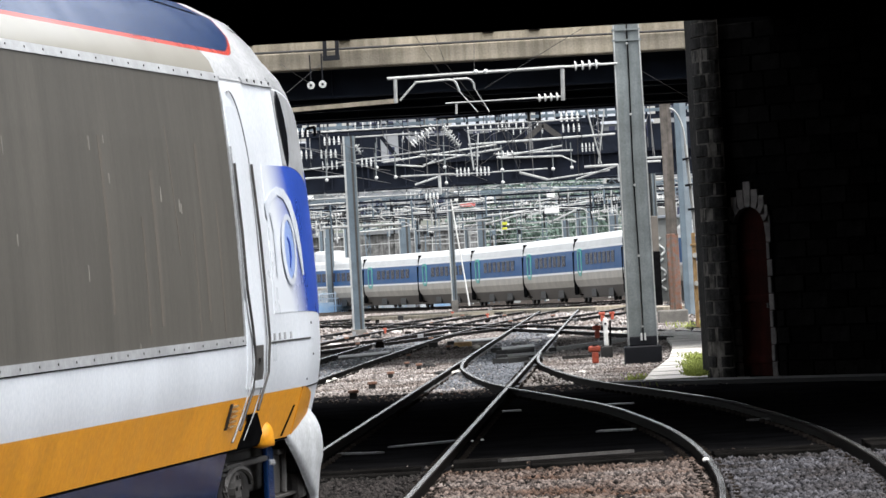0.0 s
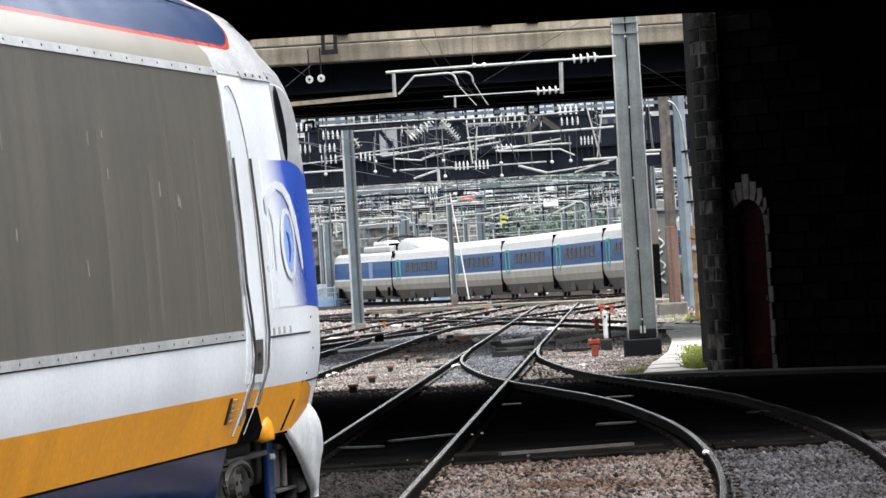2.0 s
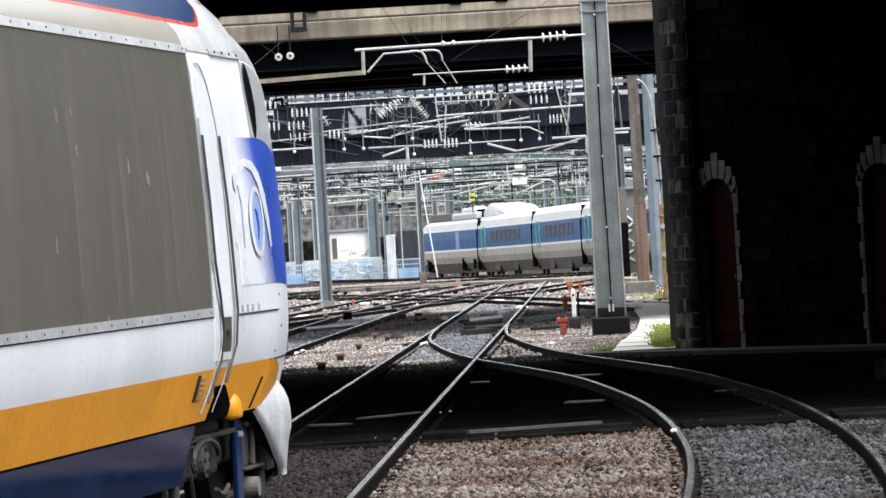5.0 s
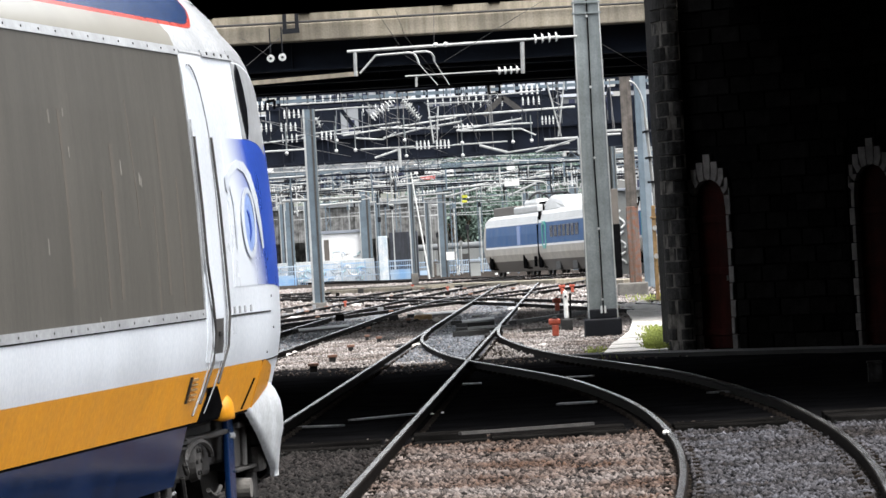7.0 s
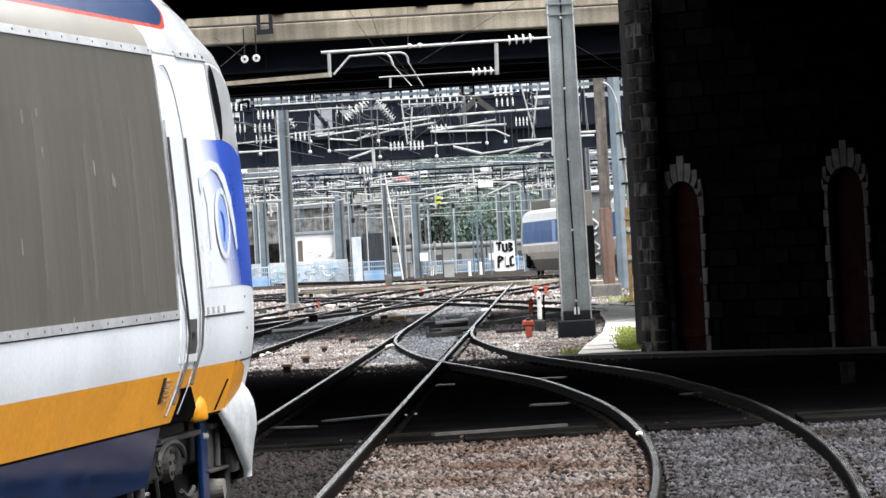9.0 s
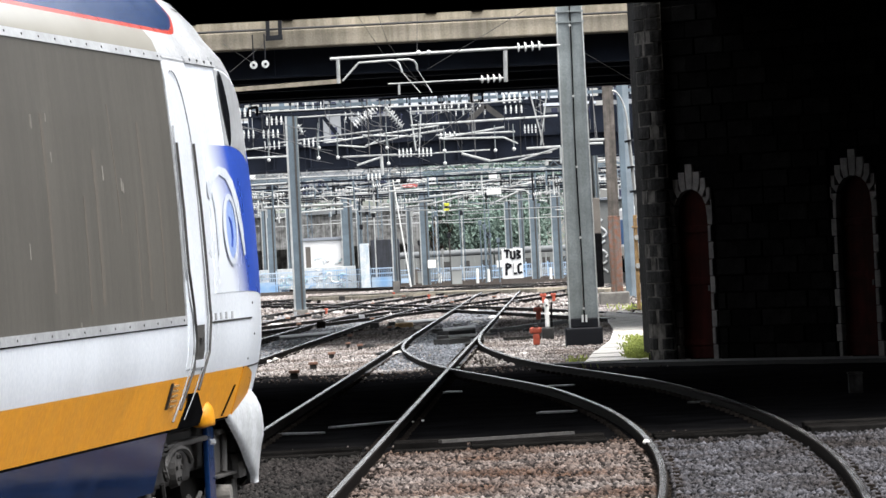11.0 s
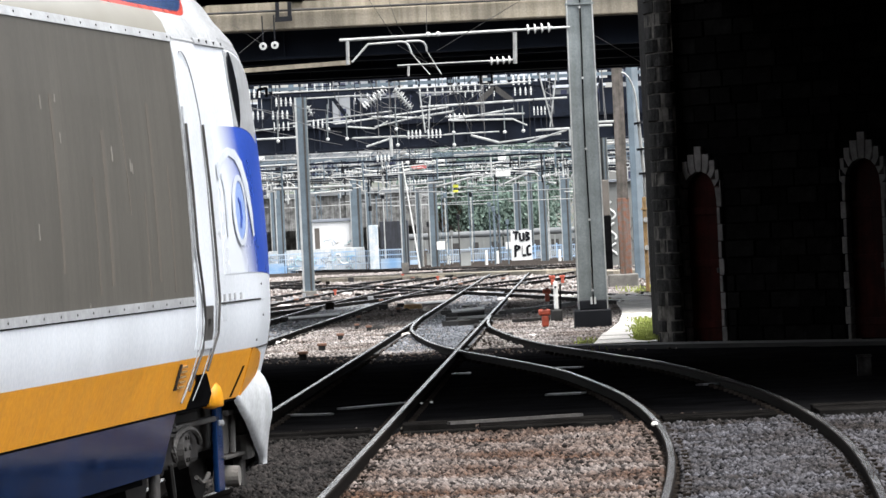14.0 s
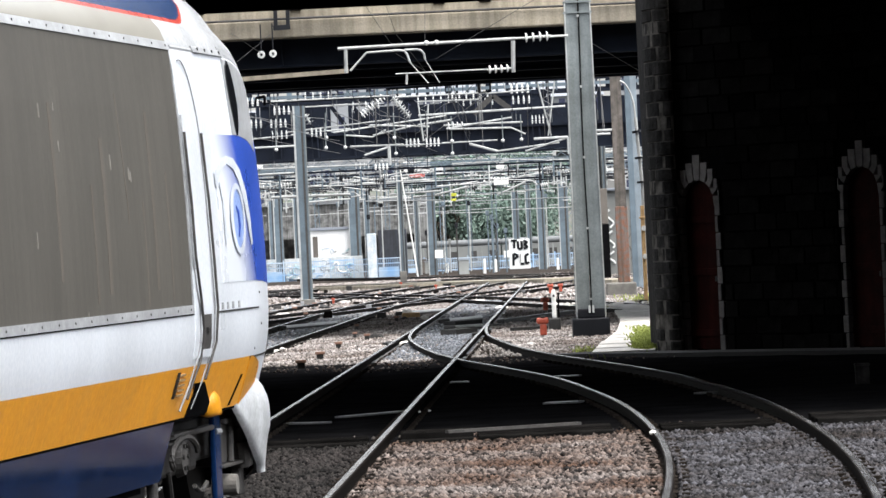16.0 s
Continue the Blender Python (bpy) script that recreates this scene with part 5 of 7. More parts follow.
# fittings on the second bridge's face
def fascia_fittings():
    h = empty("fascia_hanger", Matrix(), "black steel hanger fixed to a concrete fascia", "hanger")
    bm = bmesh.new()
    beam(bm, (-3.00, 103.6, 7.02), (-3.01, 103.6, 6.31), 0.08, 0.08)
    beam(bm, (-2.75, 103.6, 7.01), (-2.76, 103.6, 6.32), 0.08, 0.08)
    beam(bm, (-3.06, 103.6, 6.33), (-2.71, 103.6, 6.34), 0.10, 0.10)
    beam(bm, (-3.01, 103.6, 6.72), (-2.74, 103.6, 6.72), 0.06, 0.06)
    part("frame", bm, BLACKP, h)
    for p in ((-3.32, 103.4, 5.79), (-3.08, 103.4, 5.80)):
        k = empty("round_insulator", Matrix.Translation(p), "white round insulator with dark centre", "insulator", "round insulators under the bridge")
        bm = bmesh.new()
        tube(bm, (0, -0.08, 0), (0, 0.05, 0), 0.078, 16, 0.065)
        part("disc", bm, PORCELAIN, k)
        bm = bmesh.new()
        tube(bm, (0, -0.10, 0), (0, -0.07, 0), 0.028, 10)
        part("cap", bm, BLACKP, k)
        bm = bmesh.new()
        tube(bm, (0, 0.0, 0), (0, 0.0, 0.62), 0.015, 6)
        part("rod", bm, BLACKP, k)
    g = empty("hanging_frame", Matrix(), "black steel rail with square frames under a bridge", "hanger")
    for a, b, w in (((-1.01, 130.2, 5.74), (1.72, 130.2, 5.80), 0.05), ((-4.38, 130.2, 5.66), (-4.14, 130.2, 5.70), 0.07), ((-4.15, 130.2, 5.70), (-4.16, 130.2, 5.46), 0.07),
                    ((-4.38, 130.2, 5.66), (-4.39, 130.2, 5.46), 0.05), ((-4.15, 130.2, 5.52), (-1.02, 130.2, 5.54), 0.025), ((1.36, 130.2, 5.80), (1.37, 130.2, 5.54), 0.05),
                    ((1.65, 130.2, 5.80), (1.65, 130.2, 5.54), 0.05), ((1.34, 130.2, 5.55), (1.68, 130.2, 5.55), 0.035), ((-0.3, 130.2, 5.76), (-0.3, 130.2, 5.6), 0.03), ((0.5, 130.2, 5.78), (0.5, 130.2, 5.6), 0.03)):
        bm = bmesh.new()
        beam(bm, a, b, w, w)
        part("bar", bm, BLACKP, g)
    for x in (-4.3, -2.6, -0.9, 0.4, 1.5):
        bm = bmesh.new()
        beam(bm, (x, 130.36, 5.95), (x, 130.2, 5.5 if x < -1 else 5.74), 0.02, 0.02)
        part("hanger_rod", bm, BLACKP, g)
    f = empty("fascia_pipe", Matrix(), "rusty pipe along the concrete fascia", "pipe")
    bm = bmesh.new()
    tube(bm, (-20, 103.72, 6.515), (8.6, 103.72, 6.515), 0.025, 8)
    part("pipe", bm, GEAR, f)
    for x in (-4.6, -2.6, 0.35, 1.3, 5.2):
        s = empty("drain_stain_block", pose(x, 103.98, 6.74), "rust-stained drain outlet in concrete", "drain", "drains in the fascia")
        bm = bmesh.new()
        box(bm, -0.12, 0.12, -0.05, 0.03, -0.06, 0.07, 0.02)
        part("outlet", bm, RAILSIDE, s)
    l = empty("lower_flange", Matrix(), "pale steel edge strip under the bridge", "girder")
    bm = bmesh.new()
    beam(bm, (-4.6, 104.0, 5.30), (-1.57, 104.0, 5.40), 0.16, 0.09)
    part("strip", bm, CONCRETE, l)


fascia_fittings()


# ---- third bridge: dark girders across the yard ----
def third_bridge():
    b = empty("third_bridge", Matrix.Translation((0, 205, 0)) @ Matrix.Rotation(-0.07, 4, "Z"), "dark riveted girder bridge across the yard", "bridge", kind="structure")
    bm = bmesh.new()
    box(bm, -30, 40, -0.05, 0.05, 5.25, 6.1)
    box(bm, -30, 40, -0.3, 0.3, 5.18, 5.25)
    box(bm, -30, 40, -0.3, 0.3, 6.1, 6.16)
    part("lower_girder", bm, DARKSTEEL, b)
    for x in np.arange(-30, 40, 1.5):
        bm = bmesh.new()
        box(bm, x, x + 0.06, -0.25, -0.05, 5.25, 6.1)
        part("stiffener", bm, DARKSTEEL, b)
    for z in (6.2, 7.6):
        bm = bmesh.new()
        box(bm, -30, 40, 7.85, 8.05, z, z + 0.2)
        part("rear_chord", bm, DARKSTEEL, b)
    rnd = random.Random(41)
    x = -14.0
    while x < 18:
        w = rnd.choice((0.9, 1.5, 2.1))
        if rnd.random() < 0.6:
            a, c = ((x, 6.35), (x + w, 7.65))[::rnd.choice((-1, 1))]
            bm = bmesh.new()
            beam(bm, (a[0], 7.95, 6.35), (c[0], 7.95, 7.65), 0.08, rnd.uniform(0.08, 0.2))
            part("rear_brace", bm, DARKSTEEL, b)
        if rnd.random() < 0.95:
            bm = bmesh.new()
            box(bm, x + 0.1, x + w - 0.1, 7.93, 7.97, 6.4, 6.4 + rnd.choice((0.8, 1.0, 1.25)))
            part("rear_panel", bm, DARKSTEEL, b)
        bm = bmesh.new()
        box(bm, x - 0.07, x + 0.07, 7.86, 8.04, 6.3, 7.7)
        part("rear_upright", bm, DARKSTEEL, b)
        x += w
    for z in (7.9, 8.35, 8.8):
        bm = bmesh.new()
        box(bm, -30, 40, 7.8, 7.9, z, z + 0.14)
        part("rear_rail", bm, FARSTEEL, b)
    for i, x in enumerate(np.arange(-14, 18, 0.42)):
        bm = bmesh.new()
        box(bm, x, x + (0.14, 0.08, 0.22, 0.1)[i % 4], 7.85, 7.95, 7.7, 9.2)
        part("rear_post", bm, DARKSTEEL if i % 3 else FARSTEEL, b)
    bm = bmesh.new()
    box(bm, -30, 40, 0.3, 9, 5.9, 6.0)
    part("deck", bm, SHADEBLACK, b)
    # lattice braces
    bm = bmesh.new()
    x = -12.0
    while x < 16:
        beam(bm, (x, -0.3, 6.2), (x + 1.5, -0.3, 7.45), 0.08, 0.16)
        beam(bm, (x + 3.0, -0.3, 6.2), (x + 1.5, -0.3, 7.45), 0.08, 0.16)
        x += 4.9
    part("lattice", bm, DARKSTEEL, b)
    bm = bmesh.new()
    box(bm, -30, 40, -0.4, -0.2, 7.42, 7.52)
    part("top_chord", bm, DARKSTEEL, b)
    return b


third_bridge()


# ---- far masts ----
def mast(p, height, w, label, mat=FARSTEEL, lattice=False):
    x, y, z = p
    m = empty("yard_mast", Matrix.Translation((x, y, z)), label, "mast", "catenary masts")
    if lattice:
        for s in (-1, 1):
            bm = bmesh.new()
            beam(bm, (s * w / 2, 0, 0), (s * w / 2, 0, height), 0.06, 0.06)
            part("leg", bm, mat, m)
        bm = bmesh.new()
        k = 0
        zz = 0.2
        while zz < height - 0.7:
            s = 1 if k % 2 else -1
            beam(bm, (s * w / 2, 0, zz), (-s * w / 2, 0, zz + 0.6), 0.035, 0.035)
            zz += 0.6
            k += 1
        part("lacing", bm, mat, m)
    else:
        bm = bmesh.new()
        t = w * 0.1
        box(bm, -w / 2, w / 2, -w / 2, -w / 2 + t, 0, height)
        box(bm, -w / 2, w / 2, w / 2 - t, w / 2, 0, height)
        part("flange", bm, mat, m)
        bm = bmesh.new()
        box(bm, -t / 2, t / 2, -w / 2 + t, w / 2 - t, 0, height)
        part("web", bm, mat, m)
        # Pale strips paint the lit flange edges, a dark one the shaded web.
        bm = bmesh.new()
        box(bm, -w / 2 - 0.012, -w / 2 + 0.05, -w / 2 - 0.02, -w / 2, 0, height)
        part("bright_edge", bm, TUBE, m)
        bm = bmesh.new()
        box(bm, w * 0.12, w * 0.30, -w / 2 - 0.015, -w / 2, 0, height)
        part("shaded_web_strip", bm, GEARGREY, m)
        bm = bmesh.new()
        box(bm, w / 2 - 0.03, w / 2 + 0.008, -w / 2 - 0.012, -w / 2, 0, height)
        part("bright_edge", bm, STEEL, m)
    bm = bmesh.new()
    box(bm, -w * 0.65, w * 0.65, -w * 0.65, w * 0.65, -0.6, 0.05, 0.02)
    part("footing", bm, FOOTING, m)
    return m


mast((-4.10, 162.2, 0), 6.25, 0.37, "grey steel mast on ballast between tracks")
for p, h, w, lat in (((-10.56, 348.0, -0.54), 5.6, 0.6, False), ((-11.40, 360.0, -0.60), 5.6, 0.4, False), ((-5.38, 352.0, -0.81), 7.2, 0.8, False), ((-4.65, 362.0, -0.94), 6.4, 0.4, False),
                     ((-1.53, 250.0, 0.12), 5.4, 0.26, False), ((-1.10, 350.0, -1.00), 5.4, 0.3, False), ((-0.04, 346.0, -1.01), 7.4, 0.6, False), ((0.74, 350.0, -1.08), 6.4, 0.35, True),
                     ((6.24, 378.0, -1.41), 6.2, 0.5, False), ((7.57, 352.0, -1.26), 7.6, 0.55, False), ((8.94, 344.0, -1.26), 7.0, 0.65, False), ((9.52, 350.0, -1.33), 7.4, 0.4, True),
                     ((-8.06, 356.0, -0.72), 6.6, 0.3, True), ((-3.15, 358.0, -0.89), 7.0, 0.3, True), ((4.35, 352.0, -1.19), 6.8, 0.3, True), ((7.20, 378.0, -1.54), 7.8, 0.37, False),
                     ((2.79, 380.0, -1.35), 7.2, 0.3, True), ((7.16, 215.0, -0.20), 6.0, 0.30, False), ((7.72, 225.0, -0.32), 6.0, 0.2, False), ((-9.41, 350.0, -0.69), 6.4, 0.3, False)):
    mast(p, h, w, "lattice steel mast in the yard" if lat else "weathered grey steel mast in the yard", FARSTEEL, lat)

# leaning white pole
lp = empty("leaning_pole", Matrix(), "thin white pole leaning beside a mast", "pole")
bm = bmesh.new()
tube(bm, (-0.80, 246.0, -0.10), (-1.43, 246.0, 5.15), 0.038, 8, 0.03)
part("pole", bm, WHITEP, lp)


# posts beside the wall
def brown_post():
    p = empty("brown_post", Matrix.Translation((5.61, 150.0, 0.27)), "brown steel post with rusty red lower half on a block", "post")
    bm = bmesh.new()
    box(bm, -0.16, 0.16, -0.12, -0.09, 2.2, 7.2)
    box(bm, -0.16, 0.16, 0.09, 0.12, 2.2, 7.2)
    box(bm, -0.15, -0.11, -0.09, 0.09, 2.2, 7.2)
    box(bm, 0.10, 0.15, -0.14, -0.12, 2.2, 7.2)
    part("upper_shaft", bm, material("brown_grey_paint", (0.15, 0.13, 0.115), 0.8, dark=0.5, scale=5, bump=0.1, streak=0.4), p)
    bm = bmesh.new()
    box(bm, -0.18, 0.18, -0.14, 0.14, 0.0, 2.25, 0.02)
    part("rusty_shaft", bm, material("rust_orange", (0.20, 0.082, 0.046), 0.85, dark=0.4, scale=7, bump=0.3, tint=(0.13, 0.115, 0.105), streak=0.5), p)
    bm = bmesh.new()
    box(bm, -0.55, 0.35, -0.3, 0.3, -0.75, 0.0, 0.05)
    part("block", bm, FOOTING, p)


brown_post()
bp = empty("blue_grey_column", Matrix.Translation((6.70, 165.0, 0.10)), "pale blue-grey steel column", "column")
bm = bmesh.new()
box(bm, -0.24, -0.06, -0.15, 0.15, -0.4, 7.6, 0.01)
part("flange", bm, FARSTEEL, bp)
bm = bmesh.new()
box(bm, -0.06, 0.14, -0.1, 0.15, -0.4, 7.6, 0.01)
part("web", bm, material("slate_paint", (0.20, 0.24, 0.27), 0.6, dark=0.7, scale=2, bump=0.05), bp)


def ochre_post():
    p = empty("ochre_post", Matrix.Translation((5.68, 135.0, 0.11)), "ochre post with a ribbed cable end on top", "post")
    for x in (-0.12, 0.05):
        bm = bmesh.new()
        box(bm, x, x + 0.10, -0.08, 0.08, -0.4, 2.35, 0.01)
        part("shaft", bm, OCHRE, p)
    bm = bmesh.new()
    box(bm, -0.16, 0.2, -0.1, 0.1, 2.0, 2.06, 0.01)
    part("cross_piece", bm, OCHRE, p)
    for z in (1.75, 1.0):
        bm = bmesh.new()
        tube(bm, (-0.05, -0.12, z), (-0.05, -0.08, z), 0.07, 10)
        part("white_mark", bm, PORCELAIN, p)
    bm = bmesh.new()
    tube(bm, (0.0, 0, 2.3), (-0.14, 0, 4.7), 0.045, 10)
    part("cable_pipe", bm, TUBE, p)
    for z in (2.95, 3.6, 4.3):
        bm = bmesh.new()
        tube(bm, (-0.02 - 0.05 * (z - 2.3), 0, z), (-0.02 - 0.055 * (z - 2.3), 0, z + 0.06), 0.12, 12)
        part("collar", bm, BLACKP, p)
    pts = [Vector((-0.14 - 0.4 * (1 - math.cos(t)), 0, 4.7 + 1.0 * math.sin(t))) for t in lin(0, 1.5, 10)]
    bm = bmesh.new()
    sweep(bm, pts, 0.025, 6)
    part("cable", bm, TUBE, p)


ochre_post()


# graffiti-covered hut beside the far track
def graffiti_hut():
    h = empty("graffiti_hut", Matrix.Translation((7.98, 226, -0.5)), "grey concrete hut wall with white graffiti strokes", "hut")
    bm = bmesh.new()
    box(bm, -0.35, 9.0, 0, 3, 0, 4.0, 0.03)
    part("wall_block", bm, FARGREY, h)
    bm = bmesh.new()
    box(bm, -0.5, 9.2, -0.2, 3.2, 4.0, 4.12, 0.02)
    part("roof", bm, FARROOF, h)
    for k, (z0, h2, w2) in enumerate(((2.35, 0.8, 0.16), (1.45, 0.75, 0.16), (0.75, 0.55, 0.14))):
        bm = bmesh.new()
        sweep(bm, [(-0.05 + w2 * math.sin(t * 2 * math.pi + 0.6 * k), -0.03, z0 + h2 * t) for t in lin(0, 1, 14)], 0.05, 5)
        part("graffiti_stroke", bm, GRAFFITI, h)
    for x0 in (0.55, 0.8):
        bm = bmesh.new()
        sweep(bm, [(x0 + 0.1 * math.sin(t * 9), -0.02, 0.9 + 1.5 * t) for t in lin(0, 1, 16)], 0.022, 5)
        part("graffiti_stroke", bm, TGVDARK, h)
    d = empty("dark_cabinet", Matrix.Translation((6.63, 199.0, -0.08)), "dark blue and black lineside cabinet", "cabinet")
    bm = bmesh.new()
    box(bm, -0.2, 0.3, -0.3, 0.3, 0, 2.1, 0.03)
    part("body", bm, RUBBER, d)
    bm = bmesh.new()
    box(bm, -0.18, 0.28, -0.28, 0.28, 2.1, 3.5, 0.03)
    part("upper_box", bm, TGVDARK, d)


graffiti_hut()


# ---- small lineside things ----
def red_signal(p, s=1.0):
    r = empty("red_lineside_box", Matrix.Translation(p) @ Matrix.Scale(s, 4), "orange-red lineside box on a stub post", "signal box", "red lineside boxes")
    bm = bmesh.new()
    box(bm, -0.17, 0.17, -0.12, 0.12, 0.12, 0.30, 0.05)
    part("housing", bm, ORANGERED, r)
    bm = bmesh.new()
    box(bm, -0.08, 0.11, -0.1, 0.1, -0.2, 0.12, 0.03)
    part("stub", bm, ORANGERED, r)
    bm = bmesh.new()
    box(bm, -0.05, 0.08, -0.14, 0.1, 0.30, 0.35, 0.02)
    part("cap", bm, GEAR, r)


red_signal((2.04, 97.7, 0.06), 0.68)
red_signal((2.67, 124.0, 0.10), 0.62)
red_signal((3.62, 159.3, 0.04), 0.6)
red_signal((3.90, 157.8, 0.08), 0.5)
red_signal((-3.20, 158.2, 0.00), 0.35)
red_signal((0.03, 184.4, 0.00), 0.35)
red_signal((-1.34, 199.4, 0.00), 0.35)
wp = empty("white_marker_post", Matrix.Translation((2.405, 103.3, 0.00)), "short white marker post with a dark ring", "marker post")
bm = bmesh.new()
box(bm, -0.045, 0.045, -0.05, 0.05, 0.14, 0.72, 0.03)
part("post", bm, WHITEP, wp)
bm = bmesh.new()
box(bm, -0.12, 0.12, -0.12, 0.12, -0.2, 0.15, 0.03)
part("socket_block", bm, GEAR, wp)
bm = bmesh.new()
tube(bm, (0, -0.06, 0.60), (0, -0.05, 0.60), 0.025, 10)
part("ring", bm, BLACKP, wp)
bm = bmesh.new()
tube(bm, (0.08, 0.02, -0.1), (0.10, 0.02, 0.66), 0.02, 6)
part("cable", bm, RUBBER, wp)

for i, (p, w) in enumerate((((-2.05, 87.9, 0.00), 0.16), ((-1.87, 95.5, 0.00), 0.14), ((-2.24, 82.5, 0.00), 0.17), ((-1.42, 102.1, 0.00), 0.12), ((-1.70, 104.6, 0.00), 0.1), ((-4.11, 147.3, 0.00), 0.14),
                            ((-3.72, 155.1, 0.00), 0.14), ((-1.55, 138.1, 0.00), 0.12), ((-1.80, 113.8, 0.00), 0.10), ((-0.97, 122.5, 0.00), 0.12), ((-3.48, 135.1, 0.00), 0.12), ((0.77, 166.9, 0.00), 0.14),
                            ((-0.93, 193.2, 0.00), 0.16), ((2.30, 176.7, 0.00), 0.16), ((0.65, 185.1, 0.00), 0.14), ((-1.92, 174.4, 0.00), 0.12))):
    b = empty("lineside_stub", Matrix.Translation(p), "small rusty brown stub box on ballast", "stub box", "stub boxes on the ballast")
    w *= 0.72
    bm = bmesh.new()
    box(bm, -w / 2, w / 2, -w / 2, w / 2, -0.2, -0.02)
    part("stem", bm, GEAR, b)
    bm = bmesh.new()
    box(bm, -w * 0.75, w * 0.75, -w * 0.6, w * 0.6, -0.02, 0.03, 0.01)
    part("cap", bm, RUST, b)

# cable trough and dark low boxes near the turnout
for a, b, h in (((1.43, 113.2, 0.00), (3.23, 121.0, 0.00), 0.16), ((1.54, 104.0, 0.00), (2.25, 104.4, 0.00), 0.12), ((0.15, 106.7, 0.00), (1.40, 111.1, 0.00), 0.08)):
    t = empty("cable_trough", Matrix(), "dark oily cable trough beside the track", "trough", "cable troughs")
    bm = bmesh.new()
    beam(bm, (a[0], a[1], -0.1), (b[0], b[1], -0.1), 0.16, h * 1.2)
    part("body", bm, GEAR, t)
for a, b, w in (((0.29, 113.1, 0.00), (0.90, 114.1, 0.00), 0.3), ((0.23, 103.4, 0.00), (0.67, 104.6, 0.00), 0.35)):
    t = empty("point_machine_cover", Matrix(), "pale worn cover plate over a point machine", "cover plate", "cover plates")
    bm = bmesh.new()
    beam(bm, (a[0], a[1], -0.06), (b[0], b[1], -0.06), w, 0.12)
    part("plate", bm, GEAR, t)
for a, b in (((0.21, 116.9), (1.05, 119.7)), ((0.30, 108.2), (0.98, 109.0)), ((-0.9, 131.0), (0.2, 133.0)), ((-3.6, 118.0), (-2.4, 121.0))):
    t = empty("point_rod", Matrix(), "pale steel point rod lying across the sleepers", "point rod", "point rods")
    bm = bmesh.new()
    tube(bm, (a[0], a[1], -0.05), (b[0], b[1], -0.05), 0.05, 8)
    part("rod", bm, TUBE, t)
    bm = bmesh.new()
    beam(bm, (a[0], a[1] - 0.4, -0.09), (b[0], b[1] - 0.4, -0.09), 0.05, 0.06)
    part("lower_rod", bm, GEAR, t)
    bm = bmesh.new()
    box(bm, a[0] - 0.16, a[0] + 0.1, a[1] - 0.3, a[1] + 0.3, -0.15, 0.0, 0.02)
    part("crank_box", bm, GEAR, t)
# pale debris and paper
rnd = random.Random(21)
for p, s in (((2.88, 96.5, 0.00), 0.09), ((2.90, 100.0, 0.00), 0.07), ((-0.24, 56.8, 0.00), 0.014), ((2.00, 48.2, 0.00), 0.03), ((-0.13, 57.0, 0.00), 0.016), ((-0.74, 130.4, 0.00), 0.1), ((-0.28, 120.2, 0.00), 0.07),
             ((3.26, 132.7, 0.00), 0.3), ((4.78, 129.8, 0.00), 0.35), ((4.36, 128.3, 0.00), 0.3), ((4.51, 122.8, 0.00), 0.3)):
    d = empty("pale_rubble", Matrix.Translation(p), "pale lump of rubble lying on the ground", "rubble", "pale rubble")
    for k in range(1 if s < 0.2 else 14):
        off = Vector((rnd.gauss(0, s * 0.8), rnd.gauss(0, s * 1.6), -0.08)) if s >= 0.2 else Vector()
        r = s if s < 0.2 else rnd.uniform(0.04, 0.13)
        bm = bmesh.new()
        bmesh.ops.create_icosphere(bm, subdivisions=2, radius=r)
        for v in bm.verts:
            v.co = off + Vector((v.co.x * 1.3, v.co.y, v.co.z * 0.75)) * (1 + 0.45 * noise.noise(v.co * 14 + Vector((p[0] + k, 0, 0))))
        part("lump", bm, PALECONC, d)
oc = empty("ochre_cover", Matrix.Translation((-0.61, 127.2, 0.00)), "ochre cover lying between the rails", "cover plate")
bm = bmesh.new()
box(bm, -0.25, 0.2, -0.5, 0.5, -0.14, 0.02, 0.03)
part("plate", bm, OCHRE, oc)


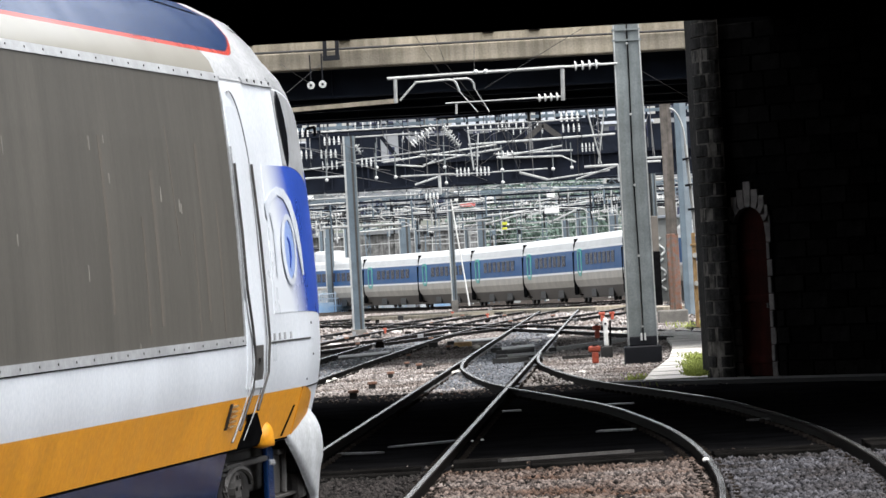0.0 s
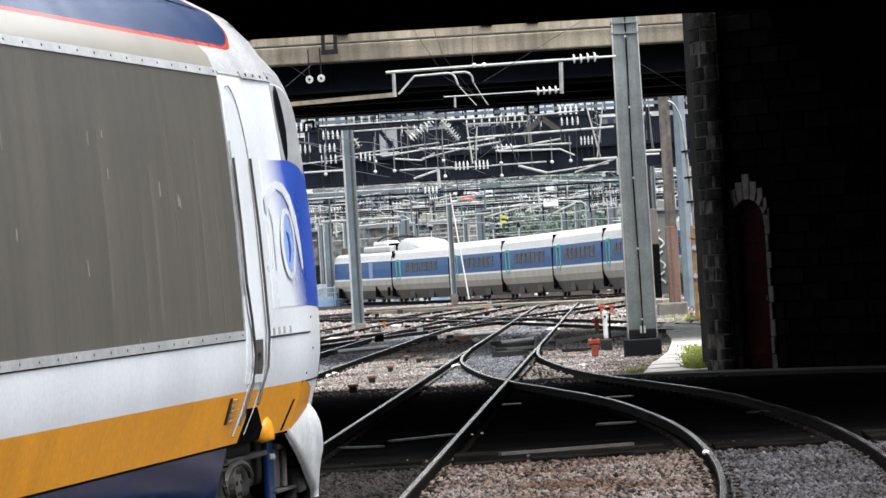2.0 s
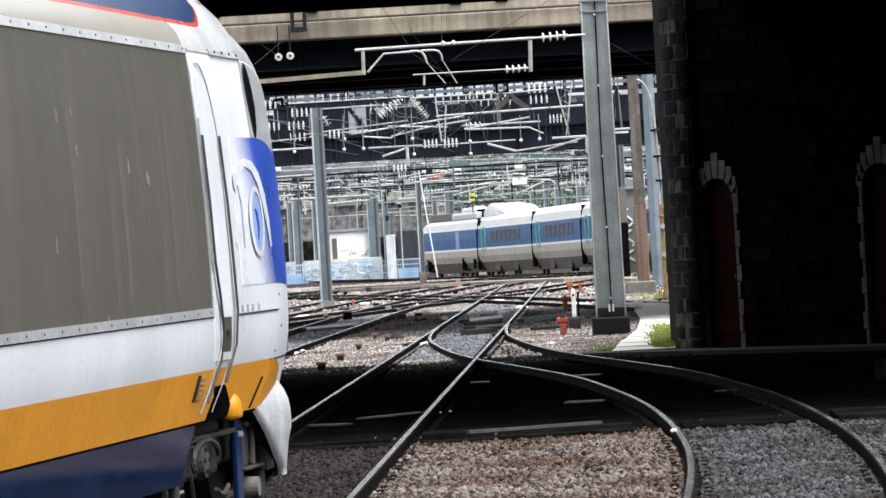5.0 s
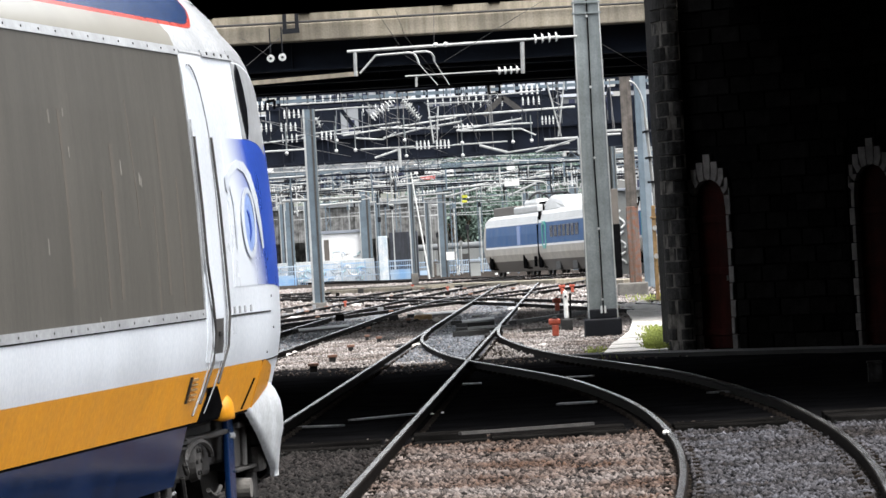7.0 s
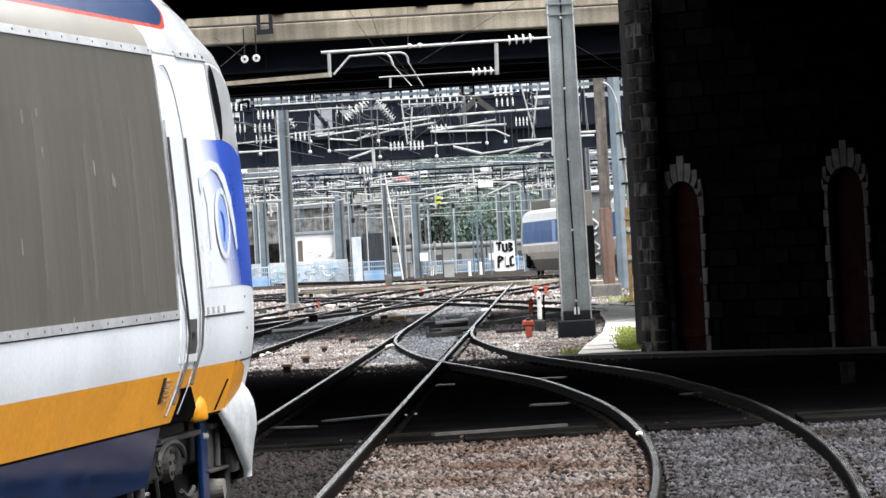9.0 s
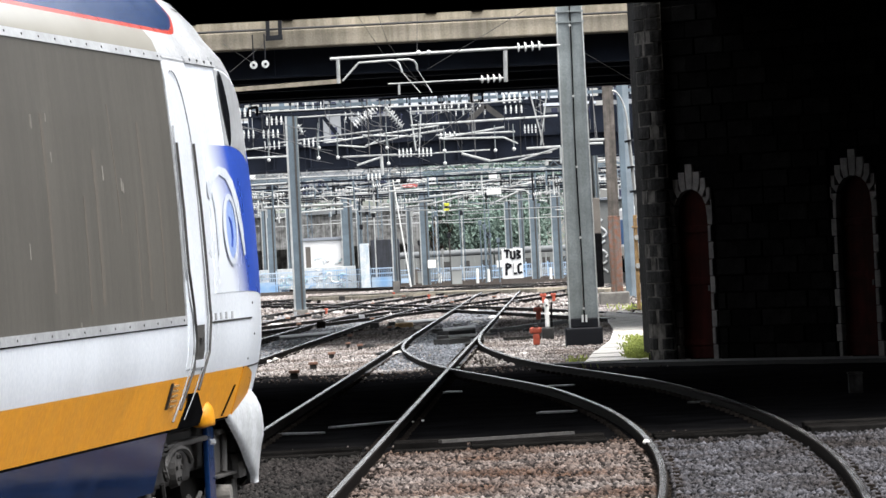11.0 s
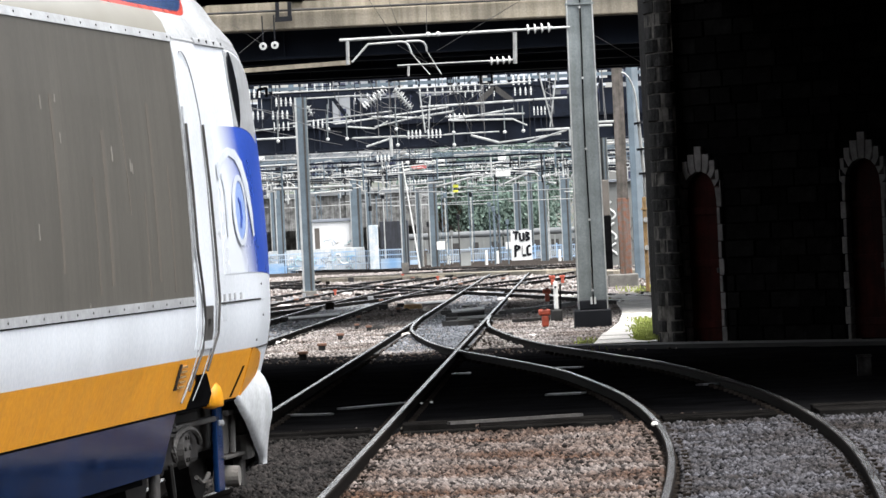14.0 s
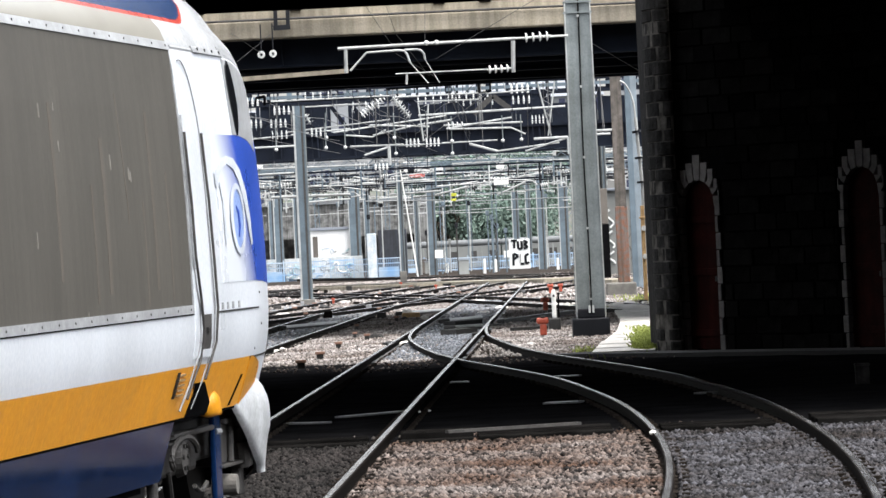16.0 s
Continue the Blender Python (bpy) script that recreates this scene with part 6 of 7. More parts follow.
# paved path, kerb line and weeds by the wall
def path():
    p = empty("pavement", Matrix(), "pale worn concrete path slabs beside the wall", "pavement", kind="structure")
    rows = [(81.0, 2.45, 3.48), (88, 2.86, 3.62), (95, 3.35, 4.05), (103, 3.72, 4.5), (111, 4.02, 4.9), (119, 4.2, 5.3), (127, 4.4, 5.8)]
    for (y0, a0, b0), (y1, a1, b1) in zip(rows, rows[1:]):
        n = 3
        for k in range(n):
            f0, f1 = k / n, (k + 1) / n - 0.006
            ys = (y0 + (y1 - y0) * f0, y0 + (y1 - y0) * f1)
            bm = bmesh.new()
            vs = []
            for z in (-0.2, -0.03 + 0.008 * ((k * 7) % 3)):
                for y, f in zip(ys, (f0, f1)):
                    l, r = a0 + (a1 - a0) * f, b0 + (b1 - b0) * f
                    vs += [bm.verts.new((l, y, z)), bm.verts.new((r, y, z))]
            for q in ((0, 1, 3, 2), (4, 6, 7, 5), (0, 4, 5, 1), (2, 3, 7, 6), (0, 2, 6, 4), (1, 5, 7, 3)):
                bm.faces.new([vs[i] for i in q])
            part("slab", bm, PALECONC, p)
    k = empty("kerb", Matrix(), "low dark kerb along the wall's foot", "kerb", kind="structure")
    d = (WALL_B - WALL_A).normalized()
    nrm = Vector((-d.y, d.x)) * -1
    bm = bmesh.new()
    a, b = WALL_A + nrm * 0.75 - d * 1.6, WALL_A + nrm * 0.75 + d * 9
    beam(bm, (a.x, a.y, -0.17), (b.x, b.y, -0.17), 0.9, 0.24)
    part("stone", bm, PALEMORTAR, k)


path()


def blades(name, label, spots, n, seed, hmin, hmax, mat, cat):
    rnd = random.Random(seed)
    verts, faces = [], []
    for _ in range(n):
        cx, cy, rx, ry, cz = rnd.choice(spots)
        x, y = rnd.gauss(cx, rx), rnd.gauss(cy, ry)
        h = rnd.uniform(hmin, hmax)
        a = rnd.uniform(0, 6.28)
        lx, ly = math.cos(a) * h * 0.45, math.sin(a) * h * 0.45
        w = rnd.uniform(0.005, 0.012)
        i = len(verts)
        z0 = cz
        verts += [(x - w, y, z0), (x + w, y, z0), (x + lx * 0.4 + w, y + ly * 0.4, z0 + h * 0.7), (x + lx * 0.4 - w, y + ly * 0.4, z0 + h * 0.7), (x + lx, y + ly, z0 + h)]
        faces += [(i, i + 1, i + 2, i + 3), (i + 3, i + 2, i + 4)]
    return tagged(poly_mesh(name, verts, faces, mat), label, cat, kind="stuff")


blades("weeds", "bright green weeds growing along the foot of the wall", [(3.36, 82.7, 0.07, 0.5, -0.06), (3.46, 84.6, 0.09, 1.0, -0.06), (3.60, 87.2, 0.10, 1.4, -0.06), (3.75, 90, 0.11, 1.5, -0.06), (4.0, 94, 0.14, 2, -0.06)], 8000, 5, 0.03, 0.11, GRASS, "weeds")
blades("weeds", "dry yellow-green weeds by a post and on ballast", [(5.2, 128, 0.35, 2, -0.1), (2.45, 84, 0.12, 1.5, -0.12), (5.6, 140, 0.3, 4, -0.1)], 500, 6, 0.03, 0.10, GRASS, "weeds")

# board crossing in front of the dark ground
def crossing():
    c = empty("board_crossing", Matrix(), "dark timber boards laid across the tracks", "board crossing")
    rnd = random.Random(8)
    def run(x0, x1, y, w, h):
        bm = bmesh.new()
        box(bm, x0, x1, y - w / 2, y + w / 2, -0.2, h, 0.012)
        part("board", bm, BOARD, c)
    for k in range(3):
        y = 50.7 + k * 0.42
        for x0, x1 in ((-8.0, -4.2), (-4.1, -2.22), (-1.9, -0.75), (-0.42, 0.32), (0.36, 1.72), (2.2, 3.35), (3.75, 5.4), (5.5, 8.0)):
            run(x0, x1, y + 0.1 * rnd.random(), 0.36, rnd.uniform(-0.10, 0.0) if k else rnd.uniform(-0.08, -0.02))
    # A strip added for the light caught along the boards' front edge.
    e = empty("steel_edge_strip", Matrix(), "thin grey strip added for the lit edge of the boards", "edge strip")
    bm = bmesh.new()
    a, b = (0.05, 50.0, 0.03), (1.38, 50.6, 0.03)
    beam(bm, a, b, 0.08, 0.03)
    part("strip", bm, GEARGREY, e)


crossing()
# Thin pale strips stand in for the wet ground's faint sheen.
for a, b, w in (((-1.74, 57.5, -0.09), (-1.28, 57.2, -0.09), 0.16), ((-1.18, 58.8, -0.09), (-0.43, 59.7, -0.09), 0.14), ((1.25, 60.3, -0.09), (1.68, 60.2, -0.09), 0.3), ((0.14, 70.3, -0.09), (0.41, 70.3, -0.09), 0.2),
                ((1.60, 70.8, -0.09), (1.96, 70.7, -0.09), 0.25), ((3.11, 61.2, -0.09), (3.32, 61.3, -0.09), 0.2)):
    s = empty("steel_offcut", Matrix(), "flat pale strip for wet sheen on black ground", "steel strip", "steel strips on the ground")
    bm = bmesh.new()
    beam(bm, a, b, w, 0.02)
    part("strip", bm, WETSHEEN, s)


# ---- overhead arms, insulators and wires of the yard ----
def yard_arm(p, q, r, ins, drop=None):
    c = empty("cantilever_arm", Matrix(), "pale tubular overhead arm with white insulators", "cantilever", "cantilever arms")
    r *= 0.78
    bm = bmesh.new()
    tube(bm, p, q, r, 6)
    part("tube", bm, TUBE, c)
    P, Q = Vector(p), Vector(q)
    if ins:
        k = (Q - P).normalized()
        insulator(tuple(P + k * 0.1), tuple(P + k * (0.1 + 0.17 * ins)), ins, 0.13, c)
    if drop:
        bm = bmesh.new()
        tube(bm, Q, Q + Vector(drop), r * 0.8, 6)
        part("drop_tube", bm, TUBE, c)
    M = (P + Q) / 2
    y, z = min(SPANS, key=lambda s: abs(s[0] - M.y))
    bm = bmesh.new()
    tube(bm, M, (M.x, y, z), 0.014, 5)
    part("hanger_rod", bm, WIRE, c)
    return c


# dark span beams from which the arms hang
SPANS = ((152, 6.45), (183, 7.3), (190, 7.55), (232, 5.9), (246, 6.1), (260, 6.3))
for y, z in SPANS:
    s = empty("span_beam", Matrix.Translation((0, y, z)), "slender dark span beam over the tracks", "span beam", "span beams")
    bm = bmesh.new()
    box(bm, -20, 20, -0.06, 0.06, -0.02, 0.16)
    part("beam", bm, DARKSTEEL, s)
    for x in (-19.8, 19.8):
        bm = bmesh.new()
        box(bm, x - 0.15, x + 0.15, -0.15, 0.15, -z - 1.0, 0.16)
        part("leg", bm, DARKSTEEL, s)


for p, q, r, ins, drop in (
        ((-6.45, 185.0, 5.71), (-2.82, 185.0, 5.94), 0.035, 0, None), ((-6.19, 180.0, 5.30), (-4.58, 180.0, 5.31), 0.045, 0, None), ((-5.34, 190.0, 6.01), (-1.40, 190.0, 6.31), 0.035, 0, None),
        ((-3.64, 195.0, 6.03), (0.74, 195.0, 6.48), 0.04, 0, None), ((-3.05, 188.0, 5.76), (-2.05, 188.0, 5.65), 0.04, 0, (0.5, 0, 0.25)), ((-2.04, 188.0, 5.71), (-0.45, 188.0, 6.01), 0.04, 0, None),
        ((-2.18, 192.0, 6.18), (0.07, 192.0, 6.03), 0.04, 0, None), ((-2.81, 182.0, 5.22), (-0.88, 182.0, 5.21), 0.045, 0, None), ((-2.35, 185.0, 4.94), (-1.41, 185.0, 5.21), 0.05, 0, (0, 0, -0.5)),
        ((-1.42, 181.0, 5.18), (-1.41, 181.0, 4.49), 0.07, 0, None), ((-0.32, 183.0, 6.25), (5.00, 183.0, 6.35), 0.05, 0, None), ((-0.35, 186.0, 5.97), (0.91, 186.0, 6.11), 0.05, 0, None),
        ((0.68, 184.0, 5.75), (3.06, 184.0, 6.05), 0.045, 0, None), ((0.59, 188.0, 5.96), (3.53, 188.0, 5.95), 0.045, 4, None), ((0.77, 182.0, 5.69), (3.00, 182.0, 5.64), 0.045, 0, (0.5, 0, -0.25)),
        ((-1.13, 190.0, 5.32), (2.59, 190.0, 5.36), 0.035, 0, None), ((1.46, 182.0, 5.13), (2.46, 182.0, 4.82), 0.06, 0, None), ((2.51, 186.0, 4.88), (4.81, 186.0, 5.10), 0.04, 0, None),
        ((3.51, 184.0, 4.80), (4.97, 184.0, 5.20), 0.045, 0, None), ((3.78, 181.0, 5.18), (4.99, 181.0, 5.19), 0.06, 0, (0, 0, -0.6)), ((-4.59, 150.0, 6.10), (-1.07, 150.0, 6.11), 0.028, 0, None),
        ((-0.91, 150.0, 6.06), (1.77, 150.0, 6.07), 0.03, 0, None), ((-3.72, 155.0, 6.02), (-1.99, 155.0, 6.04), 0.03, 0, None), ((-0.25, 152.0, 5.95), (1.62, 152.0, 5.93), 0.03, 0, None),
        ((1.75, 148.0, 5.99), (2.91, 148.0, 6.03), 0.03, 0, None), ((5.88, 180.0, 5.35), (6.68, 180.0, 5.35), 0.06, 0, None), ((6.04, 182.0, 5.26), (6.55, 182.0, 5.26), 0.05, 0, None),
        ((-7.97, 230.0, 4.99), (-6.17, 230.0, 5.01), 0.05, 0, None), ((-7.63, 228.0, 5.21), (-2.79, 228.0, 5.19), 0.045, 0, None), ((-7.40, 235.0, 3.97), (-3.73, 235.0, 3.96), 0.08, 0, None),
        ((-5.83, 240.0, 3.72), (-3.82, 240.0, 3.79), 0.05, 0, None), ((-8.33, 240.0, 4.86), (-5.40, 240.0, 4.45), 0.04, 0, None), ((-3.32, 245.0, 4.54), (-0.03, 245.0, 4.58), 0.05, 0, None),
        ((-2.02, 250.0, 3.97), (0.50, 250.0, 4.05), 0.06, 0, None), ((0.24, 260.0, 4.37), (3.44, 260.0, 4.46), 0.05, 0, None), ((0.21, 250.0, 3.86), (1.90, 250.0, 4.20), 0.06, 0, None),
        ((3.41, 260.0, 3.79), (4.89, 260.0, 4.39), 0.06, 0, None), ((4.18, 270.0, 4.64), (6.61, 270.0, 5.07), 0.05, 0, None), ((4.52, 255.0, 4.64), (6.38, 255.0, 4.81), 0.05, 0, None),
        ((-2.86, 232.0, 4.83), (-1.82, 232.0, 4.99), 0.05, 0, None), ((-1.61, 240.0, 5.08), (-0.00, 240.0, 5.11), 0.05, 0, None), ((1.07, 240.0, 5.22), (3.76, 240.0, 5.23), 0.04, 0, None)):
    yard_arm(p, q, r, ins, drop)


def insulator_set(p, n, r, gap=0.26, label="row of white porcelain insulators on a beam"):
    c = empty("insulator_row", Matrix.Translation(p), label, "insulators", "insulator rows")
    bm = bmesh.new()
    tube(bm, (-0.1, 0, 0), (gap * n, 0, 0), 0.03, 6)
    part("rod", bm, DARKSTEEL, c)
    for i in range(n):
        bm = bmesh.new()
        zs, rs = [], []
        for z, rr in ((-0.11, r * 0.30), (-0.02, r * 0.42), (0.07, r * 0.36), (0.14, r * 0.2)):
            zs += [z - 0.03, z + 0.03]
            rs += [rr, rr * 0.6]
        sweep(bm, [(i * gap, 0, z) for z in zs], rs, 8)
        part("insulator", bm, PORCELAIN, c)
    bm = bmesh.new()
    tube(bm, (0, 0.03, 1.2), (0, 0.03, -0.95), 0.015, 5)
    tube(bm, (0, 0.03, 0.3), (0, 3.0, 0.3), 0.02, 5)
    part("support_rod", bm, DARKSTEEL, c)


for p, n, r, g in (((-5.61, 182.0, 6.17), 4, 0.13, 0.17), ((-5.62, 183.0, 5.78), 4, 0.11, 0.17), ((-4.18, 182.5, 5.80), 4, 0.12, 0.16), ((-0.78, 182.5, 5.26), 4, 0.13, 0.14), ((-0.06, 181.0, 5.22), 4, 0.13, 0.14),
                   ((-6.39, 184.0, 6.24), 3, 0.12, 0.17), ((-6.43, 182.0, 6.98), 3, 0.15, 0.18), ((-5.47, 182.0, 6.63), 4, 0.13, 0.17), ((2.70, 160.0, 6.42), 4, 0.14, 0.17), ((3.25, 190.0, 6.82), 4, 0.12, 0.2),
                   ((3.77, 182.0, 5.89), 4, 0.1, 0.13), ((-2.42, 228.0, 5.07), 4, 0.18, 0.17), ((-0.33, 200.0, 7.24), 6, 0.1, 0.3), ((1.02, 200.0, 7.32), 6, 0.12, 0.28), ((-2.90, 200.0, 7.14), 5, 0.1, 0.25),
                   ((-4.68, 196.0, 7.52), 5, 0.1, 0.3), ((1.53, 210.0, 7.33), 5, 0.1, 0.3), ((-3.48, 240.0, 5.33), 4, 0.1, 0.2)):
    insulator_set(p, n, r, g)

for p in ((-3.67, 183.0, 5.61), (-3.68, 182.0, 5.22), (-2.99, 182.0, 5.21), (-1.21, 182.0, 5.47), (-1.18, 182.0, 4.90), (0.85, 182.0, 5.26), (0.85, 182.0, 4.81), (2.68, 182.0, 5.19), (3.35, 182.0, 5.20), (-5.47, 182.0, 5.24), (2.56, 240.0, 4.30)):
    k = empty("round_insulator", Matrix.Translation(p), "white round insulator hanging below a girder", "insulator", "round insulators under the bridge")
    bm = bmesh.new()
    bmesh.ops.create_icosphere(bm, subdivisions=2, radius=0.068)
    part("disc", bm, PORCELAIN, k, smooth=True)
    bm = bmesh.new()
    tube(bm, (0, 0, 0.05), (0, 0, 0.9), 0.02, 5)
    part("rod", bm, STEEL, k)

# slanting ladders of white insulators and pale struts
for a, b, n in (((-2.36, 183.0, 6.34), (-1.52, 183.0, 7.02), 9), ((-1.21, 183.0, 6.96), (-0.63, 183.0, 6.20), 9), ((-4.47, 186.0, 6.55), (-4.28, 186.0, 6.19), 3)):
    c = empty("insulator_chain", Matrix(), "slanting chain of white insulators", "insulators", "insulator rows")
    insulator(a, b, n, 0.16, c)
for a, b in (((2.41, 184.0, 6.86), (3.07, 184.0, 6.32)), ((2.41, 184.0, 6.86), (1.69, 184.0, 6.24))):
    c = empty("steel_strut", Matrix(), "grey steel strut of a gantry", "strut", "gantry struts")
    bm = bmesh.new()
    beam(bm, a, b, 0.1, 0.2)
    part("bar", bm, GEARGREY, c)
for (x0, x1), (x2, x3), z1, z0 in (((-0.30, 0.06), (-0.17, -0.06), 6.65, 5.32), ((4.02, 4.66), (4.44, 4.34), 7.3, 5.31)):
    c = empty("tapered_lattice", Matrix(), "slender pale lattice bracket tapering downwards", "lattice", "gantry struts")
    for a, b in (((x0, 183, z1), (x2, 183, z0)), ((x1, 183, z1), (x3, 183, z0))):
        bm = bmesh.new()
        tube(bm, a, b, 0.026, 6)
        part("leg", bm, TUBE, c)
    bm = bmesh.new()
    sweep(bm, [((x0 + (x2 - x0) * t) if k % 2 else (x1 + (x3 - x1) * t), 183, z1 + (z0 - z1) * t) for k, t in enumerate(lin(0, 1, 9))], 0.014, 5)
    part("lacing", bm, TUBE, c)


def gantries():
    """Light lattice beams between the far masts."""
    rnd = random.Random(14)
    for y, z in ((232, 5.0), (246, 5.3), (262, 4.6), (285, 5.4), (305, 4.9), (330, 5.9), (352, 5.2), (385, 6.4)):
        g = empty("gantry", Matrix.Translation((0, y, z)), "light lattice gantry beam across the tracks", "gantry", "gantries of the yard")
        for k in (0, 0.55):
            bm = bmesh.new()
            beam(bm, (-18, 0, k), (16, 0, k), 0.09, 0.09)
            part("chord", bm, DARKSTEEL if y in (232, 262, 305, 352) else FARSTEEL, g)
        bm = bmesh.new()
        sweep(bm, [(-18 + 0.62 * k, 0, 0.55 * (k % 2)) for k in range(55)], 0.022, 4)
        part("lacing", bm, FARSTEEL, g)
        for _ in range(15):
            x = rnd.uniform(-13, 12)
            bm = bmesh.new()
            w = rnd.choice((-1, 1)) * rnd.uniform(1.0, 2.6)
            drop = rnd.uniform(0.5, 1.4)
            tube(bm, (x, -0.1, 0.0), (x, -0.1, -drop), 0.045, 6)
            part("hanger", bm, rnd.choice((TUBE, FARSTEEL, BLACKP)), g)
            bm = bmesh.new()
            zz = -rnd.uniform(0.15, drop - 0.2)
            end = Vector((x + w, -0.1, zz + rnd.uniform(-0.2, 0.35)))
            sweep(bm, [(x, -0.1, zz), end, end + Vector((0.12 * w, 0, -0.22))], 0.027, 6)
            part("arm", bm, rnd.choice((TUBE, TUBE, FARSTEEL, GEARGREY)), g)
            bm = bmesh.new()
            discs(bm, (x, -0.1, zz), tuple(Vector((x, -0.1, zz)).lerp(end, 0.32)), 4, 0.12)
            part("insulator", bm, rnd.choice((PORCELAIN, PORCELAIN, BLACKP)), g)
            if rnd.random() < 0.35:
                bm = bmesh.new()
                bw = rnd.uniform(0.12, 0.4)
                box(bm, x - bw, x + bw, -0.2, 0.1, 0.6, 0.6 + rnd.uniform(0.15, 0.4), 0.02)
                part("fitting_box", bm, rnd.choice((WHITEP, FARGREY, BLACKP, TUBE)), g)


gantries()


def wires():
    rnd = random.Random(31)
    bm = bmesh.new()
    for x0, x1, z0, z1 in ((-2.4, 4.4, 5.25, 5.3), (-1.7, -0.2, 5.5, 5.0), (0.6, 3.4, 5.6, 5.1), (-5.0, 2.0, 5.4, 5.0), (1.8, -4, 5.7, 5.2), (-8, 3, 5.5, 5.2), (4.5, 9, 5.6, 5.2)):
        n = 14
        for h in (0.0, 0.9):
            last = None
            for i in range(n + 1):
                t = i / n
                y = 132 + t * 182
                sag = 0.45 * abs(math.sin(t * math.pi * 4)) if h else 0
                p = Vector((x0 + (x1 - x0) * t, y, z0 + (z1 - z0) * t + h - sag))
                if last:
                    tube(bm, last, p, 0.011, 4)
                    if h:
                        tube(bm, p, (p.x, p.y, z0 + (z1 - z0) * t), 0.006, 4)
                last = p
    w = part("overhead_wires", bm, WIRE, None)
    tagged(w, "thin dark overhead wires with droppers", "wires", kind="stuff")
    bm = bmesh.new()
    for a, b in (((-0.73, 98.0, 6.54), (-0.55, 101.0, 6.00)), ((-0.55, 101.0, 6.00), (0.09, 104.0, 5.21)), ((1.99, 90.0, 6.05), (0.20, 96.0, 5.28)), ((-1.16, 98.0, 6.56), (-0.56, 99.0, 5.59)), ((0.06, 97.0, 6.46), (0.02, 97.0, 5.60)), ((3.22, 98.0, 5.54), (4.72, 112.0, 5.37)),
                 ((-0.54, 96.0, 5.43), (0.25, 100.0, 5.03)), ((-3.78, 100.0, 6.11), (-3.26, 104.0, 5.78)), ((-3.06, 102.0, 6.15), (-3.77, 102.0, 5.62))):
        tube(bm, a, b, 0.0055, 5)
    w = part("stay_wires", bm, WIRE, None)
    tagged(w, "thin slanting stay wires below the bridges", "wires", kind="stuff")
    bm = bmesh.new()
    for _ in range(70):
        y = rnd.uniform(225, 420)
        x, z = rnd.uniform(-14, 12), rnd.uniform(3.2, 7.5)
        dx = rnd.uniform(3, 14) * rnd.choice((-1, 1))
        tube(bm, (x, y, z), (x + dx, y + rnd.uniform(-3, 30), z + rnd.uniform(-0.3, 0.3)), 0.025, 4)
    w = part("cross_wires", bm, TUBE, None)
    tagged(w, "pale span wires over the far tracks", "wires", kind="stuff")


wires()


# ---- far side of the yard ----
def wagon_row():
    for i in range(3):
        x0 = -3.9 + i * 9.3
        y0 = 402 - i * 3.0
        w = empty("grey_wagon", Matrix.Translation((x0, y0, -1.9)) @ Matrix.Rotation(radians(-4), 4, "Z"), "grey ribbed wagon with a pale curved roof", "wagon", "grey wagons")
        bm = bmesh.new()
        box(bm, 0, 9.1, 0, 2.8, 0.4, 2.7, 0.05)
        part("body", bm, FARGREY, w)
        bm = bmesh.new()
        box(bm, -0.1, 9.2, -0.1, 2.9, 2.7, 3.2, 0.22)
        part("roof", bm, FARSTONE, w, "", True)
        for k in range(10):
            bm = bmesh.new()
            box(bm, 0.3 + k * 0.92, 0.42 + k * 0.92, -0.1, 0.0, 0.5, 2.65)
            part("rib", bm, FARGREY, w)
        for k in range(6):
            bm = bmesh.new()
            box(bm, 0.75 + k * 1.5, 1.35 + k * 1.5, -0.04, 0.0, 1.5, 2.3)
            part("dark_panel", bm, GEARGREY, w)


wagon_row()


def blue_fence(x0, x1, y, z):
    f = empty("blue_fence", Matrix.Translation((0, y, z)), "light blue metal mesh fence panels", "fence", "blue fences")
    x = x0
    k = 0
    while x < x1:
        bm = bmesh.new()
        box(bm, x - 0.05, x + 0.05, -0.05, 0.05, 0, 1.75)
        part("post", bm, BLUEFENCE, f)
        for zz in (0.1, 0.75, 1.25, 1.6):
            bm = bmesh.new()
            beam(bm, (x, 0, zz), (x + 1.6, 0, zz), 0.05, 0.06)
            part("rail", bm, BLUEFENCE, f)
        if k % 5 == 1:
            bm = bmesh.new()
            box(bm, x + 0.1, x + 1.5, -0.02, 0.02, 0.15, 1.0)
            part("sheet", bm, BLUEFENCE, f)
        bm = bmesh.new()
        xx = x + 0.12
        while xx < x + 1.55:
            box(bm, xx, xx + 0.03, -0.015, 0.015, 0.1, 1.6)
            xx += 0.13
        part("mesh_panel", bm, BLUEFENCE, f)
        x += 1.6
        k += 1


blue_fence(-3.9, 11.5, 372, -1.55)
blue_fence(-13.5, -3.8, 347, -1.2)


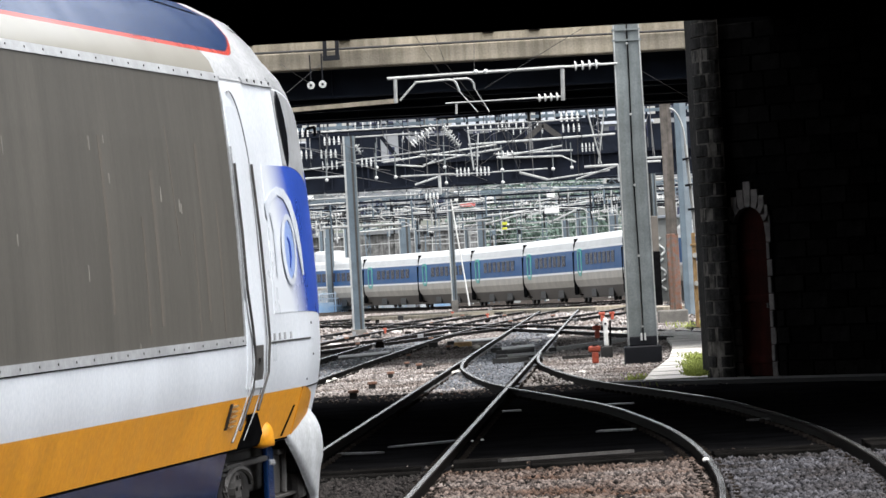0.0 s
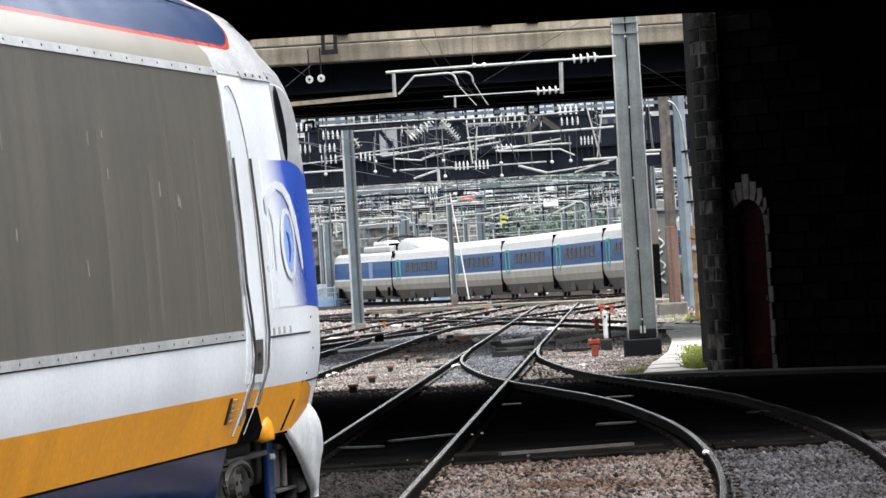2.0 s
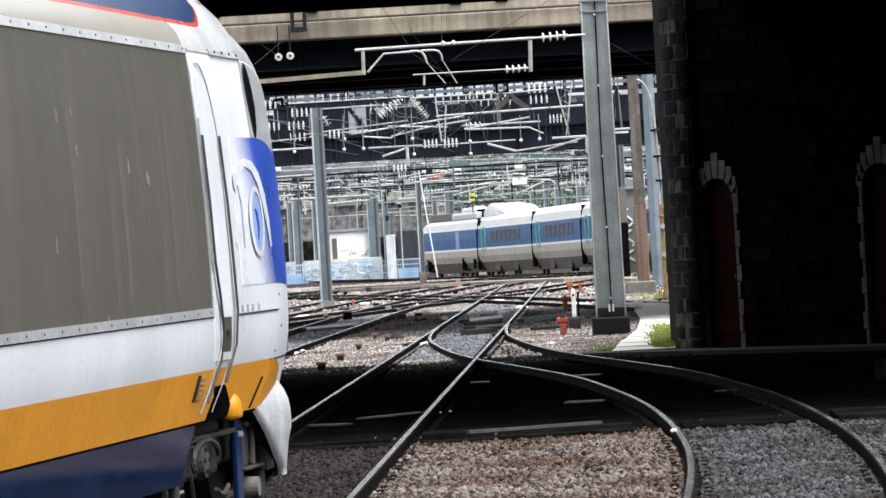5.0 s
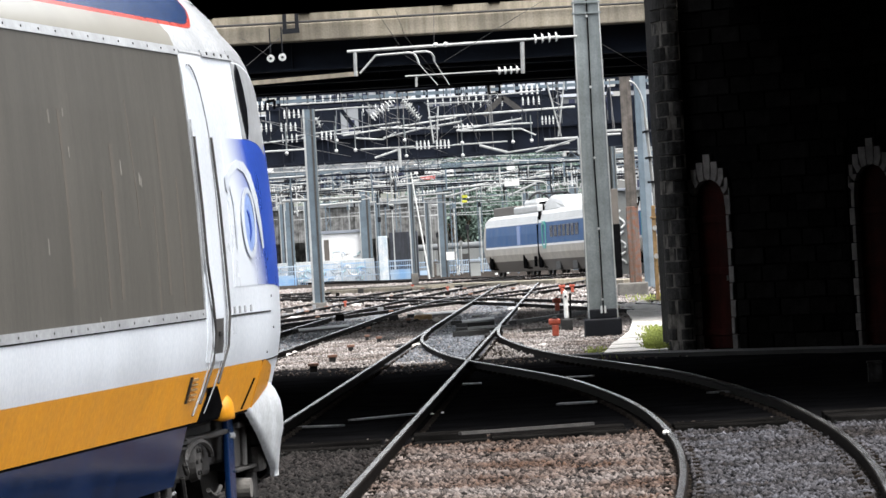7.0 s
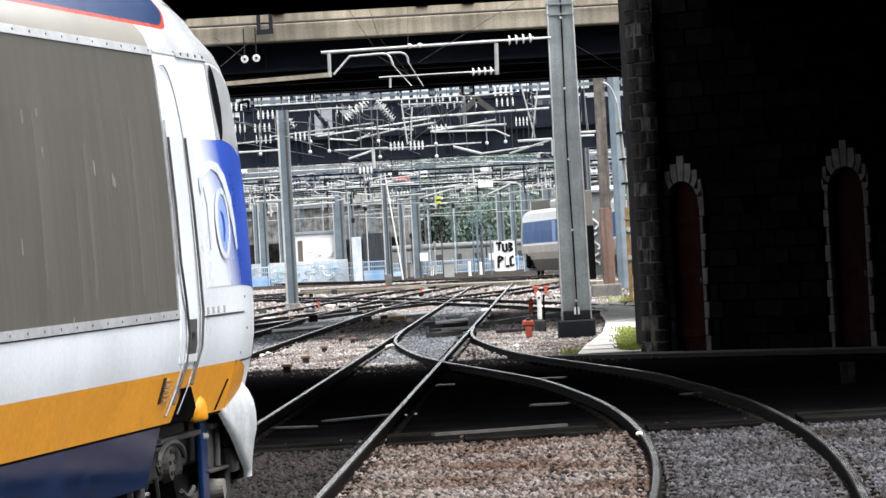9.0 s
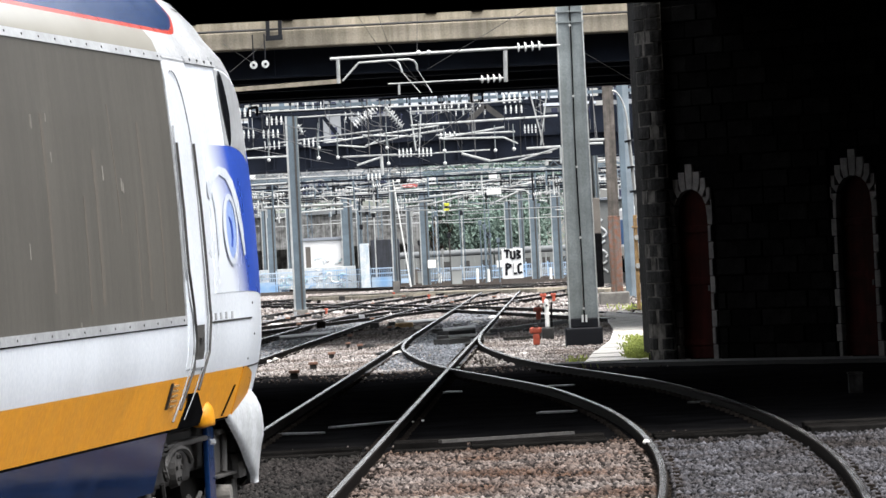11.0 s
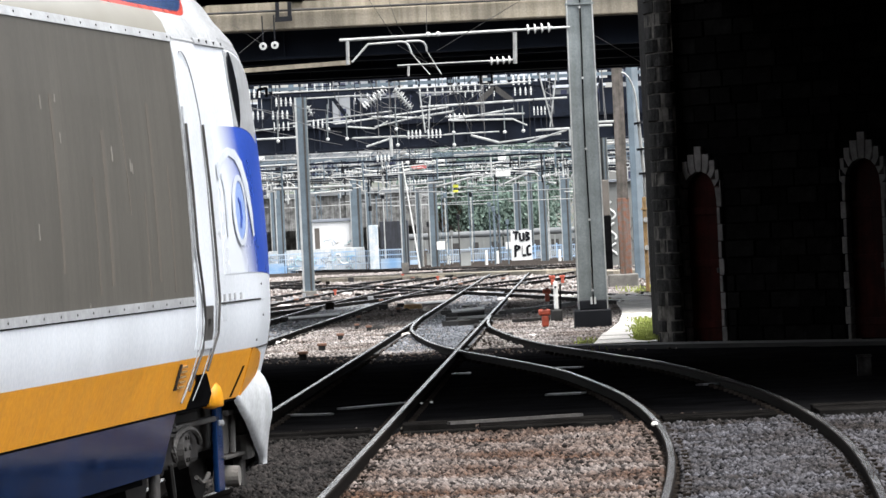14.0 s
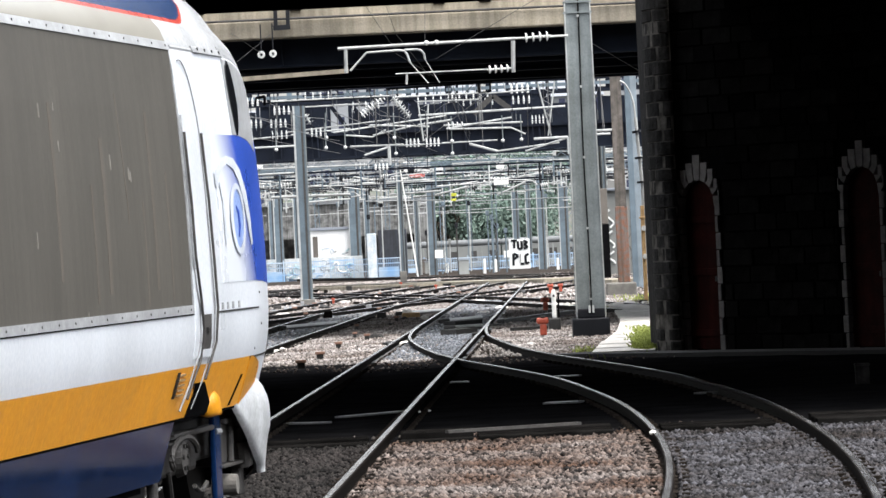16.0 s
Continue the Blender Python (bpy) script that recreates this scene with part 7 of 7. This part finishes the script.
def painted_board():
    b = empty("painted_board", Matrix.Translation((6.22, 366.0, -0.85)), "white board with thick black graffiti strokes", "board")
    bm = bmesh.new()
    box(bm, -0.75, 0.75, 0, 0.12, -0.4, 2.1, 0.01)
    part("board", bm, GRAFFITI, b)
    for x0, z0, x1, z1 in ((-0.6, 2.0, -0.15, 2.0), (-0.35, 2.0, -0.38, 1.45), (-0.1, 1.95, -0.08, 1.4), (-0.08, 1.4, 0.18, 1.4), (0.18, 1.4, 0.16, 1.95), (0.32, 2.0, 0.32, 1.4), (0.32, 1.98, 0.62, 1.85),
                           (0.6, 1.85, 0.34, 1.7), (0.34, 1.7, 0.62, 1.5), (0.62, 1.5, 0.32, 1.38), (-0.45, 1.05, -0.48, 0.2), (-0.45, 1.05, -0.1, 0.9), (-0.1, 0.9, -0.44, 0.65), (0.05, 1.05, 0.05, 0.3),
                           (0.05, 0.3, 0.3, 0.3), (0.65, 1.0, 0.4, 0.9), (0.4, 0.9, 0.42, 0.3), (0.42, 0.3, 0.68, 0.4)):
        bm = bmesh.new()
        beam(bm, (x0, -0.03, z0), (x1, -0.03, z1), 0.03, 0.17)
        part("stroke", bm, BLACKP, b)


painted_board()


PASTEL = material("pastel_paint", (0.34, 0.50, 0.52), 0.7, dark=0.8, scale=3, bump=0)


def graffiti_wall():
    """Low wall along the yard's edge, smeared all over with pale paint."""
    w = empty("graffiti_wall", Matrix.Translation((0, 349.5, -1.25)), "low pale wall covered with pastel graffiti", "wall")
    bm = bmesh.new()
    box(bm, -15.0, -4.9, 0, 0.3, -0.2, 1.9, 0.02)
    part("wall_slab", bm, material("pastel_smeared_wall", (0.56, 0.57, 0.57), 0.8, dark=0.7, scale=2.2, fine=9, bump=0.05, tint=(0.42, 0.46, 0.48), streak=0.15), w)
    rnd = random.Random(6)
    for k in range(70):
        x, z, r = rnd.uniform(-14.5, -5.3), rnd.uniform(0.3, 1.5), rnd.uniform(0.12, 0.4)
        a0 = rnd.uniform(0, 6)
        bm = bmesh.new()
        sweep(bm, [(x + r * math.cos(a0 + t), -0.01, z + 0.8 * r * math.sin(a0 + t)) for t in lin(0, rnd.uniform(1.5, 4.5), 9)], rnd.uniform(0.03, 0.07), 5)
        part("graffiti_stroke", bm, rnd.choice((BLUEFENCE, PASTEL, FARWHITE, HOUSEPALE, PALECONC, PASTEL, TRIM)), w)


graffiti_wall()


def white_building():
    w = empty("white_building", Matrix.Translation((-8.7, 352, -1.6)), "low white rendered building with graffiti at its foot", "building")
    bm = bmesh.new()
    box(bm, -0.21, 3.31, -0.01, 8.01, 0, 1.15, 0.02)
    part("smeared_plinth", bm, SMEARED, w)
    bm = bmesh.new()
    box(bm, -0.2, 3.3, 0, 8, 1.15, 4.1, 0.03)
    part("wall", bm, FARWHITE, w)
    bm = bmesh.new()
    box(bm, -0.4, 3.5, -0.15, 8.2, 4.1, 4.3, 0.02)
    part("roof", bm, FARROOF, w)
    for x, z, wd, h in ((0.35, 2.0, 0.35, 1.7),):
        bm = bmesh.new()
        box(bm, x, x + wd, -0.06, 0.02, z, z + h, 0.01)
        part("dark_pipe", bm, TGVDARK, w)
    rnd = random.Random(2)
    for k in range(90):
        bm = bmesh.new()
        x, z = rnd.uniform(0.7, 3.0) if k % 3 else rnd.uniform(0, 3.0), rnd.uniform(0.2, 2.9)
        beam(bm, (x, -0.02, z), (x + rnd.uniform(-0.28, 0.28), -0.02, z + rnd.uniform(-0.22, 0.22)), 0.02, rnd.uniform(0.03, 0.10))
        part("graffiti_stroke", bm, rnd.choice((BLUEFENCE, SMEARED, PALECONC, HOUSEPALE, SMEARED, PASTEL)), w)
    d = empty("white_building", Matrix.Translation((-4.40, 345.0, -1.07)), "narrow grimy white pier beside a dark opening", "building")
    bm = bmesh.new()
    box(bm, -0.1, 0.5, 0, 4, -0.3, 3.2, 0.03)
    part("wall", bm, SMEARED, d)
    e = empty("dark_shed", Matrix.Translation((-2.96, 356.0, -1.24)), "dark open shed end", "shed")
    bm = bmesh.new()
    box(bm, -0.9, 1.1, 0, 6, -0.3, 3.6, 0.03)
    part("wall_block", bm, material("dark_shed_boards", (0.035, 0.04, 0.055), 0.8, dark=0.5, scale=2, bump=0.1, streak=0.4), e)


white_building()


def sandy_edges():
    for a, b, w in (((-4.08, 215.6, 0.00), (5.16, 192.3, 0.00), 2.2), ((-4.75, 203.0, 0.00), (-0.21, 195.7, 0.00), 1.2), ((5.89, 181.9, 0.00), (7.15, 177.9, 0.00), 2.0)):
        s = empty("platform_edge", Matrix(), "low pale sandy concrete edge between tracks", "edging", "low edgings")
        bm = bmesh.new()
        beam(bm, (a[0], a[1], ground_z(a[1]) - 0.02), (b[0], b[1], ground_z(b[1]) - 0.02), w, 0.16)
        part("strip", bm, CONCRETE, s)


sandy_edges()


def far_viaduct():
    """Grimy masonry viaduct behind the white building."""
    v = empty("masonry_viaduct", Matrix.Translation((-26, 415, -1.6)), "grimy brown masonry viaduct with pilasters and a parapet", "viaduct")
    bm = bmesh.new()
    box(bm, 0, 25.5, 0, 5, 3.6, 6.3)
    part("deck_wall", bm, FARBRICK, v)
    bm = bmesh.new()
    box(bm, -0.2, 25.7, -0.3, 5.2, 6.3, 6.6, 0.03)
    part("parapet", bm, FARSTONE, v)
    for i in range(9):
        bm = bmesh.new()
        box(bm, 0.2 + i * 3.1, 0.9 + i * 3.1, -0.25, 4.8, -0.6, 6.3, 0.03)
        part("pier", bm, FARBRICK, v)
    for i in range(14):
        bm = bmesh.new()
        box(bm, 0.6 + i * 1.8, 0.7 + i * 1.8, -0.1, 0.0, 6.6, 8.0)
        part("railing_post", bm, FARSTEEL, v)
    bm = bmesh.new()
    box(bm, -4, 27, 6, 6.2, -0.6, 5.2)
    part("rear_wall", bm, FARBRICK, v)


far_viaduct()


def house(x, y, w, h, floors, cols, z=-2.0, mat=FARSTONE, d=10):
    b = empty("apartment_house", Matrix.Translation((x, y, z)), "pale stone apartment house with grey zinc roof", "house", "far houses")
    bm = bmesh.new()
    box(bm, 0, w, 0, d, 0, h)
    part("wall", bm, mat, b)
    bm = bmesh.new()
    vs = [bm.verts.new(v) for v in ((-0.2, -0.2, h), (w + 0.2, -0.2, h), (w + 0.2, d, h), (-0.2, d, h), (0.8, 1.6, h + 2.2), (w - 0.8, 1.6, h + 2.2), (w - 0.8, d - 1, h + 2.2), (0.8, d - 1, h + 2.2))]
    for f in ((0, 1, 5, 4), (1, 2, 6, 5), (2, 3, 7, 6), (3, 0, 4, 7), (4, 5, 6, 7), (3, 2, 1, 0)):
        bm.faces.new([vs[i] for i in f])
    part("roof", bm, FARROOF, b)
    me = None
    for i in range(floors):
        for k in range(cols):
            xx, zz = (k + 0.5) * w / cols, (i + 0.35) * h / floors
            if me is None:
                bm = bmesh.new()
                box(bm, -0.4, 0.4, -0.06, 0.04, 0, h / floors * 0.55)
                ob = part("window", bm, TGVWIN, b)
                me = ob.data
            else:
                ob = new("window", me)
                ob.parent = b
            ob.location = (xx, 0, zz)


for x, y, w, h, fl, co, m in ((-62, 620, 16, 11, 4, 7, FARSTONE), (-45, 640, 13, 14, 5, 6, HOUSEPALE), (-31, 610, 14, 10, 4, 6, FARSTONE), (-16, 650, 12, 15, 5, 6, HOUSEPALE), (-3, 630, 10, 12, 4, 5, FARSTONE),
                              (8, 660, 15, 12, 4, 7, FARSTONE), (24, 640, 14, 15, 5, 6, HOUSEPALE), (39, 650, 16, 13, 5, 7, FARSTONE), (-80, 640, 17, 14, 5, 7, FARSTONE), (56, 640, 16, 14, 5, 7, HOUSEPALE)):
    house(x, y, w, h * 1.75, fl + 3, co, -2.0, m)


def bank():
    """Overgrown bank behind the wagons."""
    verts, faces = [], []
    xs, ys = np.linspace(-80, 80, 81), np.linspace(425, 600, 40)
    for y in ys:
        for x in xs:
            k = min(1, (y - 425) / 60)
            verts.append((x, y, -2.2 + 9.0 * k * k * (3 - 2 * k) * (0.75 + 0.5 * noise.noise((x * 0.05, y * 0.03, 2))) + 0.4 * noise.noise((x * 0.4, y * 0.4, 0))))
    n = len(xs)
    for j in range(len(ys) - 1):
        for i in range(n - 1):
            faces.append((j * n + i, j * n + i + 1, (j + 1) * n + i + 1, (j + 1) * n + i))
    return tagged(poly_mesh("grass_bank", verts, faces, HILL, None, True), "overgrown brown-green bank behind the yard", "bank", kind="structure")


bank()


def tree(x, y, z, h, r, seed, leaves=1500):
    rnd = random.Random(seed)
    t = empty("tree", Matrix.Translation((x, y, z)), "leafy dark green tree on the bank", "tree", "trees on the bank")
    bm = bmesh.new()
    tube(bm, (0, 0, -0.8), (0.1, 0, h * 0.5), 0.16, 8, 0.09)
    tips = []
    for k in range(9):
        a = rnd.uniform(0, 6.28)
        p0 = Vector((0.1 * k / 9, 0, h * rnd.uniform(0.2, 0.5)))
        p1 = p0 + Vector((math.cos(a) * r * rnd.uniform(0.4, 0.9), math.sin(a) * r * rnd.uniform(0.4, 0.9), h * rnd.uniform(0.05, 0.42)))
        tube(bm, p0, p1, 0.07, 5, 0.02)
        tips.append(p1)
    part("trunk", bm, BARK, t)
    verts, faces = [], []
    clumps = [p + Vector((rnd.gauss(0, 0.25), rnd.gauss(0, 0.25), rnd.gauss(0, 0.3))) * r * 0.8 for p in tips for _ in range(3)]
    for _ in range(leaves):
        c = rnd.choice(clumps)
        p = c + Vector((rnd.gauss(0, 1), rnd.gauss(0, 1), rnd.gauss(0, 0.75))) * r * 0.24
        q = Euler((rnd.uniform(0, 6), rnd.uniform(0, 6), rnd.uniform(0, 6))).to_matrix()
        s = rnd.uniform(0.09, 0.22)
        i = len(verts)
        for a, b in ((-1, 0), (0, -0.55), (1, 0), (0, 0.55)):
            v = p + q @ Vector((a * s, b * s, 0))
            verts.append(tuple(v))
        faces.append((i, i + 1, i + 2, i + 3))
    poly_mesh("crown", verts, faces, LEAF, t)


rt = random.Random(77)
for k in range(22):
    tree(rt.uniform(0.5, 8.5), 412 + 1.4 * k, -1.6 + 0.24 * k, rt.uniform(5.5, 8.5), rt.uniform(2.0, 3.2), 100 + k, 4200)
for k in range(5):
    tree(rt.uniform(-34, -8), 435 + 5 * k, 0.2 + 0.1 * k, rt.uniform(4, 6), rt.uniform(1.8, 2.6), 200 + k, 900)

# small signs over the yard
for p, w, h, m, lab in (((3.61, 258.0, 4.43), 0.75, 0.32, WHITEP, "white box sign on a gantry"), ((1.19, 262.0, 3.91), 0.28, 0.16, YELLOW, "small yellow sign on a mast"), ((1.17, 262.0, 3.65), 0.28, 0.12, YELLOW, "small yellow sign on a mast"),
                        ((-0.76, 300.0, 5.46), 0.9, 0.3, PINK, "pale red sign board on a gantry"), ((-0.74, 301.0, 5.97), 1.6, 0.6, WHITEP, "white sign board on a gantry"), ((0.37, 345.0, 0.52), 0.55, 0.55, WHITEP, "white square sign on a mast"),
                        ((3.60, 258.0, 5.29), 0.4, 0.4, WHITEP, "white round-cornered lamp housing"), ((5.33, 366.0, 0.20), 0.5, 0.5, WHITEP, "white square sign by the fence")):
    s = empty("sign", Matrix.Translation(p), lab, "sign", "signs over the yard")
    bm = bmesh.new()
    box(bm, -w / 2, w / 2, -0.05, 0.05, -h / 2, h / 2, 0.02)
    part("board", bm, m, s)
    bm = bmesh.new()
    box(bm, -0.03, 0.03, 0.05, 0.1, -h / 2 - 0.6, h / 2 + 0.8)
    part("bracket", bm, STEEL, s)


# ---- ballast stones ----
def stones(name, label, n, seed, y0, y1, half, smin, smax, keep, mat=STONES):
    rng = np.random.default_rng(seed)
    u = rng.random(n)
    y = y0 + (y1 - y0) * u
    x = (rng.random(n) * 2 - 1) * (half[0] * y + half[1])
    ok = keep(x, y)
    x, y = x[ok], y[ok]
    if y0 < 110 and mat is not STONESWET:
        far = np.ones(len(x), bool)
        for way, ya, yb in ((STRAIGHT, 20, 196), (CURVE, 18, 116), (LEFT1, 72, 214)):
            c = np.array([path_point(way, t) for t in y])
            near = (np.abs(np.abs(x - c) - G) < 0.075) | ((np.abs(x - c) < 0.62) & (y > 85) & (rng.random(len(x)) < 0.8))
            far &= ~(near & (y > ya) & (y < yb))
        x, y = x[far], y[far]
    n = len(x)
    base = np.array([[1, 0, 0], [-1, 0, 0], [0, 1, 0], [0, -1, 0], [0, 0, 1], [0, 0, -1]], float)
    tri = np.array([[0, 2, 4], [2, 1, 4], [1, 3, 4], [3, 0, 4], [2, 0, 5], [1, 2, 5], [3, 1, 5], [0, 3, 5]])
    s = rng.uniform(smin, smax, n)
    v = base[None] * (1 + 0.45 * (rng.random((n, 6, 1)) - 0.5)) * s[:, None, None] * np.array([1.0, 1.0, 0.75])
    v = v + (rng.random((n, 6, 3)) - 0.5) * s[:, None, None] * 0.7
    a = rng.random(n) * 6.283
    ca, sa = np.cos(a), np.sin(a)
    vx = v[..., 0] * ca[:, None] - v[..., 1] * sa[:, None]
    vy = v[..., 0] * sa[:, None] + v[..., 1] * ca[:, None]
    gz = np.array([ground_z(t) for t in y])
    zz = v[..., 2] + gz[:, None] - 0.125 + rng.random(n)[:, None] * 0.03
    verts = np.stack([vx + x[:, None], vy + y[:, None], zz], -1).reshape(-1, 3)
    faces = (tri[None] + (np.arange(n) * 6)[:, None, None]).reshape(-1, 3)
    me = bpy.data.meshes.new(name)
    me.vertices.add(len(verts))
    me.vertices.foreach_set("co", verts.ravel())
    me.loops.add(len(faces) * 3)
    me.loops.foreach_set("vertex_index", faces.ravel())
    me.polygons.add(len(faces))
    me.polygons.foreach_set("loop_start", np.arange(0, len(faces) * 3, 3))
    me.update(calc_edges=True)
    me.materials.append(mat)
    return tagged(new(name, me), label, "ballast", kind="stuff")


def way_x(way, y):
    return np.array([path_point(way, float(t)) for t in y])


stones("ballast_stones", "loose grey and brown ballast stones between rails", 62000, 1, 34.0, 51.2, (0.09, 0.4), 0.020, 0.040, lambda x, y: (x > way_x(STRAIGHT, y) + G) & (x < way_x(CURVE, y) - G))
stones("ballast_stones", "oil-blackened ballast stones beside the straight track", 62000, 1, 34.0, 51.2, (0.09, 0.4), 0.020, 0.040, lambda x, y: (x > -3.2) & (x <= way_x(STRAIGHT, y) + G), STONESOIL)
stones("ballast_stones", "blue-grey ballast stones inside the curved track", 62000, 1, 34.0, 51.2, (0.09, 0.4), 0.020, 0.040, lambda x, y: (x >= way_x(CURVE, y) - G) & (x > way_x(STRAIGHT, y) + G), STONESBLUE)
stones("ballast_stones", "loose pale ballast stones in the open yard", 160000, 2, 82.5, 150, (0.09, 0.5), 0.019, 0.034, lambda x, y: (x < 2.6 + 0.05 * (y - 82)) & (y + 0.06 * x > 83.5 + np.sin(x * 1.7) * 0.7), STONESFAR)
stones("ballast_stones", "wet blue-grey stones between the rails of the yard", 150000, 7, 84.5, 150, (0.09, 0.5), 0.016, 0.032, lambda x, y: (np.abs(x - way_x(STRAIGHT, y)) < 0.62) | (np.abs(x - way_x(LEFT1, y)) < 0.62), STONESWET)
stones("ballast_stones", "loose dark stones on ground painted black for shade", 6000, 3, 52.0, 83, (0.09, 0.5), 0.02, 0.035, lambda x, y: (y > 79 + np.sin(x * 1.7)) | (y < 53))
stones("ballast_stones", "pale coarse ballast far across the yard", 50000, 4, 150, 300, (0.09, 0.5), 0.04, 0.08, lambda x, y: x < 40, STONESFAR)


# ---- lineside clutter on the far side of the yard ----
rc = random.Random(55)
for k in range(80):
    x, y = rc.uniform(-15, 12), rc.uniform(338, 371)
    if abs(x - path_point(TGVWAY_UP, y)) < 3.5 or (5.0 < x < 7.4 and y < 368):
        continue
    z = ground_z(y)
    kind = rc.random()
    if kind < 0.62:
        t = empty("line_post", Matrix.Translation((x, y, z)), "slim grey lineside post with a small head", "post", "lineside posts")
        h = rc.uniform(2.0, 5.5)
        bm = bmesh.new()
        tube(bm, (0, 0, -0.3), (0, 0, h), 0.05, 6)
        part("pole", bm, rc.choice((FARSTEEL, TUBE, GEARGREY)), t)
        bm = bmesh.new()
        box(bm, -0.12, 0.12, -0.1, 0.1, h - 0.35, h, 0.03)
        part("head", bm, rc.choice((BLACKP, FARSTEEL, FARGREY)), t)
    elif kind < 0.8:
        t = empty("relay_cabinet", Matrix.Translation((x, y, z)), "small grey relay cabinet beside the tracks", "cabinet", "relay cabinets")
        w, h = rc.uniform(0.3, 0.8), rc.uniform(0.3, 0.9)
        bm = bmesh.new()
        box(bm, -w / 2, w / 2, -0.3, 0.3, -0.3, h, 0.03)
        part("body", bm, rc.choice((FARGREY, FARSTONE, FARROOF, TGVDARK)), t)
        bm = bmesh.new()
        box(bm, -w / 2 - 0.04, w / 2 + 0.04, -0.34, 0.34, h, h + 0.06, 0.01)
        part("lid", bm, FARROOF, t)
    else:
        t = empty("cable_drum_post", Matrix.Translation((x, y, z)), "short pale bollard beside the tracks", "bollard", "pale bollards")
        bm = bmesh.new()
        tube(bm, (0, 0, -0.2), (0, 0, rc.uniform(0.5, 1.0)), 0.1, 8, 0.08)
        part("post", bm, WHITEP, t)
for k in range(46):
    y = rc.uniform(118, 235)
    x = rc.uniform(-0.075, 0.055) * y
    t = empty("lineside_stub", Matrix.Translation((x, y, ground_z(y) - 0.06)), "small rusty brown stub box on ballast", "stub box", "stub boxes on the ballast")
    w = rc.uniform(0.05, 0.12)
    bm = bmesh.new()
    box(bm, -w, w, -w * 0.6, w * 0.6, -0.1, rc.uniform(0.06, 0.16), 0.01)
    part("body", bm, rc.choice((GEAR, RAILSIDE, GEARGREY, TRIM)), t)

cr = empty("pale_crate", Matrix.Translation((5.21, 62.4, 0.00)), "small pale crate standing by the dark wall", "crate")
bm = bmesh.new()
box(bm, -0.085, 0.085, -0.09, 0.09, -0.15, 0.12, 0.01)
part("body", bm, CORNER, cr)
bm = bmesh.new()
box(bm, -0.095, 0.095, -0.1, 0.1, 0.12, 0.15, 0.01)
part("lid", bm, CORNER, cr)


# scraps of paper, clips and dark lumps strewn between the yard tracks
def scraps():
    rs = random.Random(77)
    for k in range(70):
        y = rs.uniform(88, 165)
        x = rs.uniform(-0.085 * y, 0.035 * y - 0.6)
        dark = k % 3 == 0
        p = Vector((x, y, ground_z(y) - 0.10))
        t = empty("dark_lump" if dark else "paper_scrap", Matrix.Translation(p) @ Matrix.Rotation(rs.uniform(0, 3), 4, "Z"),
                  "dark oily lump lying on the ballast" if dark else "pale scrap lying on the ballast", "debris", "debris in the yard")
        bm = bmesh.new()
        s = rs.uniform(0.05, 0.11) * (1 + (y - 88) / 90)
        bmesh.ops.create_icosphere(bm, subdivisions=2, radius=s)
        for v in bm.verts:
            v.co = Vector((v.co.x * 1.5, v.co.y, v.co.z * (0.7 if dark else 0.4))) * (1 + 0.5 * noise.noise(v.co * 14 + Vector((k, 0, 0))))
        part("lump", bm, GEAR if dark else rs.choice((PALECONC, FOOTING, PALECONC)), t)


scraps()


# ---- what moves ----
def motions():
    for car, lead, gap in CARS:
        rows = []
        for k in range(0, 17):
            rows.append((float(k), tgv_pose(tgv_arc(k) + lead, gap)))
        walk(car, rows)


motions()
